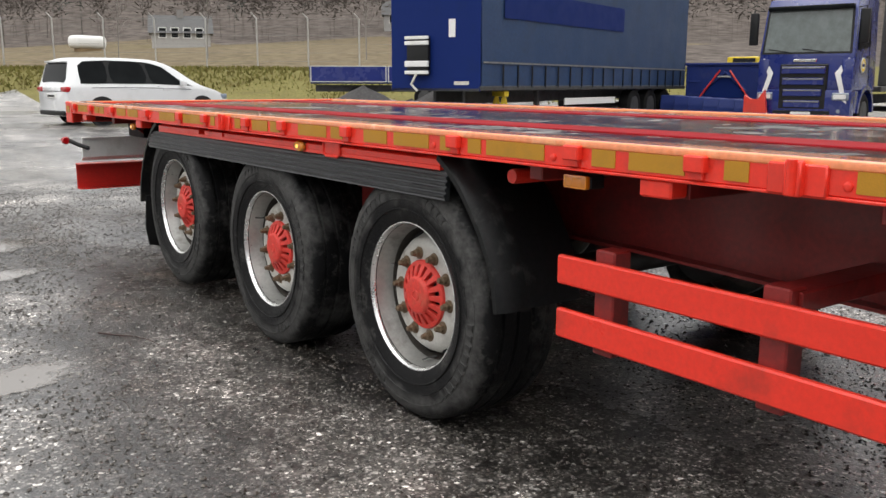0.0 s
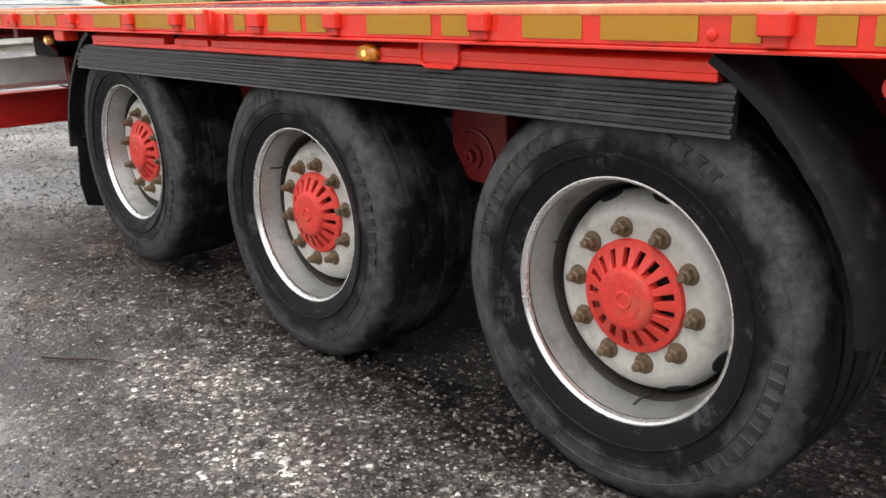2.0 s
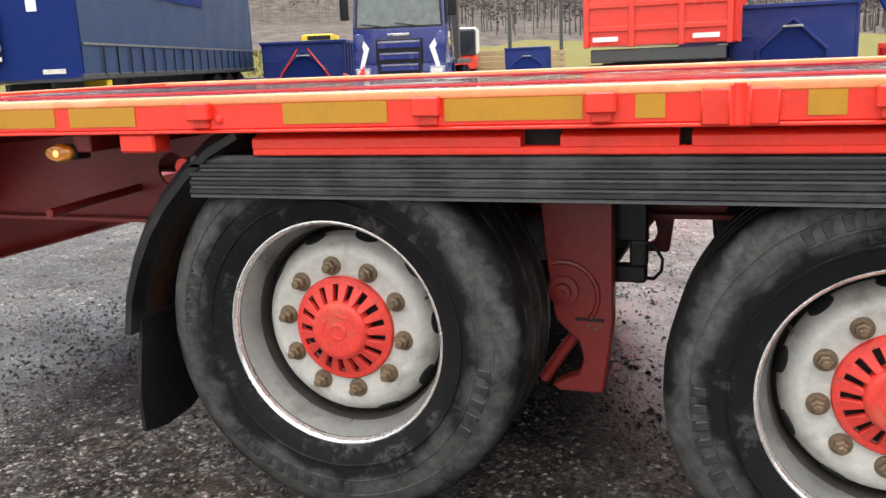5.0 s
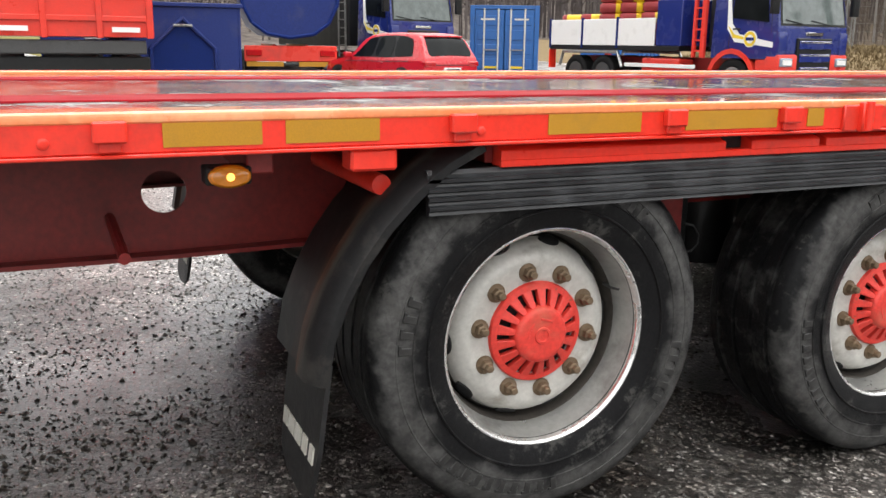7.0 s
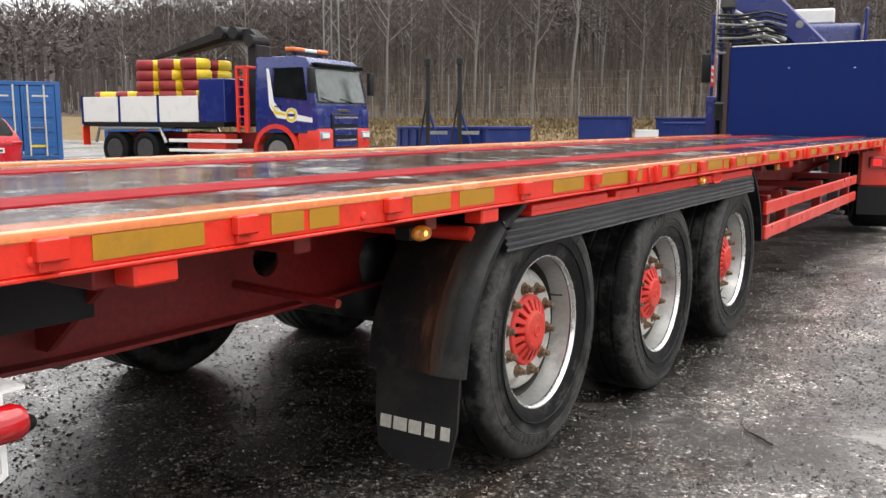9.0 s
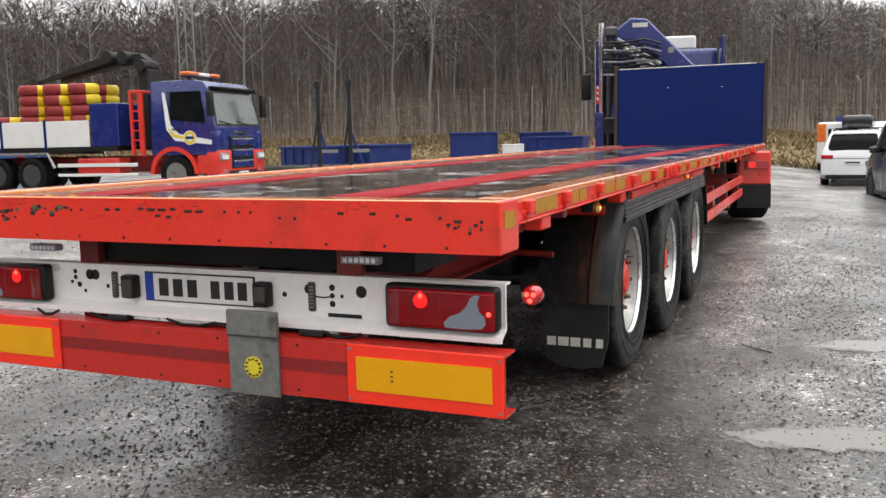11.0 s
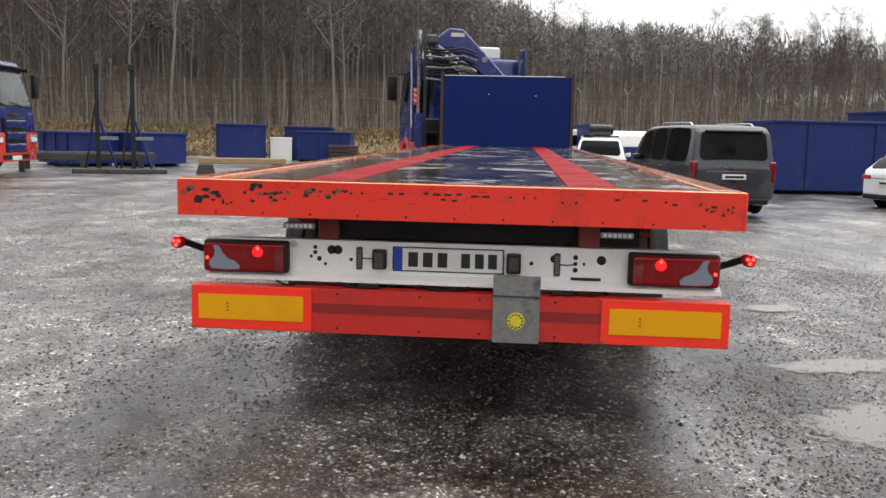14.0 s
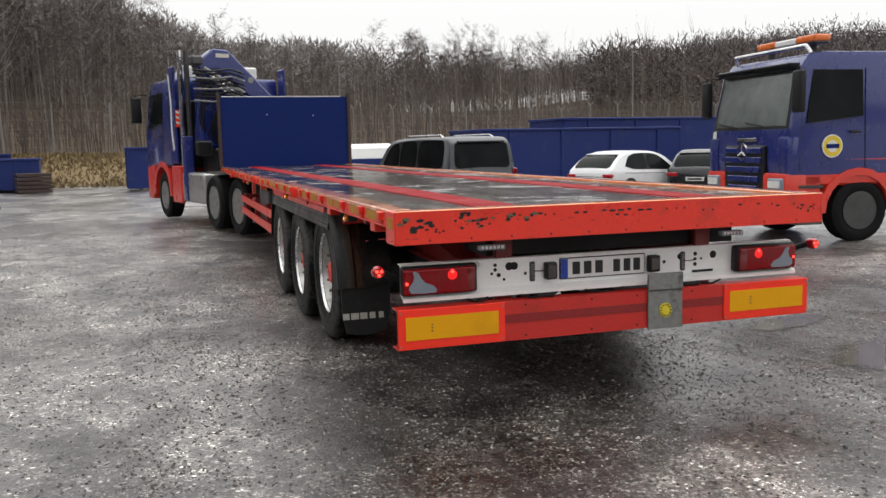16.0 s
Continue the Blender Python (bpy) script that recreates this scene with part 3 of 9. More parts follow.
def lathe(profile, seg=48, bm=None, axis="x", closed=False):
    """A profile of (along the axis, radius) turned round the axis."""
    bm = bm or bmesh.new()
    rings = []
    for a, r in profile:
        ring = []
        for k in range(seg):
            c, s = math.cos(2 * math.pi * k / seg) * r, math.sin(2 * math.pi * k / seg) * r
            ring.append(bm.verts.new((a, c, s) if axis == "x" else (c, a, s) if axis == "y" else (c, s, a)))
        rings.append(ring)
    pairs = list(zip(rings, rings[1:]))
    if closed:
        pairs.append((rings[-1], rings[0]))
    for p, q in pairs:
        for k in range(seg):
            bm.faces.new((p[k], p[(k + 1) % seg], q[(k + 1) % seg], q[k]))
    if not closed:
        for ring in (rings[0], rings[-1]):
            if ring[0].co.yz.length > 1e-4 or axis != "x":
                bm.faces.new(ring)
    return bm


def sheet(points, bm=None, depth=0.006, out=(0, 0, 1)):
    """A flat polygon with a little thickness towards -out."""
    bm = bm or bmesh.new()
    o = Vector(out) * depth
    top = [bm.verts.new(p) for p in points]
    low = [bm.verts.new(Vector(p) - o) for p in points]
    n = len(points)
    bm.faces.new(top)
    bm.faces.new(low[::-1])
    for i in range(n):
        bm.faces.new((top[i], top[(i + 1) % n], low[(i + 1) % n], low[i]))
    return bm


def ribbon(rows, out, depth):
    """A skin laid through rows of points, with a little thickness towards -out."""
    bm = bmesh.new()
    o = Vector(out) * depth
    top = [[bm.verts.new(p) for p in row] for row in rows]
    low = [[bm.verts.new(Vector(p) - o) for p in row] for row in rows]
    for a, b, c, d in zip(top, top[1:], low, low[1:]):
        for k in range(len(a) - 1):
            bm.faces.new((a[k], a[k + 1], b[k + 1], b[k]))
            bm.faces.new((c[k], d[k], d[k + 1], c[k + 1]))
        bm.faces.new((a[0], b[0], d[0], c[0]))
        bm.faces.new((a[-1], c[-1], d[-1], b[-1]))
    for a, c in ((top[0], low[0]), (top[-1], low[-1])):
        for k in range(len(a) - 1):
            bm.faces.new((a[k], a[k + 1], c[k + 1], c[k]))
    bmesh.ops.recalc_face_normals(bm, faces=bm.faces[:])
    return bm


def raw(name, verts, faces, material, parent=None, label=""):
    me = bpy.data.meshes.new(name)
    me.from_pydata(verts, [], faces)
    me.update()
    return placed(name, me, material, parent, label)


# ---- the ground: one sheet, a level yard that climbs into wooded hills ----
def smooth_step(a, b, v):
    s = min(1.0, max(0.0, (v - a) / (b - a)))
    return s * s * (3 - 2 * s)


def ground_z(x, y):
    r = math.hypot(x, y - 5)
    z = 0.012 * math.sin(0.7 * x + 0.4) * math.cos(0.55 * y + 1.0)
    z += 0.018 - 0.055 * smooth_step(3.1, 4.2, y) * smooth_step(9, 4, abs(x))
    z += 0.2 * smooth_step(-6, -15, y)
    # lowered in the north-east so the parked cars sit lower in the camera's view
    z -= 0.32 * max(smooth_step(1.8, 6, x) * smooth_step(3, 9, y), smooth_step(-1, 3, x) * smooth_step(18, 26, y))
    # wooded rise beyond the fence to the north, lower towards the east
    n = y - (51 + 0.3 * x if x > 0 else 51 + 0.06 * x)
    z += (12 - 5 * smooth_step(-10, 50, x)) * smooth_step(0, 110, n) + 1.3 * smooth_step(-13, -2, n)
    # grassy bank in front of the southern fence
    f = -0.6 * (x + 9.8) - 0.8 * (y + 48)
    z += 1.75 * smooth_step(-12, -4, f)
    # hillside to the south and west
    s = -0.62 * x - 0.78 * y
    z += 3.4 * smooth_step(48, 104, s) + 73 * smooth_step(98, 400, s)
    w = -x - 0.1 * y
    z += 17 * smooth_step(90, 380, w)
    z += 12 * smooth_step(60, 190, x)
    if r > 60:
        z += 1.5 * noise.noise(Vector((x * 0.012, y * 0.012, 0.3)))
    return z


def axis_steps():
    near = list(np.arange(-16, 16.01, 0.5))
    out = [18, 20, 23, 26, 30, 34, 39, 45, 52, 60, 70, 82, 96, 112, 132, 156, 185, 220, 260, 310, 370, 450, 560, 700]
    return [-v for v in reversed(out)] + near + out


gx = axis_steps()
gy = [v + 5 for v in axis_steps()]
gv = [(x, y, ground_z(x, y)) for y in gy for x in gx]
nx = len(gx)
gf = [(j * nx + i, j * nx + i + 1, (j + 1) * nx + i + 1, (j + 1) * nx + i) for j in range(len(gy) - 1) for i in range(nx - 1)]
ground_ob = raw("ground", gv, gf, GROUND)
ground_ob.data.materials.append(FOREST_FLOOR)
ground_ob.data.materials.append(HILL)
ground_ob.data.materials.append(GRASS_SOIL)
ground_ob.data.materials.append(STRAW_SOIL)
ground_ob.data.materials.append(MEADOW)
for p in ground_ob.data.polygons:
    c = p.center
    if -0.6 * (c.x + 9.8) - 0.8 * (c.y + 48) > -11:
        p.material_index = 3
    if c.y > (48 + 0.3 * c.x if c.x > 0 else 48 + 0.06 * c.x):
        p.material_index = 1
    elif c.y > (38 + 0.3 * c.x if c.x > 0 else 38 + 0.06 * c.x) and abs(c.x) < 70:
        p.material_index = 4
    if -0.62 * c.x - 0.78 * c.y > 50 and c.y < -52:
        p.material_index = 5
    if -0.62 * c.x - 0.78 * c.y > (118 if c.y < -52 else 62) or -c.x > 80 or c.x > 60 or c.y > 190:
        p.material_index = 2
ground_ob.data.shade_smooth()
tagged(ground_ob, "wet dark gravel yard with shining puddles, rising into wooded hills", "ground", kind="structure")


def scatter_stones(name, count, x0, x1, y0, y1, smin, smax, seed, label, mat=None, drifts=False):
    rng = np.random.default_rng(seed)
    xs, ys = rng.uniform(x0, x1, count), rng.uniform(y0, y1, count)
    if drifts:
        # stones gather in drifts between the wheel tracks
        keep = np.array([noise.noise(Vector((x * 0.9, y * 0.35, 4.0))) + 0.6 * noise.noise(Vector((x * 2.6, y * 1.4, 9.0))) for x, y in zip(xs, ys)]) + rng.normal(0, 0.22, count) > 0.0
        xs, ys = xs[keep], ys[keep]
        count = len(xs)
    size = smin + (smax - smin) * rng.random(count) ** 3
    base = np.array([(1, 0, 0), (0.2, 0.95, 0.1), (-0.85, 0.3, 0), (-0.3, -0.9, 0.1), (0.1, 0.1, 0.75), (0, 0, -0.4)])
    tri = np.array([(0, 1, 4), (1, 2, 4), (2, 3, 4), (3, 0, 4), (1, 0, 5), (2, 1, 5), (3, 2, 5), (0, 3, 5)])
    ang = rng.uniform(0, 6.283, count)
    zs = np.array([ground_z(x, y) for x, y in zip(xs, ys)])
    jit = rng.uniform(0.6, 1.3, (count, 6, 3))
    v = base[None] * jit * size[:, None, None]
    c, s = np.cos(ang)[:, None], np.sin(ang)[:, None]
    vx, vy = v[:, :, 0] * c - v[:, :, 1] * s, v[:, :, 0] * s + v[:, :, 1] * c
    pts = np.stack([vx + xs[:, None], vy + ys[:, None], v[:, :, 2] * 0.8 + zs[:, None] + size[:, None] * 0.12], 2).reshape(-1, 3)
    fs = (tri[None] + (np.arange(count) * 6)[:, None, None]).reshape(-1, 3)
    ob = raw(name, pts.tolist(), fs.tolist(), mat or STONES)
    return tagged(ob, label, "gravel", kind="stuff")


scatter_stones("loose_gravel", 60000, -5.5, 5.0, -3.0, 9.5, 0.003, 0.011, 3, "small pale loose stones lying on the wet yard")
scatter_stones("coarse_gravel", 46000, -9, 9, -3.5, 14, 0.006, 0.017, 4, "coarser wet stones scattered over the yard")
scatter_stones("brown_gravel", 90000, -2.6, 5.2, -2.6, 8.0, 0.005, 0.013, 6, "dense drifts of wet brown stones beside the trailer", BROWN_STONES, True)


def puddle(cx, cy, rx, ry, turn):
    """A shallow sheet of water, deepest in the middle; its shore is ragged."""
    bm = bmesh.new()
    deep = bm.verts.layers.float.new("shore")
    rings, n = 5, 40
    mid = bm.verts.new((cx, cy, ground_z(cx, cy) + 0.0045))
    mid[deep] = 0.8
    last = None
    for j in range(1, rings + 1):
        ring = []
        for k in range(n):
            a = 2 * math.pi * k / n
            x, y = rx * 1.5 * j / rings * math.cos(a), ry * 1.5 * j / rings * math.sin(a)
            X, Y = cx + x * math.cos(turn) - y * math.sin(turn), cy + x * math.sin(turn) + y * math.cos(turn)
            v = bm.verts.new((X, Y, ground_z(X, Y) + 0.0045))
            v[deep] = 0.8 * (1 - j / rings)
            ring.append(v)
        for k in range(n):
            if last:
                bm.faces.new((last[k], last[(k + 1) % n], ring[(k + 1) % n], ring[k]))
            else:
                bm.faces.new((mid, ring[(k + 1) % n], ring[k]))
        last = ring
    ob = part("puddle", bm, WATER)
    return tagged(ob, "shallow still puddle on the gravel yard", "puddle", kind="structure")


puddle(2.15, 0.98, 0.42, 0.28, 0.5)
puddle(2.28, 2.12, 0.38, 0.14, 0.3)
puddle(2.45, 4.2, 0.25, 0.15, 0.5)

# a thin dark twig dropped on the gravel
twig = thing("twig", "thin dark bent twig lying on the gravel", "twig")
twig_pts = [(1.93, 3.72), (1.86, 3.80), (1.79, 3.86), (1.74, 3.95), (1.72, 4.06)]
part("stem", tube([(x, y, ground_z(x, y) + 0.012) for x, y in twig_pts], 0.006, 6, None, 0.002), BROWN, twig, "", 40)
part("side_shoot", tube([(1.79, 3.86, ground_z(1.79, 3.86) + 0.012), (1.80, 3.95, ground_z(1.8, 3.95) + 0.03)], 0.003, 5, None, 0.001), BROWN, twig, "", 40)

# ---- the flatbed trailer ----
REAR_Y, FRONT_Y = 0.65, 13.95
trailer = thing("flatbed_trailer", "long red three-axle flatbed trailer with worn wet plywood deck", "trailer")


def tyre_mesh():
    r, w = 0.4975, 0.19
    prof = [(0.150, 0.288), (0.171, 0.299), (0.184, 0.330), (0.192, 0.375), (0.193, 0.405), (0.188, 0.440), (0.178, 0.466), (0.176, 0.470), (0.166, 0.484), (0.150, 0.494)]
    groove = []
    for g in (0.105, 0.037, -0.037, -0.105):
        groove += [(g + 0.009, r), (g + 0.007, r - 0.013), (g - 0.007, r - 0.013), (g - 0.009, r)]
    prof += groove
    prof += [(-a, b) for a, b in reversed(prof[:10])]
    return prof


def make_wheel():
    root_bm = lathe([(0.150, 0.2885), (0.166, 0.2914), (0.168, 0.302), (0.16, 0.3059), (0.15, 0.302), (0.1, 0.2904), (-0.1, 0.2865), (-0.15, 0.2904), (-0.152, 0.2807), (-0.1, 0.273), (0.0, 0.2640), (0.045, 0.2660), (0.085, 0.2735), (0.118, 0.2825)], 72, closed=True)
    lip_bm = lathe([(0.152, 0.2875), (0.1665, 0.2899), (0.1715, 0.2955), (0.1705, 0.3020), (0.16, 0.3064), (0.157, 0.2981)], 72, closed=True)
    rim = part("wheel", root_bm, ALU, None, "polished aluminium rim on a dusty tyre", 40)
    part("rim_lip", lip_bm, LIP, rim, "bright worn rim lip", 50)
    tyre_ob = part("tyre", lathe(tyre_mesh(), 72, closed=True), TYRE_WALL, rim, "worn black truck tyre with dried dirt", 35)
    # moulded rings and raised marks on the sidewall; the lettering is kept as plain bars
    for x, r in ((0.1915, 0.352), (0.1935, 0.392), (0.1895, 0.4345)):
        part("sidewall_ring", lathe([(x - 0.004, r - 0.004), (x + 0.0012, r - 0.0015), (x + 0.0012, r + 0.0015), (x - 0.004, r + 0.004)], 72, closed=True), TYRE_WALL, tyre_ob, "", 30)
    mark_bm = box(0.1875, 0.1942, -0.010, 0.010, -0.018, 0.018, 0.002)
    box(0.1875, 0.1942, -0.004, 0.016, 0.010, 0.018, 0.001, mark_bm)
    mark_me = bpy.data.meshes.new("sidewall_mark")
    mark_bm.to_mesh(mark_me)
    mark_bm.free()
    for start, count in ((0.5, 10), (2.4, 4), (3.5, 10), (5.35, 5)):
        for k in range(count):
            placed("sidewall_mark", mark_me, RUBBER, tyre_ob, "", 0, Matrix.Rotation(start + k * 0.098, 4, "X") @ Matrix.Translation((0, 0, 0.413)))
    # disc: flat face, bright rolled shoulder, then a slope that dives into the rim
    bm = lathe([(-0.012, 0.2655), (0.010, 0.2610), (0.036, 0.2530), (0.066, 0.2400), (0.086, 0.2255), (0.097, 0.2110), (0.102, 0.1960), (0.099, 0.1860), (0.099, 0.12), (0.076, 0.118), (0.066, 0.2), (0.016, 0.240), (-0.030, 0.2655)], 72, closed=True)
    disc = part("wheel_disc", bm, ALU_DULL, rim, "dull grey wheel disc with a rolled shoulder", 40)
    # dark ring adds the deep groove's shade, along with some grime, as colour
    part("grime_ring", lathe([(0.047, 0.2512), (0.014, 0.2612), (0.052, 0.2652), (0.074, 0.2698), (0.074, 0.2750), (-0.02, 0.2720), (0.030, 0.2500)], 72, closed=True), GRIME_AND_SHADE, rim, "dark ring between disc and rim, grime and recess shade in one colour", 40)
    hole = lathe([(-0.004, 0.025), (0.006, 0.024), (0.0065, 0.0005)], 18)
    hole_me = bpy.data.meshes.new("hand_hole")
    bmesh.ops.scale(hole, vec=(1, 1.32, 0.78), verts=hole.verts)
    hole.to_mesh(hole_me)
    hole.free()
    for k in range(10):
        a = 2 * math.pi * (k + 0.5) / 10
        m = Matrix.Rotation(a, 4, "X") @ Matrix.Translation((0.056, 0, 0.2425)) @ Matrix.Rotation(radians(-60), 4, "Y")
        placed("hand_hole", hole_me, BLACK, disc, "", 0, m)
    nut = lathe([(0.0, 0.0245), (0.006, 0.0240), (0.0075, 0.0175), (0.024, 0.0170), (0.026, 0.012), (0.040, 0.0112), (0.042, 0.008)], 6)
    lathe([(0.0, 0.0262), (0.0045, 0.0255), (0.005, 0.018)], 20, nut)
    nut_me = bpy.data.meshes.new("wheel_nut")
    nut.to_mesh(nut_me)
    nut.free()
    for k in range(10):
        a = 2 * math.pi * k / 10 + 0.09
        placed("wheel_nut", nut_me, NUT, rim, "", 0, Matrix.Rotation(a, 4, "X") @ Matrix.Translation((0.098, 0, 0.1680)))
    # red hub cover: a flat rim, seventeen ribs climbing a cone, and the domed cap they carry
    bm = lathe([(0.092, 0.1405), (0.105, 0.1400), (0.110, 0.1365), (0.1135, 0.1215), (0.104, 0.1205), (0.092, 0.1225)], 56, closed=True)
    cover = part("hub_cover", bm, RED_HUB, rim, "faded red slotted hub cover", 40)
    spoke = bmesh.new()
    g = bmesh.ops.create_cube(spoke, size=1.0)
    for v in g["verts"]:
        out = v.co.z + 0.5
        rad = 0.0760 + out * 0.0475
        v.co = (0.134 - out * 0.0215 + (v.co.x - 0.5) * 0.020, v.co.y * (0.0155 + 0.0125 * out), rad)
    bmesh.ops.bevel(spoke, geom=list(spoke.edges), offset=0.0018, segments=1, affect="EDGES")
    spoke_me = bpy.data.meshes.new("hub_spoke")
    spoke.to_mesh(spoke_me)
    spoke.free()
    for k in range(17):
        placed("hub_spoke", spoke_me, RED_HUB, cover, "", 0, Matrix.Rotation(2 * math.pi * k / 17, 4, "X"))
    bm = lathe([(0.100, 0.0785), (0.132, 0.0785), (0.140, 0.0755), (0.1445, 0.069), (0.1455, 0.060), (0.1450, 0.030), (0.1445, 0.0235), (0.1480, 0.0220), (0.1485, 0.0165), (0.1455, 0.0150), (0.1458, 0.0005)], 48)
    cap = part("hub_cap", bm, RED_HUB, cover, "faded red domed hub cap", 40)
    for a, w in ((0.9, 0.020), (2.1, 0.014), (2.6, 0.012)):
        part("cast_mark", box(0.1448, 0.1468, -w, w, 0.040, 0.046, 0.0008), RED_HUB, cap).matrix_basis = Matrix.Rotation(a, 4, "X")
    # black core behind the hub slots stands in for their shade
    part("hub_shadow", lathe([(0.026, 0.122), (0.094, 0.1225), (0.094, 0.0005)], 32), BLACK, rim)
    # valve stem with a pale cap on the barrel
    part("valve_stem", tube([(0.060, 0.0, 0.262), (0.100, 0.0, 0.258), (0.132, 0.0, 0.264)], 0.0045, 8, None, 0.0035), STEEL_DARK, rim, "grey valve stem", 40)
    return rim


wheel = make_wheel()
WHEELS = ((5.617, 0.462), (4.318, 0.453), (3.0, 0.520))
first = True
for wy, wz in WHEELS:
    for side in (1, -1):
        m = Matrix.Translation((1.045 * side, wy, wz)) @ Matrix.Rotation(0 if side > 0 else math.pi, 4, "Z") @ Matrix.Rotation(wy * 1.7, 4, "X")
        if first:
            wheel.parent = trailer
            wheel.matrix_basis = m
            first = False
        else:
            w2 = copy_thing(wheel, m)
            w2.parent = trailer
    part("axle", tube([(-0.95, wy, wz), (0.95, wy, wz)], 0.065, 16), STEEL_DARK, trailer, "", 40)
    for side in (1, -1):
        part("brake_drum", lathe([(0.62 * side, 0.19), (0.90 * side, 0.19), (0.92 * side, 0.17)], 28, None), STEEL_DARK, trailer, "", 40).location = (0, wy, wz)
        part("air_spring", lathe([(wz + 0.05, 0.11), (wz + 0.12, 0.14), (wz + 0.2, 0.125), (wz + 0.28, 0.14), (wz + 0.36, 0.11)], 20, None, "z"), BLACK_PLASTIC, trailer, "", 50).location = (0.55 * side, wy - 0.28, 0)

# chassis beams and cross members
HOLE_Y, HOLE_Z, HOLE_R = 2.115, 0.868, 0.060
arc = [(HOLE_R * math.cos(math.pi * k / 12), HOLE_R * math.sin(math.pi * k / 12)) for k in range(13)]
for side in (1, -1):
    low = [(REAR_Y + 0.28, 0.722), (1.4, 0.706), (HOLE_Y, 0.703)]
    low2 = [(HOLE_Y, 0.703), (2.9, 0.715), (3.3, 0.755), (5.3, 0.755), (5.8, 0.705), (6.3, 0.70), (8.6, 0.62), (11.0, 0.82), (13.5, 0.92)]
    x = 0.62 * side
    # the web is cut through by a round hole behind the wheels
    back_half = low + [(HOLE_Y - s, HOLE_Z - c) for c, s in arc] + [(HOLE_Y, 1.04), (REAR_Y + 0.28, 1.04)]
    front_half = low2 + [(13.5, 1.04), (HOLE_Y, 1.04)] + [(HOLE_Y + s, HOLE_Z + c) for c, s in arc]
    for poly in (back_half, front_half):
        part("chassis_beam", prism(poly, "x", x - 0.006, x + 0.006), RED_FRAME, trailer, "red steel chassis beam with a round hole, darkened for shade")
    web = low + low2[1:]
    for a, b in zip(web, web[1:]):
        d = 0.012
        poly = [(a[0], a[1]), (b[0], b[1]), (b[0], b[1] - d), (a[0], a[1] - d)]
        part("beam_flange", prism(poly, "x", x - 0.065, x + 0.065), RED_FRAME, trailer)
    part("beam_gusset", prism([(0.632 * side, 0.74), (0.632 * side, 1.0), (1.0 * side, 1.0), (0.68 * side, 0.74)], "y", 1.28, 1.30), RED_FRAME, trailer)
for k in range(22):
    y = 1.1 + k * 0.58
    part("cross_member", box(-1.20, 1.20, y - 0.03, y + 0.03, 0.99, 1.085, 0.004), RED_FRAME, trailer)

# side rails, their worn top flanges and lower lips
for side in (1, -1):
    s = side
    x_out, x_in = 1.275 * s, 1.245 * s
    lo, hi = min(x_out, x_in), max(x_out, x_in)
    part("side_rail", box(lo, hi, REAR_Y + 0.16, FRONT_Y, 1.052, 1.122, 0.004), RED, trailer, "bright red steel side rail")
    a, b = sorted((1.160 * s, 1.279 * s))
    part("rail_flange", box(a, b, REAR_Y + 0.12, FRONT_Y, 1.112, 1.1365, 0.009, None, 3), RED_TOP, trailer, "worn red top flange of the side rail, sky sheen in its colour")
    a, b = sorted((1.19 * s, 1.280 * s))
    part("rail_lip", box(a, b, REAR_Y + 0.16, FRONT_Y, 1.044, 1.052, 0.002), RED, trailer)

# deck: film-faced plywood boards between red steel strips
lanes = ((-1.158, -0.765), (-0.525, 0.515), (0.755, 1.158))
for x0, x1 in lanes:
    y = REAR_Y + 0.10
    while y < FRONT_Y - 0.1:
        y1 = min(y + 2.5, FRONT_Y - 0.03)
        part("deck_board", box(x0 + 0.003, x1 - 0.003, y + 0.002, y1 - 0.002, 1.098, 1.1225, 0.002), DECK, trailer, "dark wet plywood deck board")
        y = y1
for x0, x1 in ((-0.765, -0.525), (0.515, 0.755)):
    part("deck_strip", box(x0, x1, REAR_Y + 0.1, FRONT_Y - 0.03, 1.10, 1.127, 0.003), RED_STRIP, trailer, "wet crimson steel strip along the deck")

# reflective tape, stake pockets, hinges and rivets on the rails
TAPES = [(1.02, 1.29), (1.49, 1.60), (1.62, 1.73), (2.05, 2.25), (2.30, 2.51), (2.94, 3.21), (3.35, 3.66), (3.77, 3.83), (4.10, 4.17), (4.31, 4.49), (4.52, 4.62), (4.81, 5.07), (5.11, 5.21),
         (5.38, 5.55), (5.60, 5.83), (5.90, 5.96), (6.06, 6.13), (6.16, 6.44), (6.64, 6.73), (6.78, 6.97), (7.09, 7.16), (7.43, 7.70), (7.95, 8.2), (8.5, 8.78), (9.0, 9.2), (9.5, 9.75), (10.05, 10.3), (10.8, 11.05), (11.3, 11.55), (12.0, 12.3), (12.7, 12.95), (13.3, 13.6)]
POCKETS = [0.93, 1.40, 1.95, 2.71, 3.31, 3.70, 4.25, 4.66, 5.25, 5.99, 6.57, 7.01, 7.80, 8.35, 8.9, 9.35, 9.9, 10.5, 11.15, 11.7, 12.45, 13.1]
pocket_bm = box(-0.002, 0.024, -0.032, 0.032, -0.022, 0.022, 0.004)
box(-0.002, 0.010, -0.022, 0.022, -0.042, -0.020, 0.003, pocket_bm)
pocket_me = bpy.data.meshes.new("stake_pocket")
pocket_bm.to_mesh(pocket_me)
pocket_bm.free()
rivet_bm = lathe([(0.0, 0.012), (0.004, 0.011), (0.006, 0.006), (0.0065, 0.0005)], 12)
rivet_me = bpy.data.meshes.new("rivet")
rivet_bm.to_mesh(rivet_me)
rivet_bm.free()
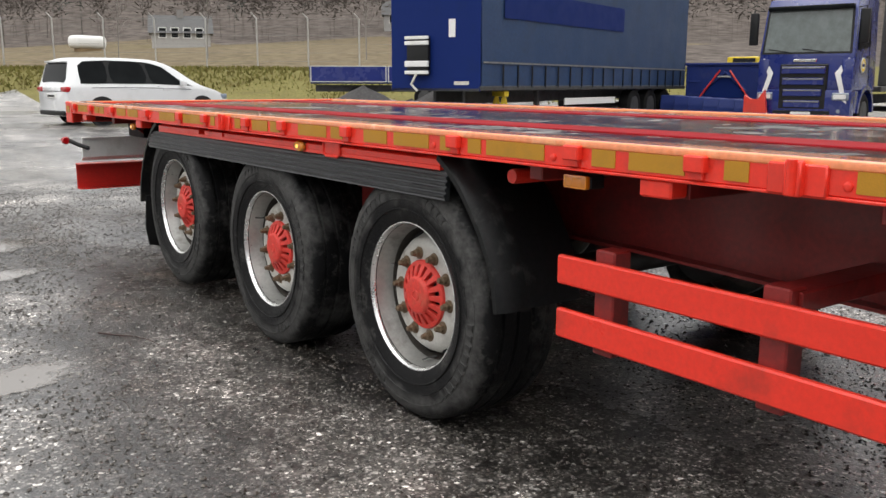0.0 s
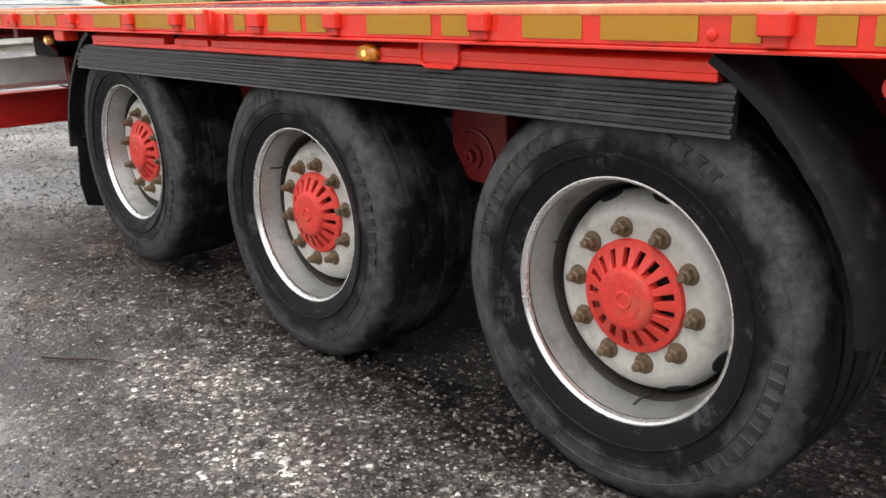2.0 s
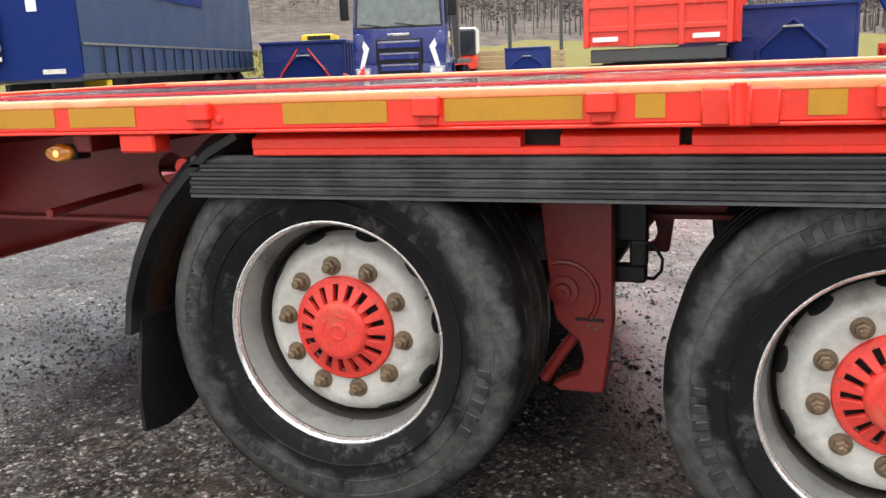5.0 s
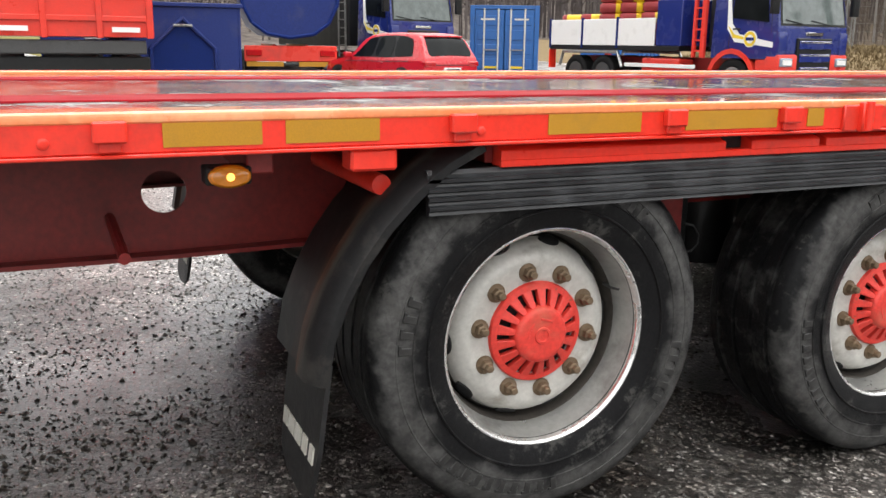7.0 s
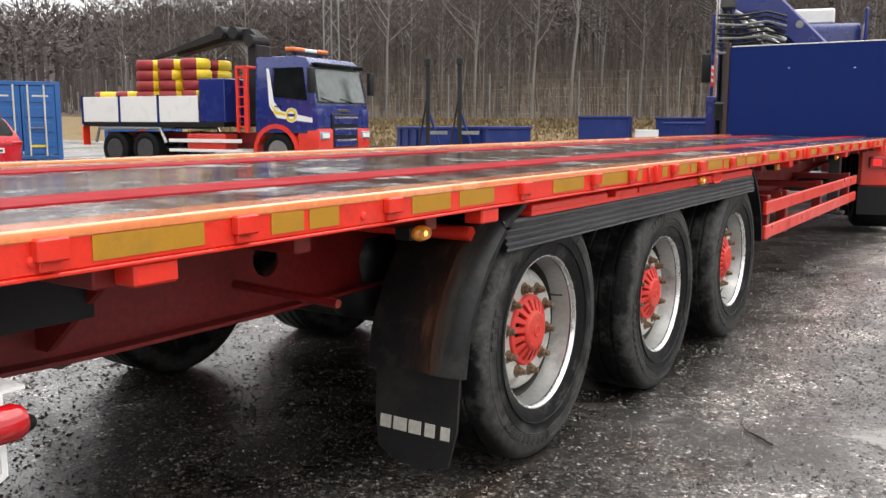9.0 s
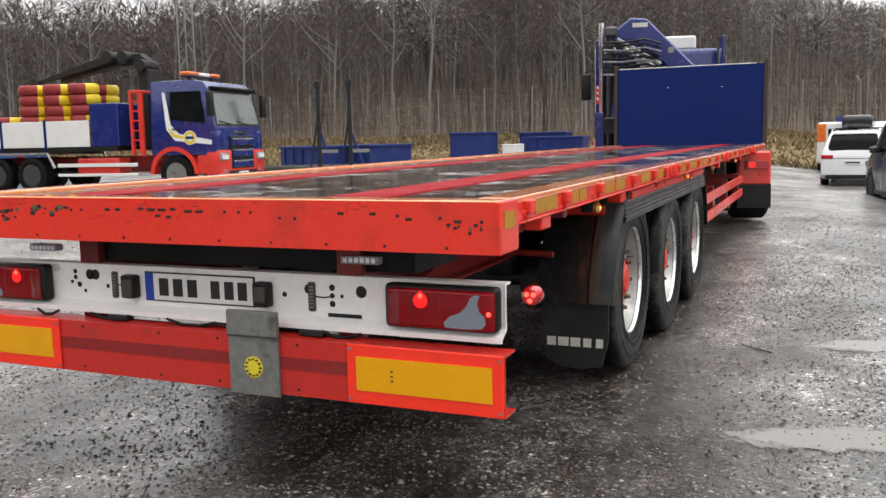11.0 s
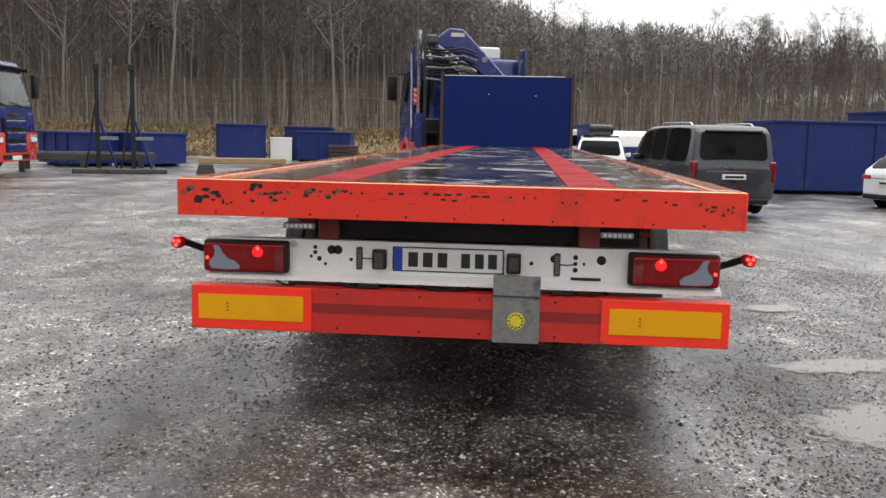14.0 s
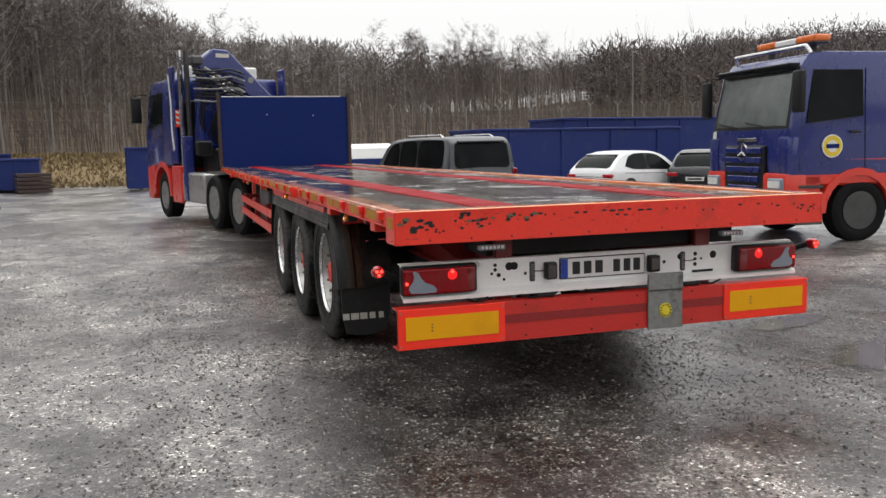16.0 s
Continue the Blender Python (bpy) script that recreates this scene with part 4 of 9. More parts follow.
for side in (1, -1):
    turn = Matrix.Rotation(0 if side > 0 else math.pi, 4, "Z")
    for y0, y1 in TAPES:
        part("reflective_tape", box(*sorted((1.2745 * side, 1.2775 * side)), y0, y1, 1.064, 1.113), TAPE, trailer, "yellow reflective tape")
    for y in POCKETS:
        placed("stake_pocket", pocket_me, RED, trailer, "", 0, Matrix.Translation((1.275 * side, y, 1.098)) @ turn)
    for y in [0.9 + 0.31 * k for k in range(42)]:
        if not any(a - 0.02 < y < b + 0.02 for a, b in TAPES):
            placed("rivet", rivet_me, RED, trailer, "", 0, Matrix.Translation((1.275 * side, y, 1.078)) @ turn)
    for y in (3.975, 7.29, 10.62):
        bm = box(-0.004, 0.012, -0.075, 0.075, -0.048, 0.026, 0.004)
        box(0.008, 0.030, -0.022, 0.022, -0.050, 0.034, 0.004, bm)
        tube([(0.030, 0, -0.045), (0.030, 0, 0.036)], 0.012, 10, bm)
        h = part("hinge", bm, RED, trailer, "red painted post hinge on the rail", 40)
        h.matrix_basis = Matrix.Translation((1.275 * side, y, 1.095)) @ turn
    # blocks hanging below the rail
    for y in (1.17, 2.50, 6.87, 9.2, 11.6):
        part("rail_block", box(*sorted((1.20 * side, 1.272 * side)), y - 0.055, y + 0.055, 0.995, 1.045, 0.006), RED, trailer)

    # lower beam with cut-outs over the wheels
    part("lower_beam", box(*sorted((1.195 * side, 1.2485 * side)), 2.83, 5.86, 0.985, 1.004, 0.003), RED, trailer, "red beam above the mudguard")
    for y0, y1 in ((2.83, 3.515), (3.605, 3.856), (3.882, 5.86)):
        part("beam_web", prism([(x * side, zz) for x, zz in ((1.195, 1.0035), (1.248, 1.0035), (1.248, 1.024), (1.244, 1.0275), (1.206, 1.040), (1.203, 1.046), (1.195, 1.046))], "y", y0, y1), RED, trailer)
    # black plates behind the cut-outs stand in for the shade there
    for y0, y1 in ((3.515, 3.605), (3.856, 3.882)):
        part("notch_shade_plate", box(*sorted((1.19 * side, 1.205 * side)), y0, y1, 0.985, 1.046), BLACK, trailer)
    part("strap_loop", tube([(1.252 * side, 5.0, 1.05), (1.252 * side, 5.0, 0.995), (1.252 * side, 5.02, 0.983), (1.252 * side, 5.12, 0.983), (1.252 * side, 5.14, 0.995), (1.252 * side, 5.14, 1.05)], 0.006, 8), RED, trailer)
    part("strap_plate", box(*sorted((1.235 * side, 1.251 * side)), 5.0, 5.14, 0.992, 1.05, 0.003), RED, trailer)

    # mudguard: ribbed panel, rear and front arches, flap
    prof = [(1.236, 0.985), (1.243, 0.975)]
    z = 0.968
    for k in range(4):
        prof += [(1.243 + 0.003 * k, z), (1.250 + 0.003 * k, z - 0.004), (1.250 + 0.003 * k, z - 0.012), (1.244 + 0.003 * k, z - 0.016)]
        z -= 0.0215
    prof += [(1.256, 0.880), (1.235, 0.876), (1.225, 0.985)]
    part("mudguard_panel", prism([(x * side, zz) for x, zz in prof], "y", 2.64, 5.90), RIBBED_PLASTIC, trailer, "ribbed black plastic mudguard panel")
    part("mudguard_top", box(*sorted((0.82 * side, 1.235 * side)), 2.72, 5.86, 0.966, 0.984), BLACK_PLASTIC, trailer)

    def arch(points, x0, x1, thick):
        bm = bmesh.new()
        rows = []
        n = len(points)
        for i, (y, zz) in enumerate(points):
            a, b = points[max(i - 1, 0)], points[min(i + 1, n - 1)]
            d = Vector((b[0] - a[0], b[1] - a[1])).normalized()
            nrm = Vector((-d.y, d.x))
            if nrm.x * (y - 4.3) < 0:
                nrm = -nrm
            ring = []
            for x, lift in ((x0, 0), (x0 + (x1 - x0) * 0.10, thick), (x0 + (x1 - x0) * 0.30, thick * 1.0), (x0 + (x1 - x0) * 0.34, thick * 0.3), (x0 + (x1 - x0) * 0.6, thick * 0.3), (x1, thick * 0.3), (x1, -0.012), (x0, -0.02)):
                ring.append(bm.verts.new((x * side, y + nrm.x * lift, zz + nrm.y * lift)))
            rows.append(ring)
        for p, q in zip(rows, rows[1:]):
            for k in range(8):
                bm.faces.new((p[k], p[(k + 1) % 8], q[(k + 1) % 8], q[k]))
        bm.faces.new(rows[0])
        bm.faces.new(rows[-1])
        return bm
    rear_pts = [(2.78, 1.045), (2.69, 1.0), (2.61, 0.935), (2.535, 0.86), (2.475, 0.78), (2.425, 0.69), (2.39, 0.60), (2.37, 0.49)]
    part("rear_mudguard", arch(rear_pts, 1.250, 0.86, 0.03), RUST_STREAKED, trailer, "curved black mudguard streaked with brown mud", 40)
    front_pts = [(5.85, 1.04), (5.91, 1.0), (5.98, 0.94), (6.04, 0.87), (6.10, 0.79), (6.15, 0.70), (6.18, 0.61), (6.195, 0.52)]
    part("front_mudguard", arch(front_pts, 1.250, 0.86, 0.03), SMEARED_PLASTIC, trailer, "curved black front mudguard with grey smears", 40)
    flap = [(1.22, 0.53), (1.225, 0.30), (1.20, 0.175), (1.10, 0.155), (0.98, 0.165), (0.91, 0.20), (0.885, 0.32), (0.875, 0.53)]
    lean = Matrix.Translation((0, 2.40, 0.5)) @ Matrix.Rotation(radians(-8), 4, "X") @ Matrix.Translation((0, -2.44, -0.5))
    f = part("mud_flap", prism([(x * side, zz) for x, zz in flap], "y", 2.435, 2.447), MUDDY_PLASTIC, trailer, "black rubber mud flap with worn pale lettering")
    f.matrix_basis = lean
    for k, w in enumerate((0.045, 0.055, 0.05, 0.04, 0.035)):
        x = (0.935 + k * 0.062) if side > 0 else -(1.20 - k * 0.062)
        part("flap_lettering", box(x - w / 2, x + w / 2, 2.4305, 2.4345, 0.268, 0.312), LETTER, f)

    # pipe stubs with capped ends, front and rear
    for y, zz in ((2.555, 0.945), (6.16, 0.985)):
        part("pipe_stub", lathe([(0.62 * side, 0.026), (1.155 * side, 0.026), (1.163 * side, 0.024)], 18, None), RED, trailer, "", 40).location = (0, y, zz)
    # suspension hangers
    for y in (3.66, 4.97):
        y -= 0.07
        plate = [(y - 0.15, 0.98), (y + 0.085, 0.98), (y + 0.085, 0.62), (y + 0.05, 0.585), (y - 0.08, 0.60), (y - 0.15, 0.70)]
        if y < 4:
            plate = [(y - 0.128, 0.98), (y + 0.075, 0.98), (y + 0.075, 0.50), (y + 0.05, 0.310), (y + 0.040, 0.302), (y - 0.070, 0.302), (y - 0.090, 0.318), (y - 0.050, 0.340), (y - 0.018, 0.352), (y - 0.003, 0.395), (y - 0.015, 0.445), (y - 0.045, 0.472), (y - 0.075, 0.50), (y - 0.085, 0.54), (y - 0.105, 0.70)]
        bm = prism(plate, "x", *sorted((0.86 * side, 0.91 * side)))
        bmesh.ops.bevel(bm, geom=list(bm.edges), offset=0.004, segments=1, affect="EDGES")
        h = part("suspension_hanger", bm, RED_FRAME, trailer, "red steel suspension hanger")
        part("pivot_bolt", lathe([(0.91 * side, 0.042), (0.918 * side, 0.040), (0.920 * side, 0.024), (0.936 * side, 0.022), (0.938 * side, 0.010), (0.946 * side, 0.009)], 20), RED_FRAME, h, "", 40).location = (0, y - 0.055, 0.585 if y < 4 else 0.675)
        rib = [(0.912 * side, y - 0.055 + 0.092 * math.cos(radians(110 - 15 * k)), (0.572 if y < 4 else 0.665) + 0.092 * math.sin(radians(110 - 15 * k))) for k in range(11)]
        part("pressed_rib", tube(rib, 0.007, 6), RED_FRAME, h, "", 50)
        if y < 4:
            part("wear_slit", box(*sorted((0.9095 * side, 0.9125 * side)), y - 0.024, y + 0.052, 0.504, 0.513, 0.001), BLACK, h)
            for dy, zz in ((0.012, 0.492), (0.030, 0.484), (0.044, 0.494), (0.060, 0.95)):
                part("rust_spot", lathe([(0.9095 * side, 0.006), (0.912 * side, 0.005), (0.9125 * side, 0.0005)], 8), NUT, h).location = (0, y + dy, zz)
            part("tow_hook", tube([(0.885 * side, y - 0.118, 0.325), (0.885 * side, y - 0.07, 0.40), (0.885 * side, y - 0.03, 0.455)], 0.017, 8), RED_FRAME, h, "red hook behind the hanger, darkened for shade", 50)
        part("trailing_arm", tube([(0.72 * side, y, 0.62), (0.72 * side, y - 0.55, 0.42)], 0.045, 8), STEEL_DARK, trailer)

    # air valve on a cut-out plate, with a looped hose
    vb = part("valve_block", box(*sorted((0.80 * side, 0.84 * side)), 3.655, 3.745, 0.708, 0.985, 0.006), BLACK_PLASTIC, trailer, "black air valve on a cut-out plate")
    part("valve_plate", box(*sorted((0.80 * side, 0.84 * side)), 3.652, 3.742, 0.596, 0.645, 0.006), BLACK_PLASTIC, vb)
    part("valve_plate", box(*sorted((0.80 * side, 0.84 * side)), 3.697, 3.744, 0.640, 0.712, 0.008, None, 2), BLACK_PLASTIC, vb)
    part("air_hose", tube([(0.83 * side, 3.735, 0.706), (0.845 * side, 3.765, 0.698), (0.85 * side, 3.785, 0.665), (0.85 * side, 3.782, 0.635), (0.845 * side, 3.762, 0.612), (0.83 * side, 3.735, 0.610)], 0.005, 6), BLACK_PLASTIC, vb)
    # side guard rails ahead of the wheels
    for z0, z1 in ((0.672, 0.765), (0.497, 0.592)):
        part("side_guard_rail", box(*sorted((1.185 * side, 1.212 * side)), 6.44, 10.3, z0, z1, 0.006), RED, trailer, "bright red side guard rail")
    for y in (6.62, 7.20, 8.55, 10.0):
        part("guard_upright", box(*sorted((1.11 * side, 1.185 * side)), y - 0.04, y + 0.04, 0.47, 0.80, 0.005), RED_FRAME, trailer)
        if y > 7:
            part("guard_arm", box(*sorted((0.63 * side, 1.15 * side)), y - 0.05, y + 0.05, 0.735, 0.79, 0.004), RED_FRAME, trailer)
    # landing leg and brackets further forward
    part("landing_leg", box(*sorted((0.80 * side, 0.92 * side)), 11.0, 11.12, 0.30, 1.02, 0.008), STEEL_DARK, trailer, "grimy steel landing leg")
    part("landing_foot", box(*sorted((0.74 * side, 0.98 * side)), 10.95, 11.17, 0.26, 0.30, 0.006), STEEL_DARK, trailer)

    # side marker lamps
    for y, zz, x in ((4.78, 1.010, 1.249), (2.19, 0.990, 1.205), (6.55, 1.008, 1.235), (8.9, 1.0, 1.225)):
        lens_mat = LENS_AMBER
        bm = lathe([(0.0, 0.046), (0.012, 0.046), (0.020, 0.036), (0.022, 0.0005)], 24)
        bmesh.ops.scale(bm, vec=(1, 1, 0.55), verts=bm.verts)
        if y == 6.55:
            bm.free()
            bm = box(0.0, 0.020, -0.048, 0.048, -0.021, 0.021, 0.007, None, 2)
            for k in (-0.022, 0.022):
                box(0.018, 0.0215, k - 0.012, k + 0.012, -0.014, 0.014, 0.002, bm)
        lm = part("marker_lamp", bm, lens_mat, trailer, "unlit square amber side marker lamp" if y == 6.55 else "oval amber side marker lamp", 40)
        lm.matrix_basis = Matrix.Translation((x * side, y, zz)) @ turn
        if y != 6.55:
            b2 = part("lit_bulb", lathe([(0.020, 0.010), (0.0245, 0.007), (0.025, 0.0005)], 12), GLOW_AMBER, lm, "glowing amber bulb")
        part("lamp_base", box(*sorted(((x - 0.06) * side, x * side)), y - 0.05, y + 0.05, zz - 0.02, zz + 0.02, 0.004), BLACK_PLASTIC, trailer)

# spare tanks and tyre underneath, seen against the bright ground
part("tool_box", box(-1.15, -0.70, 7.2, 8.2, 0.45, 0.95, 0.02), STEEL_DARK, trailer, "grimy steel tool box under the deck")
part("side_rod", tube([(0.63, 1.97, 0.806), (1.06, 1.975, 0.79)], 0.014, 10), RED_FRAME, trailer)

# rear end: deck beam with rust pits and slots
DENTS = ((-1.13, 1.055, 0.060, 0.0055), (-0.915, 1.085, 0.050, 0.0070), (-0.80, 1.065, 0.045, 0.0065), (-0.63, 1.085, 0.055, 0.0045), (-1.03, 1.00, 0.050, 0.0030), (0.62, 1.03, 0.090, 0.0022), (1.16, 1.05, 0.050, 0.0030), (-0.2, 1.01, 0.110, 0.0020))


def beam_face(x, z, lift=0.0):
    """A place on the dented rear face of the deck beam."""
    return (x, REAR_Y - lift + sum(d * math.exp(-((x - dx) ** 2 + (z - dz) ** 2) / (r * r)) for dx, dz, r, d in DENTS), z)


beam = part("rear_beam", box(-1.276, 1.276, REAR_Y + 0.008, REAR_Y + 0.10, 0.967, 1.130, 0.002), RED, trailer, "red rear deck beam, dented, with rust and dark slots")
part("beam_face", ribbon([[beam_face(-1.274 + 2.548 * k / 130, 0.967 + 0.163 * j / 12) for j in range(13)] for k in range(131)], (0, -1, 0), 0.010), RED, beam, "dented red steel face", 50)
for s in (1, -1):
    part("beam_cap", box(*sorted((1.262 * s, 1.282 * s)), REAR_Y - 0.002, REAR_Y + 0.175, 0.965, 1.134, 0.005), RED, trailer)
    part("reflective_tape", box(*sorted((1.281 * s, 1.2845 * s)), REAR_Y + 0.03, REAR_Y + 0.13, 1.045, 1.10), TAPE, trailer, "yellow reflective tape")
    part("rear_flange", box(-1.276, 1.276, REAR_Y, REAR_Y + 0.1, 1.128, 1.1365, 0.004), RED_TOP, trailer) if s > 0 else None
SLOTS = [(-0.47, 1.087, 1), (-0.42, 1.088, 1), (-0.29, 1.09, 2), (-0.24, 1.091, 2), (-0.13, 1.095, 2), (-0.08, 1.092, 3), (-0.03, 1.092, 3), (0.02, 1.095, 2), (-0.05, 1.07, 2), (0.0, 1.066, 2), (0.09, 1.088, 3), (0.14, 1.088, 3), (0.25, 1.088, 1), (0.31, 1.088, 1), (0.36, 1.088, 1), (0.48, 1.07, 1), (0.54, 1.07, 1), (0.72, 1.09, 2), (0.84, 1.09, 2), (0.93, 1.085, 1), (0.97, 1.075, 2), (1.08, 1.08, 1), (1.14, 1.07, 2), (1.2, 1.06, 1), (1.18, 1.035, 1), (1.22, 1.07, 1), (1.13, 1.05, 1)]
for x, zz, k in SLOTS:
    part("slot", box(x - 0.0065 * k, x + 0.0055 * k, REAR_Y - 0.0015, REAR_Y + 0.004, zz - 0.0055, zz + 0.005, 0.0025, None, 2), BLACK, beam)
rng = random.Random(5)
for cx, cz, n, spread in ((-1.225, 1.085, 5, 0.022), (-1.19, 1.035, 4, 0.016), (-1.12, 1.065, 9, 0.03), (-1.05, 1.03, 4, 0.02), (-0.93, 1.10, 9, 0.022), (-0.90, 1.07, 8, 0.026), (-0.80, 1.07, 11, 0.026), (-0.64, 1.085, 10, 0.03), (-0.55, 1.09, 3, 0.03), (1.13, 1.055, 5, 0.018), (1.20, 1.05, 4, 0.02)):
    for _ in range(n):
        bm = bmesh.new()
        ax, az = cx + rng.gauss(0, spread), min(1.118, cz + rng.gauss(0, spread * 0.55))
        size = rng.uniform(0.0035, 0.012) * (1 if cx < 0 else 0.7)
        long = rng.uniform(0.9, 2.4) if cx < 0 else 1.0
        vs = []
        for k in range(9):
            a = 2 * math.pi * k / 9
            r = size * rng.uniform(0.55, 1.15)
            vs.append(beam_face(ax + r * long * math.cos(a), az + r * math.sin(a), 0.001))
        part("rust_pit", sheet(vs, bm, 0.003, (0, -1, 0)), NUT if rng.random() < 0.3 else BLACK, beam)
for cx, cz, n in ((-1.16, 1.0, 7), (-0.75, 1.118, 9), (0.05, 1.112, 12), (0.62, 1.105, 10), (-0.3, 1.05, 4)):
    for _ in range(n):
        ax, az, r = cx + rng.gauss(0, 0.13), min(1.124, cz + rng.gauss(0, 0.012)), rng.uniform(0.006, 0.022)
        part("scrape", sheet([beam_face(ax + dx * r, az + dz, 0.0006) for dx, dz in ((-1, 0), (-0.2, -0.0018), (1, 0.0006), (0.3, 0.0024))], None, 0.003, (0, -1, 0)), MAROON, beam)
for k in range(11):
    x = -1.1 + k * 0.22
    part("rivet_hole", lathe([(-0.0012, 0.0055), (0.004, 0.0055)], 10, None, "y"), BLACK, beam).location = (x, REAR_Y, 0.985)

# white lamp panel
prof = [(0.845, 0.845), (0.845, 0.690), (0.800, 0.668), (0.800, 0.650), (0.812, 0.650), (0.812, 0.660), (0.857, 0.684), (0.857, 0.838), (0.90, 0.838), (0.90, 0.845)]
panel = part("lamp_panel", prism(prof, "x", -1.205, 1.225), WHITE_PANEL, trailer, "white painted steel lamp panel, scratched and rust-spotted")
for x, zz, r in ((-0.60, 0.80, 0.022), (-0.57, 0.80, 0.022), (-0.68, 0.81, 0.010), (-0.68, 0.785, 0.010), (-0.66, 0.755, 0.012), (-0.70, 0.765, 0.008), (-0.505, 0.755, 0.009), (0.355, 0.765, 0.010), (0.56, 0.80, 0.012), (0.56, 0.77, 0.010), (0.56, 0.74, 0.012), (0.68, 0.79, 0.022), (0.60, 0.77, 0.007), (0.46, 0.79, 0.018), (-0.63, 0.73, 0.008)):
    part("bolt_hole", lathe([(-0.0015, r), (0.004, r)], 14, None, "y"), BLACK, panel).location = (x, 0.845, zz)
for x in (-0.465, 0.475):
    slot = part("panel_slot", box(x - 0.015, x + 0.015, 0.838, 0.848, 0.708, 0.818, 0.008, None, 2), STEEL_DARK, panel)
    for k in range(7):
        part("slot_rib", box(x - 0.009, x + 0.009, 0.8345, 0.839, 0.722 + k * 0.0125, 0.728 + k * 0.0125, 0.001), STEEL, slot)
    part("slot_wire", tube([(x + 0.012, 0.842, 0.765), (x + 0.05, 0.838, 0.763), (x + 0.075, 0.842, 0.766)], 0.003, 5), BLACK, panel)
part("panel_slit", box(0.54, 0.68, 0.8425, 0.848, 0.692, 0.706), BLACK, panel)


def tail_light(side):
    s = side
    x0, x1 = sorted((0.800 * s, 1.215 * s))
    body = part("tail_light", box(x0, x1, 0.788, 0.845, 0.684, 0.838, 0.020, None, 3), BLACK_PLASTIC, trailer, "deep red combination tail light, lit", 50)
    a, b = sorted((0.816 * s, 1.209 * s))
    part("stop_lens", box(a, b, 0.776, 0.80, 0.690, 0.826, 0.016, None, 3), LENS_DEEP, body, "deep red lens", 50)
    for k in range(2):
        x = (0.905 + 0.11 * k) * s
        part("lens_rib", box(x - 0.0015, x + 0.0015, 0.7748, 0.778, 0.700, 0.818, 0.0005), LENS_DARK, body)
    part("smoked_end", box(*sorted((0.818 * s, 0.866 * s)), 0.7752, 0.79, 0.698, 0.819, 0.006, None, 2), LENS_DARK, body, "smoked red lens", 50)
    part("lit_patch", lathe([(-0.0072, 0.0005), (-0.0066, 0.020), (-0.004, 0.034), (0.004, 0.036)], 20, None, "y"), GLOW_RED_DIM, body, "glowing red lens", 50).location = (0.944 * s, 0.7815, 0.786)
    part("stop_bulb", lathe([(-0.0085, 0.0005), (-0.0075, 0.008), (0.0, 0.011)], 14, None, "y"), GLOW_RED, body, "bright red bulb", 50).location = (0.944 * s, 0.7805, 0.802)
    pts = [(1.035, 0.700), (1.030, 0.716), (1.052, 0.738), (1.088, 0.752), (1.112, 0.775), (1.128, 0.806), (1.146, 0.815), (1.160, 0.812), (1.150, 0.786), (1.158, 0.758), (1.176, 0.742), (1.180, 0.718), (1.168, 0.702), (1.10, 0.698)]
    part("clear_lens", sheet([(x * s, 0.7735, z) for x, z in pts], None, 0.02, (0, -1, 0)), LENS_CLEAR, body, "clear grey reversing lens")
    part("side_bulb", lathe([(-0.007, 0.0005), (-0.006, 0.007), (0.004, 0.010)], 14, None, "y"), GLOW_RED, body, "bright red bulb").location = (1.190 * s, 0.779, 0.752)


tail_light(-1)
tail_light(1)
# number plate: the characters are kept as plain bars
plate = part("number_plate", box(-0.300, 0.222, 0.834, 0.845, 0.712, 0.822, 0.004), WHITE, trailer, "white number plate with dark bars")
part("plate_frame", box(-0.304, 0.226, 0.8365, 0.8445, 0.708, 0.826, 0.003), INK, plate, "thin black frame")
part("plate_band", box(-0.298, -0.256, 0.8325, 0.836, 0.714, 0.820), EU_BLUE, plate)
for x, w in ((-0.205, 0.046), (-0.135, 0.046), (-0.065, 0.046), (0.045, 0.042), (0.110, 0.042), (0.172, 0.042)):
    part("plate_bar", box(x - w / 2, x + w / 2, 0.8325, 0.836, 0.732, 0.802), INK, plate)
for x in (-0.365, 0.272):
    lamp = part("plate_lamp", box(x - 0.034, x + 0.034, 0.80, 0.845, 0.716, 0.812, 0.012, None, 2), BLACK_PLASTIC, trailer, "black plastic plate lamp with a brown lens", 40)
    part("lamp_lens", box(x - 0.026, x + 0.026, 0.7975, 0.803, 0.722, 0.800, 0.004), LENS_BROWN, lamp, "brown lens")
for x, w in ((-0.80, 0.06), (-0.46, 0.10), (-0.05, 0.12), (0.62, 0.08)):
    part("cable", tube([(x - w, 0.80, 0.648), (x - w * 0.3, 0.795, 0.630), (x + w * 0.4, 0.795, 0.632), (x + w, 0.80, 0.648)], 0.006, 6), BLACK_PLASTIC, trailer, "black cable hanging under the lip")
for x in (-0.41, 0.50):
    part("panel_clamp", box(x - 0.05, x + 0.05, 0.78, 0.83, 0.628, 0.650, 0.004), BLACK, trailer)
part("round_reflector", lathe([(-0.004, 0.0005), (-0.004, 0.018), (0.002, 0.018)], 16, None, "y"), LETTER, panel, "small pale round reflector").location = (-0.785, 0.845, 0.822)
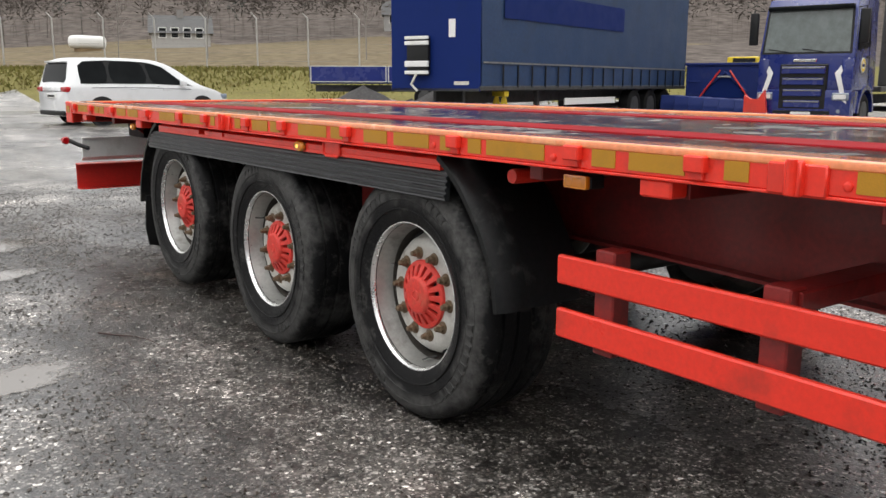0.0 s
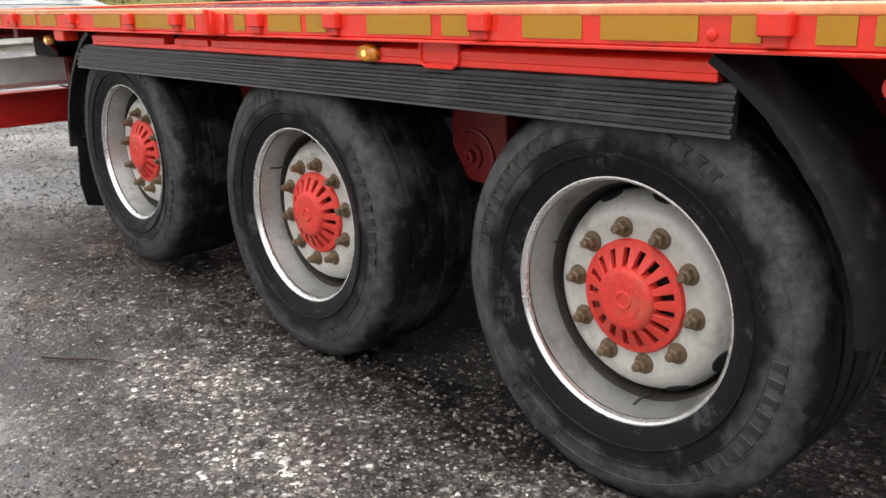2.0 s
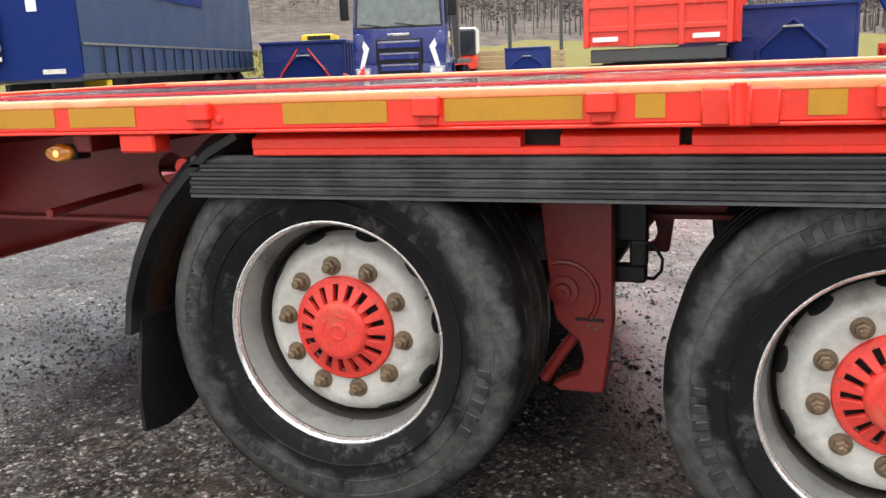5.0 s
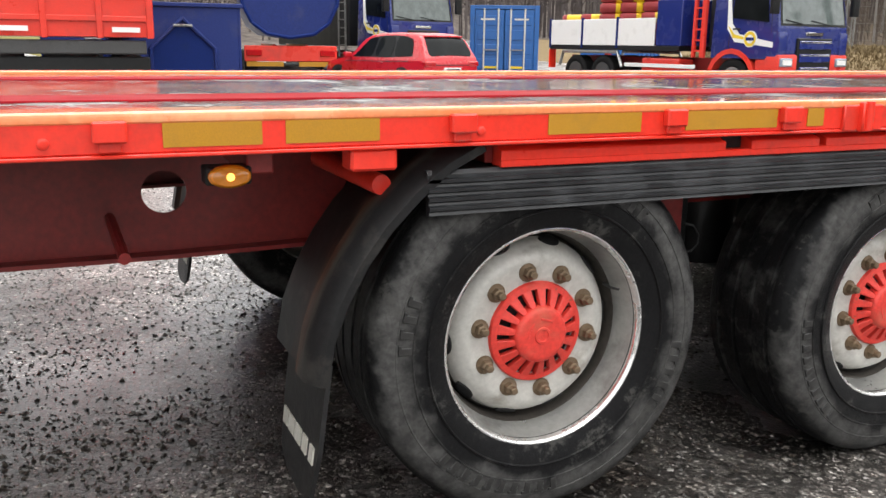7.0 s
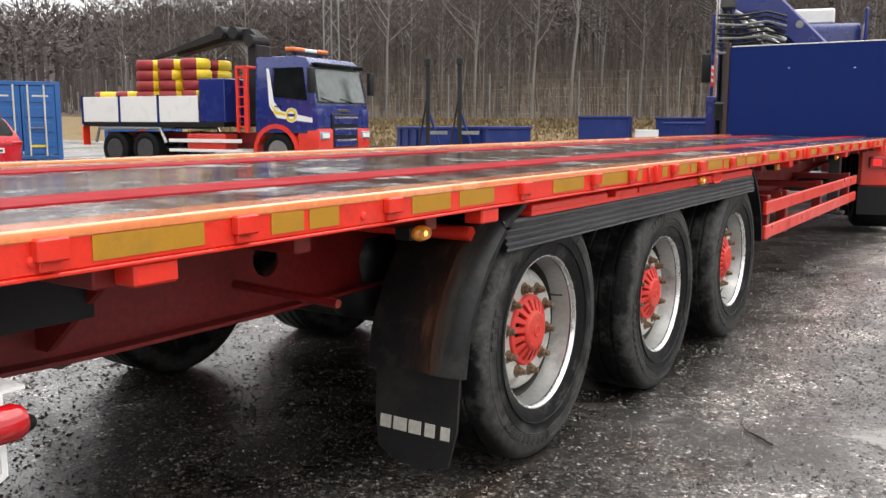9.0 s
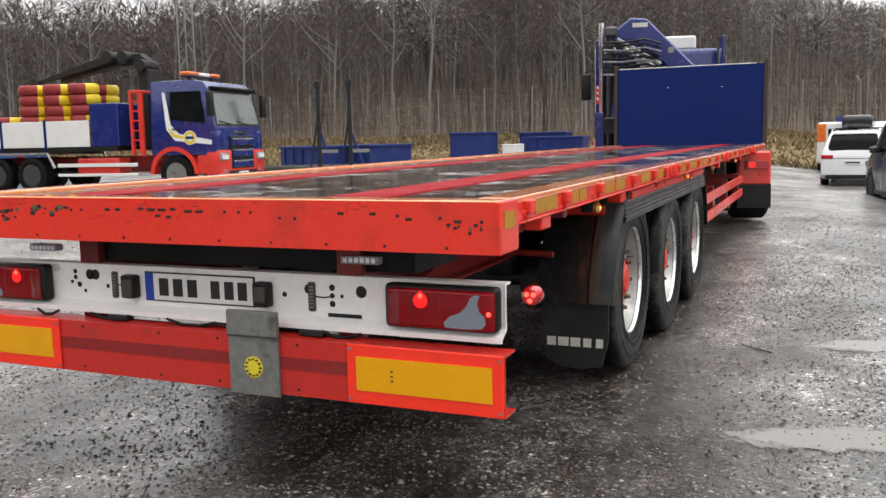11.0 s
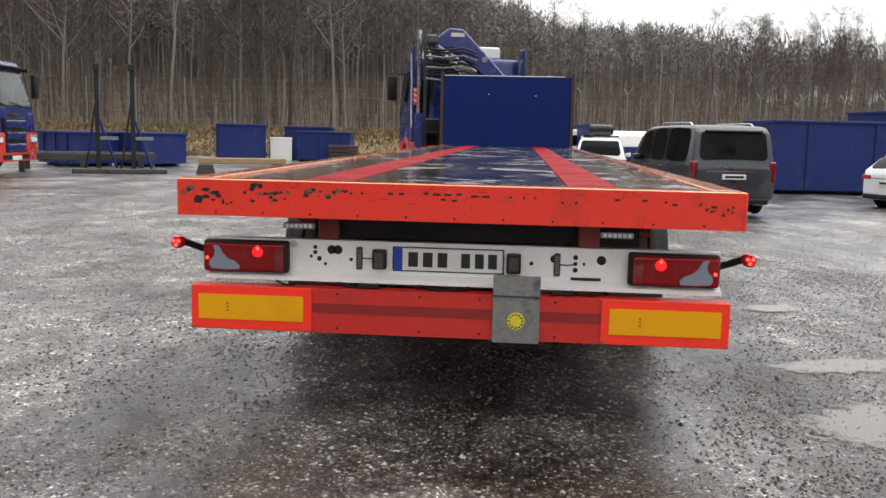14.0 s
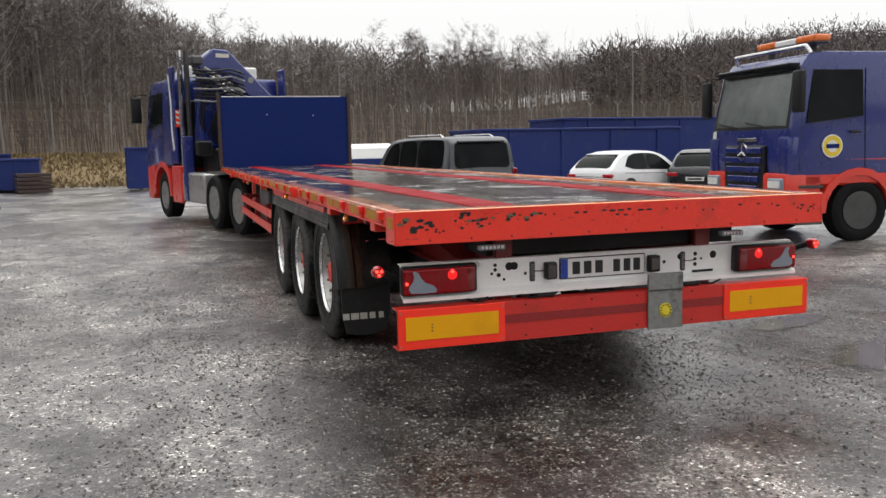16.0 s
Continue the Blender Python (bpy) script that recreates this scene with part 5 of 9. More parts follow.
# reversing lamps under the beam
for x in (-0.735, 0.735):
    body = part("reversing_lamp", box(x - 0.075, x + 0.075, 0.735, 0.775, 0.906, 0.936, 0.010, None, 2), LENS_CLEAR, trailer, "slim clear reversing lamp", 40)
    for k in range(6):
        part("led", box(x - 0.062 + k * 0.022, x - 0.046 + k * 0.022, 0.731, 0.737, 0.913, 0.930, 0.003), WHITE, body)
# black block stands in for the shade in the gap under the deck beam
part("gap_shade_block", box(-0.70, 0.86, 0.92, 1.3, 0.852, 1.0), BLACK, trailer)
for x in (-0.62, 0.62):
    part("rear_bracket", box(x - 0.05, x + 0.05, 0.862, 0.91, 0.56, 1.0, 0.006), RED_FRAME, trailer)
    part("bar_bracket", box(x - 0.05, x + 0.05, 0.846, 1.0, 0.45, 0.56, 0.006), RED_FRAME, trailer)

# underrun bar with its warning boards
bar = prism([(0.738, 0.416), (0.842, 0.416), (0.842, 0.423), (0.745, 0.423), (0.745, 0.619), (0.842, 0.619), (0.842, 0.626), (0.738, 0.626)], "x", -1.256, 1.258)
part("underrun_bar", bar, RED_BAR, trailer, "red hollow underrun bar")
part("bar_stripe", box(-0.67, 0.68, 0.7355, 0.739, 0.512, 0.558), RED_DARK, trailer, "dull dark red stripe")
for x0, x1 in ((-1.254, -0.672), (0.678, 1.256)):
    b = part("warning_board", box(x0, x1, 0.728, 0.737, 0.418, 0.628, 0.003), PLATE_RED, trailer, "fluorescent red and amber warning board")
    part("board_field", box(x0 + 0.038, x1 - 0.038, 0.7245, 0.7295, 0.466, 0.586), PLATE_YELLOW, b, "amber reflective field")
    for k in range(3):
        part("board_mark", box((x0 + x1) / 2 - 0.118, (x0 + x1) / 2 - 0.107, 0.7237, 0.726, 0.506 + k * 0.017, 0.513 + k * 0.017), NUT, b)
    for dx in (0.012, x1 - x0 - 0.012):
        for zz in (0.435, 0.610):
            part("board_screw", lathe([(-0.003, 0.005), (0.002, 0.006)], 8, None, "y"), STEEL, b).location = (x0 + dx, 0.727, zz)
for x in (-0.55, -0.16, 0.12, 0.47):
    for zz in (0.440, 0.604):
        part("bar_hole", lathe([(-0.0012, 0.0005), (-0.0012, 0.006), (0.004, 0.006)], 10, None, "y"), BLACK, trailer).location = (x, 0.738, zz)
gp = part("steel_plate", prism([(0.722, 0.408), (0.722, 0.625), (0.715, 0.632), (0.715, 0.718), (0.722, 0.722), (0.734, 0.722), (0.734, 0.408)], "x", 0.182, 0.398), STEEL, trailer, "bare scuffed grey steel plate")
part("plate_groove", box(0.182, 0.398, 0.7145, 0.72, 0.624, 0.629), STEEL_DARK, gp)
part("sticker", lathe([(-0.0025, 0.0005), (-0.0025, 0.040), (0.001, 0.040)], 28, None, "y"), STICKER, gp, "yellow round sticker").location = (0.290, 0.721, 0.512)
for k in range(12):
    a = 2 * math.pi * k / 12
    part("sticker_mark", box(-0.005, 0.005, -0.0035, 0.0, -0.003, 0.003), INK, gp).matrix_basis = Matrix.Translation((0.290 + 0.031 * math.cos(a), 0.7195, 0.512 + 0.031 * math.sin(a)))

# marker lamps on rubber arms
for s in (1, -1):
    lx, ly = (1.337, -0.075)
    part("lamp_arm", tube([(1.19 * s, 0.92, 0.76), (1.25 * s, 0.90 + ly * 0.4, 0.785), ((lx - 0.025) * s, 0.885 + ly, 0.82)], 0.017, 10), BLACK_PLASTIC, trailer, "black rubber lamp arm", 50)
    lm = part("outline_lamp", lathe([(0.835, 0.0005), (0.838, 0.024), (0.846, 0.031), (0.885, 0.033), (0.90, 0.026)], 22, None, "y"), LENS_RED, trailer, "round red outline marker lamp", 40)
    lm.location = (lx * s, ly, 0.822)
    for k in range(3):
        a = 2 * math.pi * k / 3 + 0.5
        part("lit_led", lathe([(0.8335, 0.0005), (0.8345, 0.008), (0.84, 0.009)], 10, None, "y"), GLOW_RED, lm).location = (0.013 * math.cos(a), 0, 0.013 * math.sin(a))

# headboard
hb = part("headboard", box(-1.228, 1.228, 13.93, 13.985, 1.12, 2.462, 0.004), BLUE, trailer, "dark blue headboard with a pale top edge")
part("headboard_edge", box(-1.20, 1.1, 13.925, 13.99, 2.462, 2.476, 0.003), WHITE, hb)
for s in (1, -1):
    part("headboard_post", box(*sorted((1.228 * s, 1.29 * s)), 13.90, 13.99, 1.05, 2.53, 0.006), BROWN, trailer, "brown headboard post")
for x, zz in ((-0.35, 2.12), (0.55, 2.10)):
    part("dent", box(x - 0.012, x + 0.012, 13.926, 13.932, zz - 0.006, zz + 0.008, 0.002), WHITE, hb)


# ---- vehicles: builders ----
def spot(x, y, turn, z=None):
    """A place on the yard; turn is the heading, in degrees from the y axis."""
    return Matrix.Translation((x, y, ground_z(x, y) if z is None else z)) @ Matrix.Rotation(radians(turn), 4, "Z")


mesh_store = {}


def shared(key, make):
    if key not in mesh_store:
        bm = make()
        bmesh.ops.recalc_face_normals(bm, faces=bm.faces)
        me = bpy.data.meshes.new(key)
        bm.to_mesh(me)
        bm.free()
        mesh_store[key] = me
    return mesh_store[key]


def road_wheel(parent, x, y, r, w, rim_mat, car=True, tyre_mat=None):
    """A tyre with its rim; x names the side."""
    s = 1 if x > 0 else -1
    h = w / 2
    tyre = shared("tyre_%d_%d" % (r * 1000, w * 1000), lambda: lathe([(h * 0.85, r * 0.62), (h, r * 0.72), (h, r * 0.9), (h * 0.8, r), (-h * 0.8, r), (-h, r * 0.9), (-h, r * 0.7), (-h * 0.8, r * 0.6)], 28, closed=True))
    wheel_ob = placed("wheel", tyre, tyre_mat or RUBBER_DARK, parent, "", 40, Matrix.Translation((x, y, r)) @ Matrix.Rotation(0 if s > 0 else math.pi, 4, "Z"))
    if car:
        def make():
            bm = lathe([(h * 0.6, r * 0.66), (h * 0.86, r * 0.66), (h * 0.86, r * 0.6), (h * 0.3, r * 0.56)], 24, closed=True)
            for k in range(5):
                a = 2 * math.pi * k / 5
                g = bmesh.ops.create_cube(bm, size=1.0)
                for v in g["verts"]:
                    rad = r * 0.32 + v.co.z * r * 0.62
                    wd = v.co.y * r * 0.17
                    v.co = (h * 0.66 + v.co.x * 0.03, rad * math.sin(a) + wd * math.cos(a), rad * math.cos(a) - wd * math.sin(a))
            return lathe([(h * 0.5, r * 0.16), (h * 0.8, r * 0.14), (h * 0.82, 0.001)], 12, bm)
    else:
        def make():
            bm = lathe([(h * 0.95, r * 0.62), (h * 0.97, r * 0.58), (h * 0.3, r * 0.52), (h * 0.3, r * 0.30), (h * 0.75, r * 0.26), (h * 0.85, r * 0.10), (h * 0.85, 0.001)], 24)
            for k in range(8):
                a = 2 * math.pi * k / 8
                box(h * 0.3, h * 0.55, r * 0.38 * math.sin(a) - 0.02, r * 0.38 * math.sin(a) + 0.02, r * 0.38 * math.cos(a) - 0.02, r * 0.38 * math.cos(a) + 0.02, 0, bm)
            return bm
    rim_me = shared("rim_%d_%d_%s" % (r * 1000, w * 1000, rim_mat.name), make)
    placed("rim", rim_me, rim_mat, wheel_ob, "", 40)
    placed("wheel_well", shared("well_%d_%d" % (r * 1000, w * 1000), lambda: lathe([(-h * 0.5, 0.001), (-h * 0.45, r * 0.6), (-h * 0.4, 0.001)], 12)), BLACK, wheel_ob)
    return wheel_ob


MPV_SHAPE = [(0.0, 0.54, 0.55, 0.84), (0.012, 0.58, 0.62, 0.93), (0.045, 0.60, 0.93, 0.96), (0.10, 0.60, 0.99, 0.98), (0.30, 0.60, 1.0, 1.0), (0.50, 0.595, 0.985, 1.0), (0.60, 0.585, 0.93, 1.0), (0.82, 0.56, 0.59, 0.98), (0.96, 0.44, 0.46, 0.90), (1.0, 0.36, 0.37, 0.74)]
HATCH_SHAPE = [(0.0, 0.56, 0.57, 0.82), (0.02, 0.62, 0.66, 0.92), (0.15, 0.63, 0.93, 0.96), (0.28, 0.62, 1.0, 0.98), (0.46, 0.61, 0.99, 1.0), (0.58, 0.60, 0.93, 1.0), (0.77, 0.59, 0.62, 0.98), (0.95, 0.47, 0.49, 0.90), (1.0, 0.38, 0.39, 0.72)]
ESTATE_SHAPE = [(0.0, 0.52, 0.53, 0.84), (0.012, 0.60, 0.63, 0.94), (0.09, 0.61, 0.94, 0.97), (0.16, 0.61, 0.99, 0.98), (0.36, 0.60, 1.0, 1.0), (0.50, 0.60, 0.98, 1.0), (0.57, 0.60, 0.93, 1.0), (0.72, 0.59, 0.62, 0.98), (0.95, 0.48, 0.50, 0.90), (1.0, 0.38, 0.39, 0.74)]
VAN_SHAPE = [(0.0, 0.50, 0.51, 0.88), (0.010, 0.55, 0.60, 0.95), (0.035, 0.56, 0.93, 0.97), (0.075, 0.57, 0.99, 0.98), (0.30, 0.57, 1.0, 1.0), (0.60, 0.56, 0.985, 1.0), (0.68, 0.56, 0.94, 1.0), (0.85, 0.53, 0.56, 0.97), (0.97, 0.42, 0.44, 0.90), (1.0, 0.34, 0.35, 0.76)]
CAR_SHAPES = {"mpv": MPV_SHAPE, "hatch": HATCH_SHAPE, "estate": ESTATE_SHAPE, "van": VAN_SHAPE}


def rounded_stations(st, steps=5):
    """Cross-section stations with smooth curves laid through them, never overshooting."""
    n = len(st)
    out = []
    slopes = [[(b[i] - a[i]) / (b[0] - a[0]) for i in range(1, 4)] for a, b in zip(st, st[1:])]

    def tangent(k, i):
        if k == 0 or k == n - 1:
            return slopes[min(k, n - 2)][i]
        p, q = slopes[k - 1][i], slopes[k][i]
        return 0.0 if p * q <= 0 else 2 * p * q / (p + q)
    for k in range(n - 1):
        a, b = st[k], st[k + 1]
        d = b[0] - a[0]
        for j in range(steps):
            u = j / steps
            row = [a[0] + d * u]
            for i in range(1, 4):
                m0, m1 = tangent(k, i - 1) * d, tangent(k + 1, i - 1) * d
                row.append((2 * u ** 3 - 3 * u * u + 1) * a[i] + (u ** 3 - 2 * u * u + u) * m0 + (3 * u * u - 2 * u ** 3) * b[i] + (u ** 3 - u * u) * m1)
            out.append(tuple(row))
    return out + [st[-1]]


def cut_corners(poly, turns=2, share=0.14):
    for _ in range(turns):
        nxt = []
        for a, b in zip(poly, poly[1:] + poly[:1]):
            nxt += [tuple(p + (q - p) * share for p, q in zip(a, b)), tuple(p + (q - p) * (1 - share) for p, q in zip(a, b))]
        poly, share = nxt, 0.25
    return poly


def hull_of(points):
    pts = sorted(set(points))
    sides = []
    for run in (pts, pts[::-1]):
        side = []
        for p in run:
            while len(side) > 1 and (side[-1][0] - side[-2][0]) * (p[1] - side[-2][1]) - (side[-1][1] - side[-2][1]) * (p[0] - side[-2][0]) <= 0:
                side.pop()
            side.append(p)
        sides.append(side[:-1])
    return sides[0] + sides[1]


def spans(poly, steps):
    """Slices through a convex outline: place, lowest and highest point."""
    f0, f1 = min(p[0] for p in poly), max(p[0] for p in poly)
    for k in range(steps + 1):
        f = f0 + (f1 - f0) * (0.002 + 0.996 * k / steps)
        us = [a[1] + (b[1] - a[1]) * (f - a[0]) / (b[0] - a[0]) for a, b in zip(poly, poly[1:] + poly[:1]) if a[0] != b[0] and (a[0] - f) * (b[0] - f) <= 0]
        yield f, min(us), max(us)


def car(name, label, m, paint, shape, L, W, H, windows, rim_mat, r=0.325, light=LENS_RED, rails=False, cladding=False):
    ob = thing(name, label, "car" if shape != "van" else "van", m)
    st = CAR_SHAPES[shape]
    half = W / 2
    fine = rounded_stations(st)
    lean = 0.86 if shape == "van" else 0.76

    def sample(f):
        for a, b in zip(fine, fine[1:]):
            if a[0] <= f <= b[0]:
                u = (f - a[0]) / (b[0] - a[0])
                q = [a[i] + (b[i] - a[i]) * u for i in range(4)]
                return q[1] * H, q[2] * H, q[3] * half
        return st[-1][1] * H, st[-1][2] * H, st[-1][3] * half

    def cabin(zb, zt, wf):
        return wf * 0.965 + (wf * lean - wf * 0.965) * min(1.0, max(0.0, (zt - zb) / (0.4 * H)))

    bm = bmesh.new()
    rings = []
    for f, b, t, wf in fine:
        y, zb, zt, w = (f - 0.5) * L, b * H, t * H, wf * half
        zl = 0.20 + 0.10 * smooth_step(0.06, 0.0, f) + 0.08 * smooth_step(0.94, 1.0, f)
        wc = cabin(zb, zt, w)
        cut = min(0.07, (zt - zb) * 0.3)
        right = [(w * 0.86, zl), (w * 0.96, zl + 0.03), (w * 0.99, zl + 0.10), (w, 0.37 * H), (w * 0.992, zb - 0.10), (w * 0.982, zb - 0.035), (w * 0.965, zb), (wc, zt - cut), (wc * 0.965, zt - cut * 0.42), (wc * 0.89, zt - cut * 0.1), (wc * 0.78, zt + 0.003), (wc * 0.42, zt + 0.014)]
        pts = [(0, zl)] + right + [(0, zt + 0.018)] + [(-x, z) for x, z in reversed(right)]
        rings.append([bm.verts.new((x, y, z)) for x, z in pts])
    n = len(rings[0])
    for a, b in zip(rings, rings[1:]):
        for k in range(n):
            bm.faces.new((a[k], a[(k + 1) % n], b[(k + 1) % n], b[k]))
    bm.faces.new(rings[0])
    bm.faces.new(rings[-1][::-1])
    part("body", bm, paint, ob, "", 40)

    def skin(f, z, s, lift=0.008):
        zb, zt, w = sample(f)
        wc = cabin(zb, zt, w)
        cut = min(0.07, (zt - zb) * 0.3)
        u = min(1.0, max(0.0, (z - zb) / max(0.01, zt - cut - zb)))
        return ((w * 0.965 + (wc - w * 0.965) * u + lift) * s, (f - 0.5) * L, z)

    def glazing(poly, s, lift, steps):
        rows = []
        for f, u0, u1 in spans(poly, steps):
            zb, zt, w = sample(f)
            rows.append([skin(f, zb + 0.02 + (zt - 0.085 - zb) * u, s, lift) for u in (u0, u1)])
        return ribbon(rows, (s, 0, 0), 0.014)
    hull = hull_of([q for poly in windows for q in poly])
    for s in (1, -1):
        part("window_band", glazing(hull, s, 0.004, 40), BLACK_PLASTIC, ob)
        for poly in windows:
            part("side_window", glazing(cut_corners(poly), s, 0.009, 14), GLASS, ob, "dark tinted side window")
        rows = []
        for k in range(25):
            f = 0.14 + 0.60 * k / 24
            zb, zt, w = sample(f)
            rows.append([(s * (w * 0.989 + 0.005), (f - 0.5) * L, zb - 0.085), (s * (w * 0.986 + 0.005), (f - 0.5) * L, zb - 0.07)])
        part("side_crease", ribbon(rows, (s, 0, 0), 0.02), STEEL_DARK, ob)
        for f in (0.33, 0.53, 0.72):
            zb, zt, w = sample(f)
            pts = [(s * (w + 0.002), (f - 0.5) * L - 0.006, 0.27), (s * (w + 0.002), (f - 0.5) * L + 0.006, 0.27), (s * (w * 0.985), (f - 0.5) * L + 0.006, zb - 0.03), (s * (w * 0.985), (f - 0.5) * L - 0.006, zb - 0.03)]
            part("door_seam", sheet(pts, None, 0.03, (s, 0, 0)), BLACK, ob)
        for f in (0.38, 0.58):
            zb, zt, w = sample(f)
            part("door_handle", box(*sorted((s * (w * 0.97), s * (w * 0.97 + 0.035))), (f - 0.5) * L - 0.1, (f - 0.5) * L + 0.1, zb - 0.12, zb - 0.085, 0.01), paint, ob)
        zb, zt, w = sample(0.68)
        part("wing_mirror", box(*sorted((s * (w * 0.98), s * (w + 0.17))), 0.18 * L - 0.07, 0.18 * L + 0.06, zb + 0.0, zb + 0.14, 0.03, None, 2), paint, ob, "", 60)
        for f in (0.19, 0.81):
            y = (f - 0.5) * L
            zb, zt, w = sample(f)
            part("wheel_arch", lathe([(s * (w - 0.05), r + 0.055), (s * (w + 0.006), r + 0.05), (s * (w + 0.006), 0.001)], 28), BLACK_PLASTIC if cladding else BLACK, ob).location = (0, y, r + 0.01)
            road_wheel(ob, s * (w - 0.085), y, r, 0.2, rim_mat)
        zb, zt, w = sample(0.02)
        y = -L / 2
        if shape == "van":
            part("tail_light", box(*sorted((s * w * 0.84, s * (w * 0.995))), y + 0.0, y + 0.15, 0.36 * H, 0.60 * H, 0.03, None, 2), light, ob, "tall red tail light", 60)
        else:
            part("tail_light", box(*sorted((s * w * 0.60, s * (w * 0.995))), y - 0.008, y + 0.20, 0.49 * H, 0.57 * H, 0.03, None, 2), light, ob, "red tail light", 60)
        zb, zt, w = sample(0.95)
        part("headlight", box(*sorted((s * w * 0.52, s * (w * 0.985))), L / 2 - 0.32, L / 2 - 0.03, 0.37 * H, 0.45 * H, 0.03, None, 2), LENS_CLEAR, ob, "clear headlight", 60)
        part("sill", box(*sorted((s * (half - 0.05), s * (half + 0.004))), -0.22 * L, 0.22 * L, 0.19, 0.28, 0.01), BLACK_PLASTIC, ob)
        if rails:
            zt = sample(0.3)[1]
            part("roof_rail", tube([(s * half * 0.70, -0.36 * L, zt - 0.02), (s * half * 0.70, -0.33 * L, zt + 0.045), (s * half * 0.70, 0.02 * L, zt + 0.045), (s * half * 0.70, 0.06 * L, zt - 0.02)], 0.016, 8), CHROME, ob)
    # windscreen and rear window
    top = max(i for i, q in enumerate(st) if q[2] > 0.9)
    for name2, i0, i1, u0, u1 in (("windscreen", top, top + 1, 0.06, 0.93), ("rear_window", 1, 2, 0.03, 0.985)):
        a, b = st[i0], st[i1]
        up = Vector((0, (b[2] - a[2]) * -H, (b[0] - a[0]) * L)).normalized()
        rows = []
        for k in range(13):
            v = k / 12
            f = a[0] + (b[0] - a[0]) * (u0 + (u1 - u0) * v)
            zb, zt, w = sample(f)
            wide = cabin(zb, zt, w) * 0.86 * (1 - 0.13 * abs(2 * v - 1) ** 8)
            rows.append([tuple(Vector((wide * c, (f - 0.5) * L, zt + 0.018 - 0.022 * abs(c) ** 2.2)) + up * 0.008) for c in (-1, -0.7, -0.35, 0, 0.35, 0.7, 1)])
        part(name2, ribbon(rows, up, 0.03), GLASS, ob, "dark glass", 40)
    f = st[2][0]
    zb, zt, w = sample(f)
    part("roof_spoiler", box(-w * 0.66, w * 0.66, (f - 0.5) * L - 0.09, (f - 0.5) * L + 0.12, zt - 0.012, zt + 0.030, 0.012, None, 2), paint, ob, "", 60)
    part("tailgate_seam", box(-half * 0.62, half * 0.62, -L / 2 - 0.004, -L / 2 + 0.01, 0.40 * H + 0.16, 0.40 * H + 0.175), CHROME if shape == "van" else BLACK, ob)
    part("rear_bumper", box(-half * 0.80, half * 0.80, -L / 2 - 0.035, -L / 2 + 0.10, 0.24, 0.36, 0.03, None, 2), BLACK_PLASTIC, ob, "", 60)
    part("front_bumper", box(-half * 0.70, half * 0.70, L / 2 - 0.10, L / 2 + 0.03, 0.22, 0.34, 0.03, None, 2), BLACK_PLASTIC, ob, "", 60)
    part("number_plate", box(-0.26, 0.26, -L / 2 - 0.022, -L / 2 + 0.01, 0.40 * H, 0.40 * H + 0.11, 0.004), WHITE, ob, "white plate with a dark bar")
    part("plate_bar", box(-0.2, 0.2, -L / 2 - 0.026, -L / 2 - 0.02, 0.40 * H + 0.03, 0.40 * H + 0.08), INK, ob)
    return ob


def truck_wheels(ob, xs, ys, r=0.5, w=0.3, mat=None):
    for y in ys:
        for s in (1, -1):
            road_wheel(ob, s * xs, y, r, w, mat or STEEL_DARK, False)
        part("axle", tube([(-xs + 0.1, y, r), (xs - 0.1, y, r)], 0.07, 8), STEEL_DARK, ob)


def beacon_bar(ob, y, z, width=1.5, tall=0.14):
    bar_ob = part("beacon_bar", box(-width / 2, width / 2, y - 0.14, y + 0.14, z, z + 0.05, 0.02), STEEL_DARK, ob, "flat roof beacon bar")
    for s in (1, -1):
        part("beacon", box(*sorted((s * width * 0.18, s * width / 2)), y - 0.15, y + 0.15, z + 0.04, z + tall, 0.03, None, 2), ORANGE, bar_ob, "orange beacon lens", 60)
    part("beacon_sign", box(-width * 0.18, width * 0.18, y - 0.14, y + 0.14, z + 0.04, z + tall - 0.01, 0.02), WHITE, bar_ob, "white sign box")
    for s in (1, -1):
        part("beacon_foot", box(s * width * 0.35 - 0.03, s * width * 0.35 + 0.03, y - 0.05, y + 0.05, z - 0.12, z, 0.0), STEEL_DARK, bar_ob)


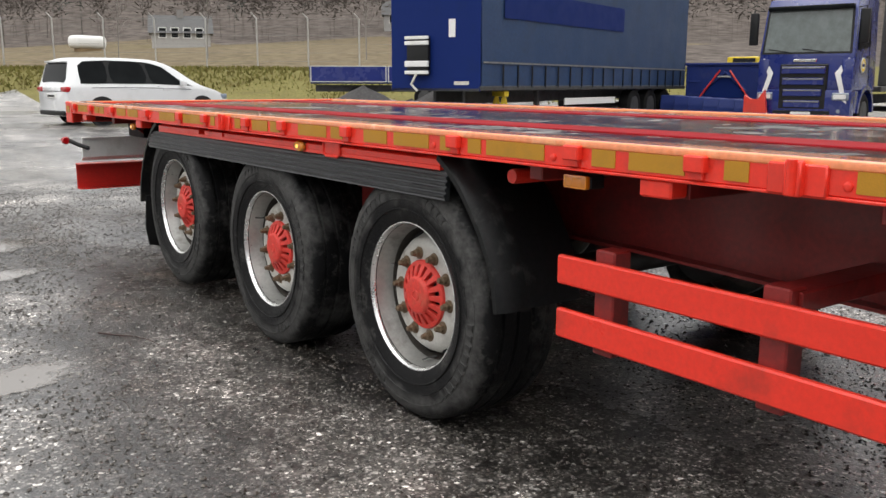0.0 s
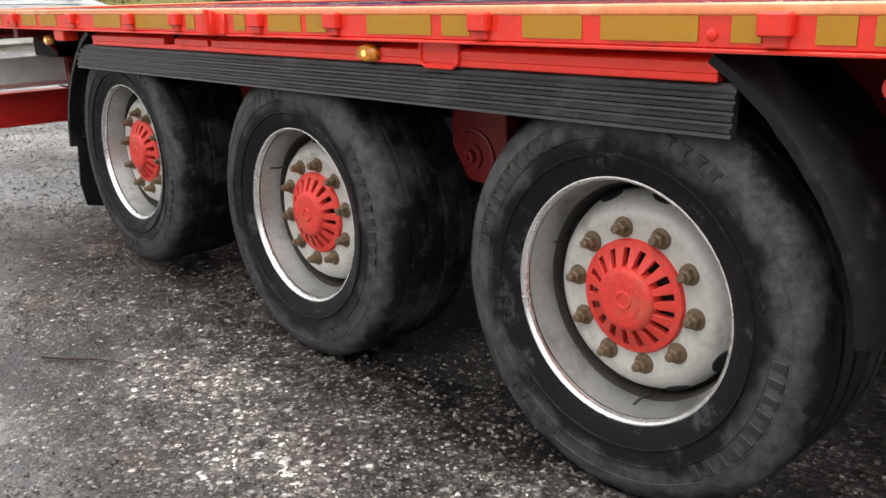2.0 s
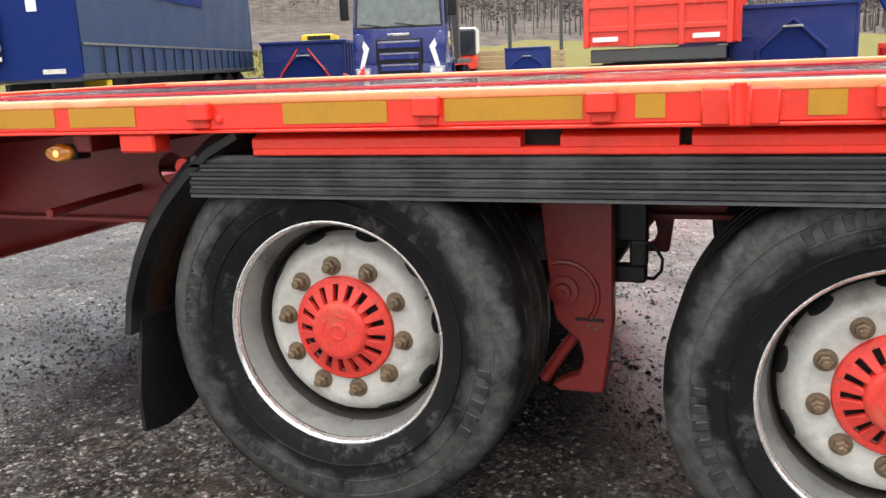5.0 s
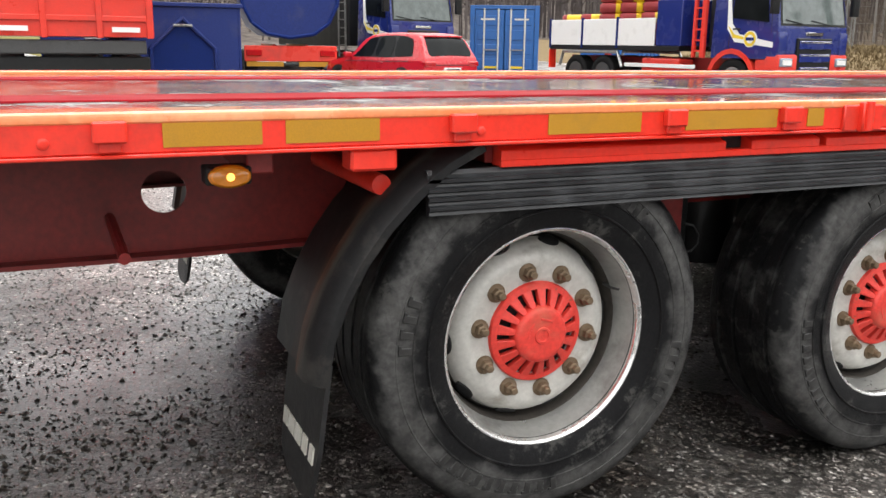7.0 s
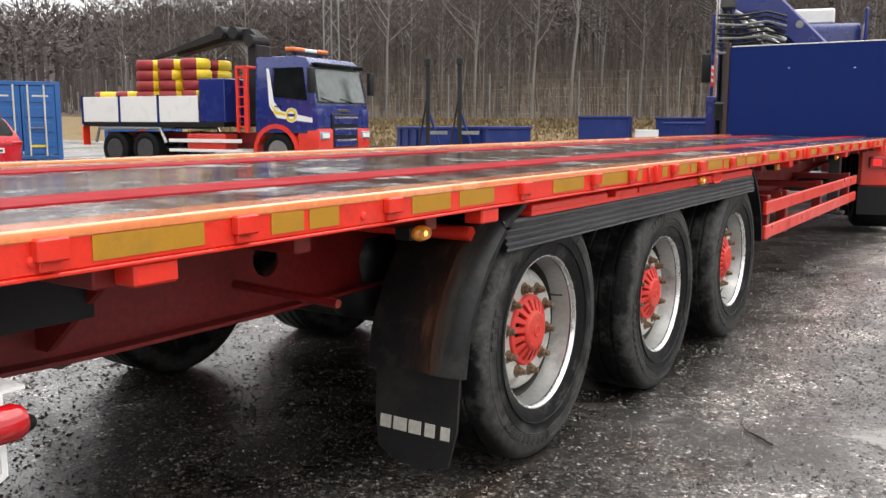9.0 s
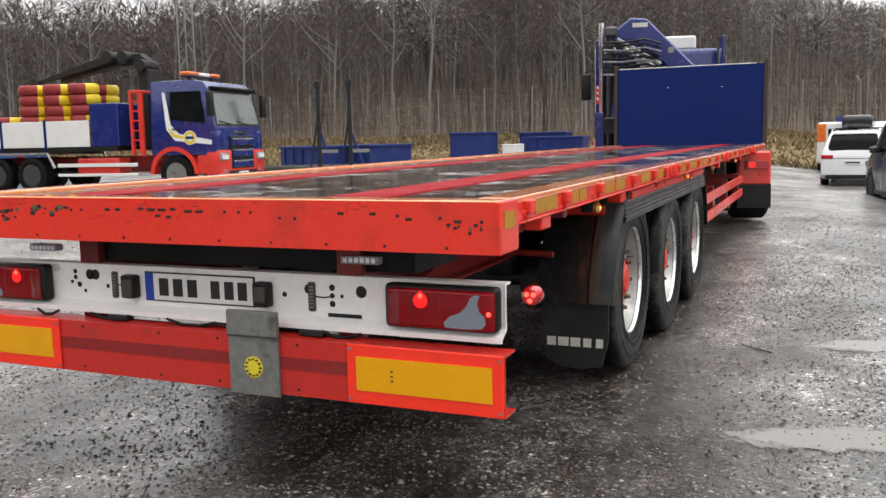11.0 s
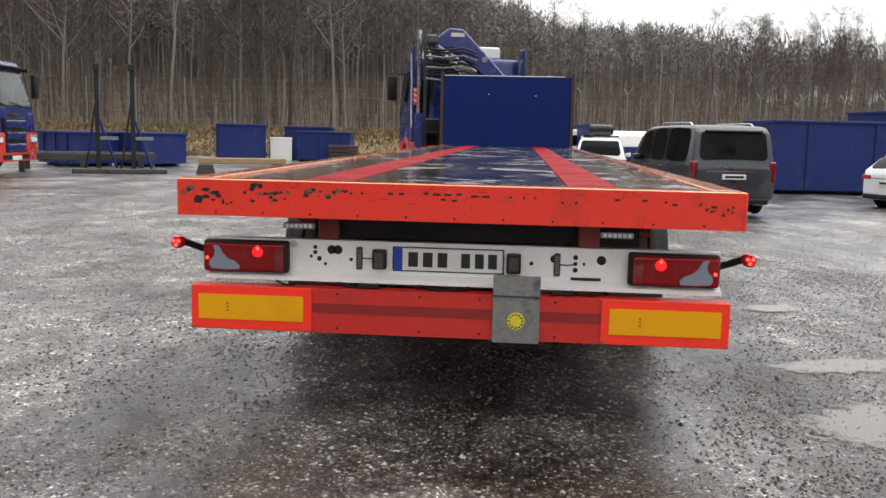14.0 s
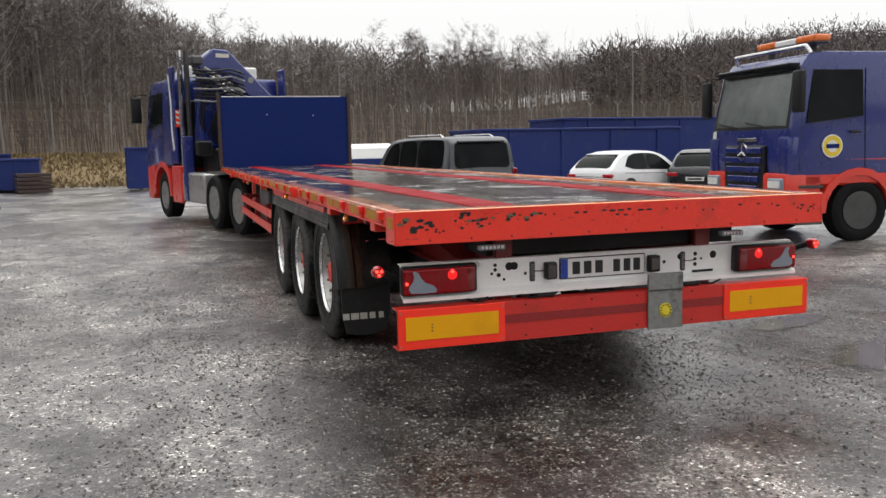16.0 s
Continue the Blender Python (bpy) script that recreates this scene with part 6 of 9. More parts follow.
def truck_cab(ob, y0, y1, top, paint, lower, floor=1.05, base=0.45, slats=3, slat_mat=None, stripe="curve", badge=True, deflector=False, W=2.48, visor=True):
    """A forward-control cab from y0 (back) to y1 (front)."""
    h = W / 2
    zw0, zw1 = floor + (top - floor) * 0.40, floor + (top - floor) * 0.86
    prof = [(y0, floor), (y1 - 0.02, floor), (y1, floor + 0.25), (y1 - 0.03, zw0 - 0.05), (y1 - 0.20, zw1), (y1 - 0.38, top - 0.05), (y1 - 0.7, top), (y0 + 0.05, top), (y0, top - 0.08)]
    bm = prism(prof, "x", -h, h)
    for v in bm.verts:
        if v.co.z > zw0:
            u = (v.co.z - zw0) / (top - zw0)
            v.co.x *= 1 - 0.07 * u
    bmesh.ops.bevel(bm, geom=list(bm.edges), offset=0.05, segments=2, affect="EDGES", profile=0.6)
    cab_ob = part("cab", bm, paint, ob, "", 35)
    fn = Vector((0, zw1 - zw0, 0.17)).normalized()

    def front(x, z, lift=0.012):
        u = (z - (zw0 - 0.05)) / (zw1 - zw0 + 0.05)
        return (x, y1 - 0.03 - 0.17 * max(0, u) + lift, z)
    part("windscreen", sheet([front(-h + 0.13, zw0 + 0.02), front(h - 0.13, zw0 + 0.02), front(h - 0.19, zw1), front(-h + 0.19, zw1)], None, 0.02, fn), WINDSCREEN, cab_ob, "large windscreen, grey reflections put into its colour")
    part("screen_surround", sheet([front(-h + 0.07, zw0 - 0.03, 0.006), front(h - 0.07, zw0 - 0.03, 0.006), front(h - 0.13, zw1 + 0.03, 0.006), front(-h + 0.13, zw1 + 0.03, 0.006)], None, 0.02, fn), BLACK_PLASTIC, cab_ob)
    for x in (-0.45, 0.45):
        part("wiper", tube([front(x, zw0 + 0.02, 0.03), front(x + 0.55, zw0 + 0.10, 0.03)], 0.012, 6), BLACK, cab_ob)
    if visor:
        part("sun_visor", box(-h + 0.14, h - 0.14, y1 - 0.32, y1 - 0.06, zw1 - 0.02, zw1 + 0.10, 0.03, None, 2), GLASS, cab_ob, "dark sun visor", 60)
    for s in (1, -1):
        a = lambda y, z, lift=0.008: (s * (h * (1 - 0.07 * max(0, (z - zw0) / (top - zw0))) + lift), y, z)
        yb = max(y0 + 0.12, y1 - 1.38)
        part("side_window", sheet([a(y1 - 0.32, zw0 + 0.05), a(y1 - 0.46, zw1 - 0.02), a(yb, zw1 - 0.02), a(yb, zw0 + 0.16)], None, 0.02, (s, 0, 0)), GLASS, cab_ob, "dark side window")
        for y in (y1 - 0.20, yb - 0.06):
            part("door_seam", sheet([a(y - 0.007, floor + 0.1, 0.004), a(y + 0.007, floor + 0.1, 0.004), a(y + 0.007 - 0.1 * (y > y1 - 0.5), zw1, 0.004), a(y - 0.007 - 0.1 * (y > y1 - 0.5), zw1, 0.004)], None, 0.02, (s, 0, 0)), BLACK, cab_ob)
        part("door_handle", box(*sorted((s * (h - 0.01), s * (h + 0.03))), yb + 0.05, yb + 0.26, zw0 - 0.12, zw0 - 0.08, 0.01), BLACK, cab_ob)
        mir = part("mirror_arm", tube([(s * (h - 0.04), y1 - 0.16, zw1), (s * (h + 0.20), y1 - 0.02, zw1 + 0.02), (s * (h + 0.20), y1 - 0.02, zw0 + 0.25)], 0.018, 8), BLACK, cab_ob)
        part("mirror", box(*sorted((s * (h + 0.08), s * (h + 0.30))), y1 - 0.09, y1 + 0.03, zw0 + 0.22, zw1 - 0.05, 0.03, None, 2), BLACK_PLASTIC, mir, "black wing mirror", 60)
        if stripe == "curve":
            p1 = [a(y1 - 0.15, zw0 - 0.52), a(y1 - 0.15, zw0 - 0.40), a(yb + 0.25, zw0 - 0.22), a(yb + 0.02, zw0 + 0.02), a(yb - 0.16, zw1 - 0.05), a(yb - 0.24, zw1 - 0.02), a(yb - 0.12, zw0 - 0.10), a(yb + 0.12, zw0 - 0.40)]
            part("white_stripe", sheet(p1, None, 0.012, (s, 0, 0)), WHITE, cab_ob, "white curved stripe")
            p2 = [a(yb - 0.10, zw0 - 0.02, 0.011), a(yb + 0.06, zw0 - 0.30, 0.011), a(yb + 0.5, zw0 - 0.36, 0.011), a(yb + 0.5, zw0 - 0.31, 0.011), a(yb + 0.10, zw0 - 0.22, 0.011)]
            part("yellow_stripe", sheet(p2, None, 0.012, (s, 0, 0)), YELLOW, cab_ob, "yellow stripe")
        if badge:
            disc = part("badge", lathe([(s * (h - 0.01), 0.19), (s * (h + 0.013), 0.19), (s * (h + 0.013), 0.001)], 28), WHITE, cab_ob, "round white door badge with blue and yellow marks")
            disc.location = (0, y1 - 0.80, zw0 - 0.33)
            ring_ob = part("badge_mark", lathe([(s * (h + 0.012), 0.17), (s * (h + 0.016), 0.17), (s * (h + 0.016), 0.10), (s * (h + 0.012), 0.10)], 28, closed=True), YELLOW, disc)
            part("badge_mark", box(*sorted((s * (h + 0.012), s * (h + 0.017))), -0.12, 0.12, -0.035, 0.035), BLUE, disc)
        # wheel arch, step and lower side
        part("step_box", box(*sorted((s * (h - 0.35), s * (h - 0.01))), y1 - 0.62, y1 - 0.25, base, floor, 0.02), lower, cab_ob)
        part("headlight", box(*sorted((s * (h - 0.46), s * (h - 0.04))), y1 - 0.10, y1 + 0.085, base + 0.34, base + 0.54, 0.03, None, 2), LENS_CLEAR, cab_ob, "clear headlight", 60)
        pts = [(y1 - 1.30 + 0.62 * math.cos(q) - 0.02, 0.5 + 0.62 * math.sin(q)) for q in [math.pi * k / 10 for k in range(11)]]
        outer = [(y1 - 1.32 + 0.74 * math.cos(q), 0.5 + 0.74 * math.sin(q)) for q in [math.pi * k / 10 for k in range(11)]]
        part("wheel_arch", prism(pts + outer[::-1], "x", *sorted((s * (h - 0.42), s * (h + 0.02)))), lower, cab_ob)
    part("bumper", box(-h, h, y1 - 0.35, y1 + 0.05, base - 0.12, base + 0.62, 0.05, None, 2), lower, cab_ob, "", 50)
    gz0, gz1 = base + 0.10, zw0 - 0.30
    part("grille", box(-0.62, 0.62, y1 - 0.02, y1 + 0.054, gz0, gz1, 0.02), BLACK_PLASTIC, cab_ob, "dark slatted grille")
    pitch = (gz1 - gz0) / slats
    for k in range(slats):
        z = gz0 + pitch * (k + 0.5)
        part("grille_slat", box(-0.60 + 0.03 * (slats - k), 0.60 - 0.03 * (slats - k), y1 + 0.04, y1 + 0.085, z - pitch * 0.34, z + pitch * 0.30, 0.014), paint, cab_ob)
        if slat_mat not in (None, paint):
            part("slat_trim", box(-0.58 + 0.03 * (slats - k), 0.58 - 0.03 * (slats - k), y1 + 0.080, y1 + 0.095, z + pitch * 0.12, z + pitch * 0.24, 0.004), slat_mat, cab_ob, "bright slat trim")
    for s in (1, -1):
        part("headlight_lens", box(*sorted((s * (h - 0.42), s * (h - 0.10))), y1 + 0.08, y1 + 0.095, base + 0.38, base + 0.50, 0.02), WHITE, cab_ob, "pale headlight lens")
        part("corner_panel", box(*sorted((s * (h - 0.30), s * (h - 0.005))), y1 - 0.20, y1 + 0.02, base + 0.58, zw0 - 0.16, 0.05, None, 2), paint, cab_ob, "", 50)
        part("fog_lamp", lathe([(y1 + 0.045, 0.055), (y1 + 0.058, 0.05), (y1 + 0.06, 0.0005)], 16, None, "y"), LENS_CLEAR, cab_ob, "round fog lamp").location = (s * (h - 0.28), 0, base + 0.06)
    part("bumper_grille", box(-0.75, 0.75, y1 + 0.03, y1 + 0.06, base - 0.06, base + 0.06, 0.01), BLACK_PLASTIC, cab_ob)
    part("name_bar", box(-0.30, 0.30, y1 - 0.012, y1 + 0.012, zw0 - 0.24, zw0 - 0.17, 0.006), CHROME, cab_ob, "pale bar in place of the maker's name")
    part("number_plate", box(-0.26, 0.26, y1 + 0.055, y1 + 0.07, base - 0.08, base + 0.03, 0.003), WHITE, cab_ob)
    if deflector:
        part("roof_deflector", prism([(y0 + 0.1, top), (y1 - 0.75, top), (y0 + 0.3, top + 0.26), (y0 + 0.1, top + 0.26)], "x", -0.9, 0.75, None, 0.03), WHITE, cab_ob, "pale roof deflector")
    return cab_ob


def chassis(ob, y0, y1, mat, z=0.82):
    for s in (1, -1):
        part("frame_rail", box(s * 0.42 - 0.04, s * 0.42 + 0.04, y0, y1, z - 0.14, z + 0.14, 0.01), mat, ob)
    for k in range(4):
        y = y0 + (y1 - y0) * (k + 0.5) / 4
        part("frame_cross", box(-0.40, 0.40, y - 0.05, y + 0.05, z - 0.1, z + 0.08), mat, ob)


def open_bin(name, label, m, L, W, H, mat, ribs=6, base=0.12, group="", wall=0.06, hook=True):
    """An open steel roll-off bin with ribbed sides; its hooked end faces +y."""
    ob = thing(name, label, "skip", m, group)
    part("bin_floor", box(-W / 2 + wall, W / 2 - wall, -L / 2 + wall, L / 2 - wall, base, base + 0.06), mat, ob)
    for s in (1, -1):
        a, b = sorted((s * W / 2, s * (W / 2 - wall)))
        part("side_wall", box(a, b, -L / 2, L / 2, base, H, 0.01), mat, ob)
        a, b = sorted((s * (W / 2 - wall), s * (W / 2 + 0.05)))
        part("top_rim", box(a, b, -L / 2 - 0.04, L / 2 + 0.04, H, H + 0.09, 0.015), mat, ob)
        for k in range(ribs):
            y = -L / 2 + L * (k + 0.5) / ribs
            a, b = sorted((s * W / 2, s * (W / 2 + 0.045)))
            part("rib", box(a, b, y - 0.05, y + 0.05, base + 0.02, H, 0.008), mat, ob)
        y = s * L / 2
        part("end_wall", box(-W / 2 + wall, W / 2 - wall, *sorted((y, y - s * wall)), base, H, 0.01), mat, ob)
        part("runner", box(s * 0.5 - 0.06, s * 0.5 + 0.06, -L / 2, L / 2, 0.0, base), STEEL_DARK, ob)
        part("end_rim", box(-W / 2, W / 2, *sorted((y - s * 0.02, y + s * 0.05)), H, H + 0.088, 0.012), mat, ob)
    if hook:
        y = L / 2
        poly = [(-0.62, base + 0.1), (0.62, base + 0.1), (0.62, H * 0.55), (0.12, H * 0.82), (-0.12, H * 0.82), (-0.62, H * 0.55)]
        part("hook_recess", prism(poly, "y", y - 0.01, y + 0.012), BLUE, ob, "recessed hook bay")
        for s in (1, -1):
            part("hook_brace", tube([(s * 0.68, y + 0.03, base + 0.1), (s * 0.68, y + 0.03, H * 0.55), (0, y + 0.03, H * 0.88)], 0.045, 6), mat, ob)
        part("hook_bar", tube([(-0.2, y + 0.10, H * 0.80), (0.2, y + 0.10, H * 0.80)], 0.03, 8), STEEL, ob)
        for k in range(3):
            z = base + 0.3 + (H - 0.5) * k / 3
            part("ladder_rung", tube([(W / 2 - 0.45, y + 0.04, z), (W / 2 - 0.12, y + 0.04, z)], 0.018, 6), mat, ob)
    return ob


def shipping_container(name, label, m, L, mat, H=2.6, W=2.44):
    """A corrugated box with its doors at -y."""
    ob = thing(name, label, "container", m)
    for s in (1, -1):
        n = int(L / 0.28)
        pts = []
        for k in range(n + 1):
            y = -L / 2 + L * k / n
            pts += [(y, 0.0 if k % 2 else 0.035)]
        bm = bmesh.new()
        lo, hi = [], []
        for k in range(n):
            y = -L / 2 + L * k / n
            for dy, d in ((0.02, -0.05), (0.07, 0.035), (0.17, 0.035), (0.22, -0.05)):
                x = s * (W / 2 - 0.04 + d)
                lo.append(bm.verts.new((x, y + dy * L / n / 0.28, 0.2)))
                hi.append(bm.verts.new((x, y + dy * L / n / 0.28, H - 0.1)))
        for k in range(len(lo) - 1):
            bm.faces.new((lo[k], lo[k + 1], hi[k + 1], hi[k]))
        part("corrugated_side", bm, mat, ob)
        for z0, z1 in ((0.06, 0.22), (H - 0.12, H)):
            part("side_beam", box(*sorted((s * (W / 2 - 0.10), s * W / 2)), -L / 2, L / 2, z0, z1, 0.01), mat, ob)
        for y in (-L / 2 + 0.08, L / 2 - 0.08):
            part("corner_post", box(*sorted((s * (W / 2 - 0.16), s * W / 2 + s * 0.004)), y - 0.085, y + 0.085, 0.0, H + 0.01, 0.01), mat, ob)
        door = part("door", box(*sorted((s * 0.015, s * (W / 2 - 0.17))), -L / 2 + 0.02, -L / 2 + 0.07, 0.18, H - 0.14, 0.008), mat, ob, "corrugated steel door")
        for k in range(4):
            z = 0.42 + 0.50 * k
            part("door_panel", box(*sorted((s * 0.10, s * (W / 2 - 0.26))), -L / 2 - 0.004, -L / 2 + 0.022, z, z + 0.34, 0.012), mat, door)
        for x in (0.22, 0.72):
            part("lock_rod", tube([(s * x, -L / 2 - 0.02, 0.12), (s * x, -L / 2 - 0.02, H - 0.1)], 0.03, 8), LETTER, door, "galvanised lock rod")
        part("lock_handle", box(*sorted((s * 0.22, s * 0.72)), -L / 2 - 0.05, -L / 2 - 0.02, 1.05, 1.09), STEEL, door)
        part("yellow_label", box(*sorted((s * 0.25, s * 0.68)), -L / 2 - 0.012, -L / 2 - 0.006, 0.42, 0.50), YELLOW, door)
        part("white_mark", box(*sorted((s * 0.35, s * 0.85)), -L / 2 - 0.012, -L / 2 - 0.006, 2.10, 2.16), LETTER, door)
    part("roof", box(-W / 2 + 0.1, W / 2 - 0.1, -L / 2, L / 2, H - 0.05, H - 0.01), mat, ob)
    part("end_wall", box(-W / 2 + 0.16, W / 2 - 0.16, L / 2 - 0.08, L / 2 - 0.02, 0.1, H - 0.05), mat, ob)
    for z in (0.02, H - 0.12):
        part("door_header", box(-W / 2 + 0.16, W / 2 - 0.16, -L / 2, -L / 2 + 0.12, z, z + 0.13, 0.01), mat, ob)
    return ob


# ---- the tractor that draws the trailer, turned a little to the left ----
tractor = thing("tractor_unit", "blue and red tractor unit with folded loader crane", "truck", spot(-0.05, 12.75, 14, 0.0))
chassis(tractor, -1.1, 5.0, RED_FRAME, 0.85)
truck_wheels(tractor, 1.04, (-0.62, 0.72), 0.5, 0.52, STEEL)
truck_wheels(tractor, 1.05, (4.55,), 0.5, 0.32, STEEL)
truck_cab(tractor, 3.65, 5.85, 3.0, BLUE_TRUCK, RED_TRUCK, 1.15, 0.5, 4, None, "none", False, True)
for s in (1, -1):
    x0, x1 = sorted((s * 0.78, s * 1.25))
    part("mudguard", box(x0, x1, -1.35, -1.22, 0.55, 1.05, 0.03), RED_TRUCK, tractor, "red rear mudguard")
    part("mudguard_top", box(x0, x1, -1.30, 1.35, 1.02, 1.06, 0.02), BLACK_PLASTIC, tractor)
    tl = part("tail_light", box(*sorted((s * 0.88, s * 1.22)), -1.40, -1.345, 0.78, 0.92, 0.02, None, 2), LENS_RED, tractor, "lit red tail light")
    part("tail_glow", box(*sorted((s * 0.92, s * 1.02)), -1.405, -1.39, 0.81, 0.89, 0.01), GLOW_RED_SOFT, tl)
    part("mud_flap", box(x0, x1, -1.36, -1.345, 0.22, 0.56), BLACK_PLASTIC, tractor)
    part("fuel_tank", box(*sorted((s * 0.62, s * 1.22)), 1.55, 3.05, 0.42, 1.02, 0.06, None, 3), ALU, tractor, "polished aluminium fuel tank", 50)
    part("side_skirt", box(*sorted((s * 1.16, s * 1.24)), 3.05, 3.75, 0.38, 1.15, 0.02), RED_TRUCK, tractor, "red side skirt")
    part("side_panel", box(*sorted((s * 1.18, s * 1.235)), 3.30, 3.66, 1.2, 3.2, 0.02), BLUE_TRUCK, tractor, "blue cab side deflector")
    pts = [(3.42, 1.5), (3.52, 1.9), (3.48, 2.4), (3.60, 3.0), (3.68, 3.05), (3.58, 2.4), (3.62, 1.9), (3.52, 1.45)]
    part("white_swoosh", sheet([(s * 1.242, y, z) for y, z in pts], None, 0.01, (s, 0, 0)), WHITE, tractor, "white swoosh")
    part("rear_warning_mark", box(*sorted((s * 1.12, s * 1.22)), 3.27, 3.29, 1.95, 2.3), PLATE_RED, tractor, "red and white striped board")
    for k in range(3):
        part("warning_stripe", sheet([(s * 1.122, 3.266, 1.98 + k * 0.11), (s * 1.218, 3.266, 2.03 + k * 0.11), (s * 1.218, 3.266, 2.08 + k * 0.11), (s * 1.122, 3.266, 2.03 + k * 0.11)], None, 0.004, (0, -1, 0)), WHITE, tractor)
part("fifth_wheel", box(-0.45, 0.45, -0.5, 0.5, 0.98, 1.06, 0.02), STEEL_DARK, tractor)
# loader crane folded behind the cab
crane = part("crane_base", box(-0.75, 0.75, 2.25, 3.15, 0.95, 1.5, 0.05), BLACK_PLASTIC, tractor, "black crane base")
part("crane_column", prism([(-0.95, 1.5), (-0.35, 1.5), (-0.42, 3.15), (-0.85, 3.15)], "y", 2.5, 3.0, None, 0.04), BLUE_TRUCK, tractor, "blue crane column")
part("main_boom", prism([(-0.95, 3.22), (-0.60, 3.50), (-0.30, 3.48), (0.62, 2.55), (0.66, 2.25), (0.45, 2.25), (-0.35, 2.95), (-0.9, 3.0)], "y", 2.50, 2.92, None, 0.03), BLUE_TRUCK, tractor, "blue folded crane boom with pale marks")
part("outer_boom", prism([(-0.60, 3.18), (-0.40, 3.32), (0.55, 2.30), (0.45, 2.05)], "y", 2.94, 3.20, None, 0.02), BLUE_TRUCK, tractor, "blue folded outer boom")
part("boom_mark", box(-0.56, -0.28, 2.490, 2.499, 3.32, 3.40), LETTER, tractor, "pale bar in place of a maker's name")
part("boom_disc", lathe([(2.488, 0.001), (2.488, 0.06), (2.50, 0.06)], 20, None, "y"), STEEL, tractor).location = (0.15, 0, 2.88)
for k in range(4):
    z = 2.95 - 0.17 * k
    part("crane_cylinder", tube([(-0.85 + 0.1 * k, 2.40, 3.10 - 0.12 * k), (-0.05 + 0.12 * k, 2.42, 2.62 - 0.2 * k)], 0.045 - 0.004 * k, 10), CHROME if k % 2 else STEEL, tractor, "shiny hydraulic cylinder")
rng = random.Random(8)
for k in range(16):
    x, z = -1.05 + 0.05 * k, 3.20 - 0.06 * k
    bow = rng.uniform(0.1, 0.35)
    part("hydraulic_hose", tube([(x, 2.42 + rng.uniform(0, 0.2), z), (x + bow * 0.5, 2.36, z - 0.25), (x + bow, 2.34, z - 0.55), (x + bow * 0.6, 2.42, z - 0.9), (x + 0.1, 2.5, z - 1.25)], 0.016, 6), BLACK_PLASTIC, tractor)
for k in range(9):
    z = 2.45 + 0.075 * k
    part("hose_run", tube([(-1.10, 2.30 + 0.02 * (k % 3), z), (-0.75, 2.24, z - 0.03 + 0.02 * (k % 2)), (-0.35, 2.24, z + 0.02), (-0.05, 2.30, z - 0.06)], 0.02, 6), BLACK_PLASTIC if k % 3 else STEEL, tractor, "black hydraulic hose")
for k in range(5):
    part("valve_lever", tube([(-1.22, 2.3, 3.0 + 0.05 * k), (-1.35 - 0.03 * k, 2.25, 3.06 + 0.07 * k)], 0.01, 5), BLACK_PLASTIC, tractor)
part("boom_head", box(-1.08, -0.84, 2.42, 2.70, 3.15, 3.35, 0.04), STEEL_DARK, tractor, "grimy boom head")
for x in (-1.12, -0.98):
    part("stack_pipe", tube([(x, 3.15, 1.1), (x, 3.15, 3.5)], 0.055, 12), CHROME if x < -1 else STEEL_DARK, tractor, "upright exhaust stack")
part("stabiliser_leg", box(-1.25, -1.08, 2.6, 2.8, 0.45, 1.75, 0.01), BLUE_TRUCK, tractor)
part("stabiliser_leg", box(1.08, 1.25, 2.6, 2.8, 0.45, 1.75, 0.01), BLUE_TRUCK, tractor)
part("valve_block", box(-1.1, -0.80, 2.2, 2.45, 1.35, 1.65, 0.03), BLACK_PLASTIC, tractor, "black valve block")
part("cab_rear_wall", box(-1.15, 1.15, 3.22, 3.30, 1.1, 2.5, 0.02), BLACK_PLASTIC, tractor)

# ---- cars ----
MPV_WIN = [[(0.08, 0.0), (0.08, 0.80), (0.115, 0.97), (0.235, 1.0), (0.235, 0.0)], [(0.25, 0.0), (0.25, 1.0), (0.45, 0.98), (0.475, 0.0)], [(0.49, 0.0), (0.465, 0.98), (0.58, 0.86), (0.665, 0.35), (0.70, 0.0)], [(0.715, 0.0), (0.68, 0.30), (0.76, 0.0)]]
HATCH_WIN = [[(0.15, 0.25), (0.20, 0.85), (0.28, 0.98), (0.38, 1.0), (0.38, 0.0), (0.22, 0.03)], [(0.395, 0.0), (0.395, 1.0), (0.50, 0.97), (0.57, 0.86), (0.67, 0.30), (0.70, 0.0)]]
EST_WIN = [[(0.11, 0.05), (0.13, 0.85), (0.20, 0.98), (0.27, 1.0), (0.27, 0.0)], [(0.285, 0.0), (0.285, 1.0), (0.43, 0.98), (0.45, 0.0)], [(0.465, 0.0), (0.445, 0.98), (0.53, 0.93), (0.63, 0.35), (0.66, 0.0)]]
VAN_WIN = [[(0.075, 0.0), (0.075, 0.92), (0.10, 1.0), (0.33, 1.0), (0.33, 0.0)], [(0.345, 0.0), (0.345, 1.0), (0.53, 0.99), (0.53, 0.0)], [(0.545, 0.0), (0.545, 0.98), (0.66, 0.90), (0.75, 0.35), (0.78, 0.0)]]
car("people_carrier", "white people carrier with dark rear windows parked on wet gravel", spot(-4.4, -15.6, 100), WHITE_CAR, "mpv", 4.55, 1.83, 1.66, MPV_WIN, SILVER_CAR, 0.325)
car("silver_car", "silver estate car parked beside a blue skip", spot(-35.0, -16.4, 280), SILVER_CAR, "estate", 4.5, 1.8, 1.5, EST_WIN, ALU)
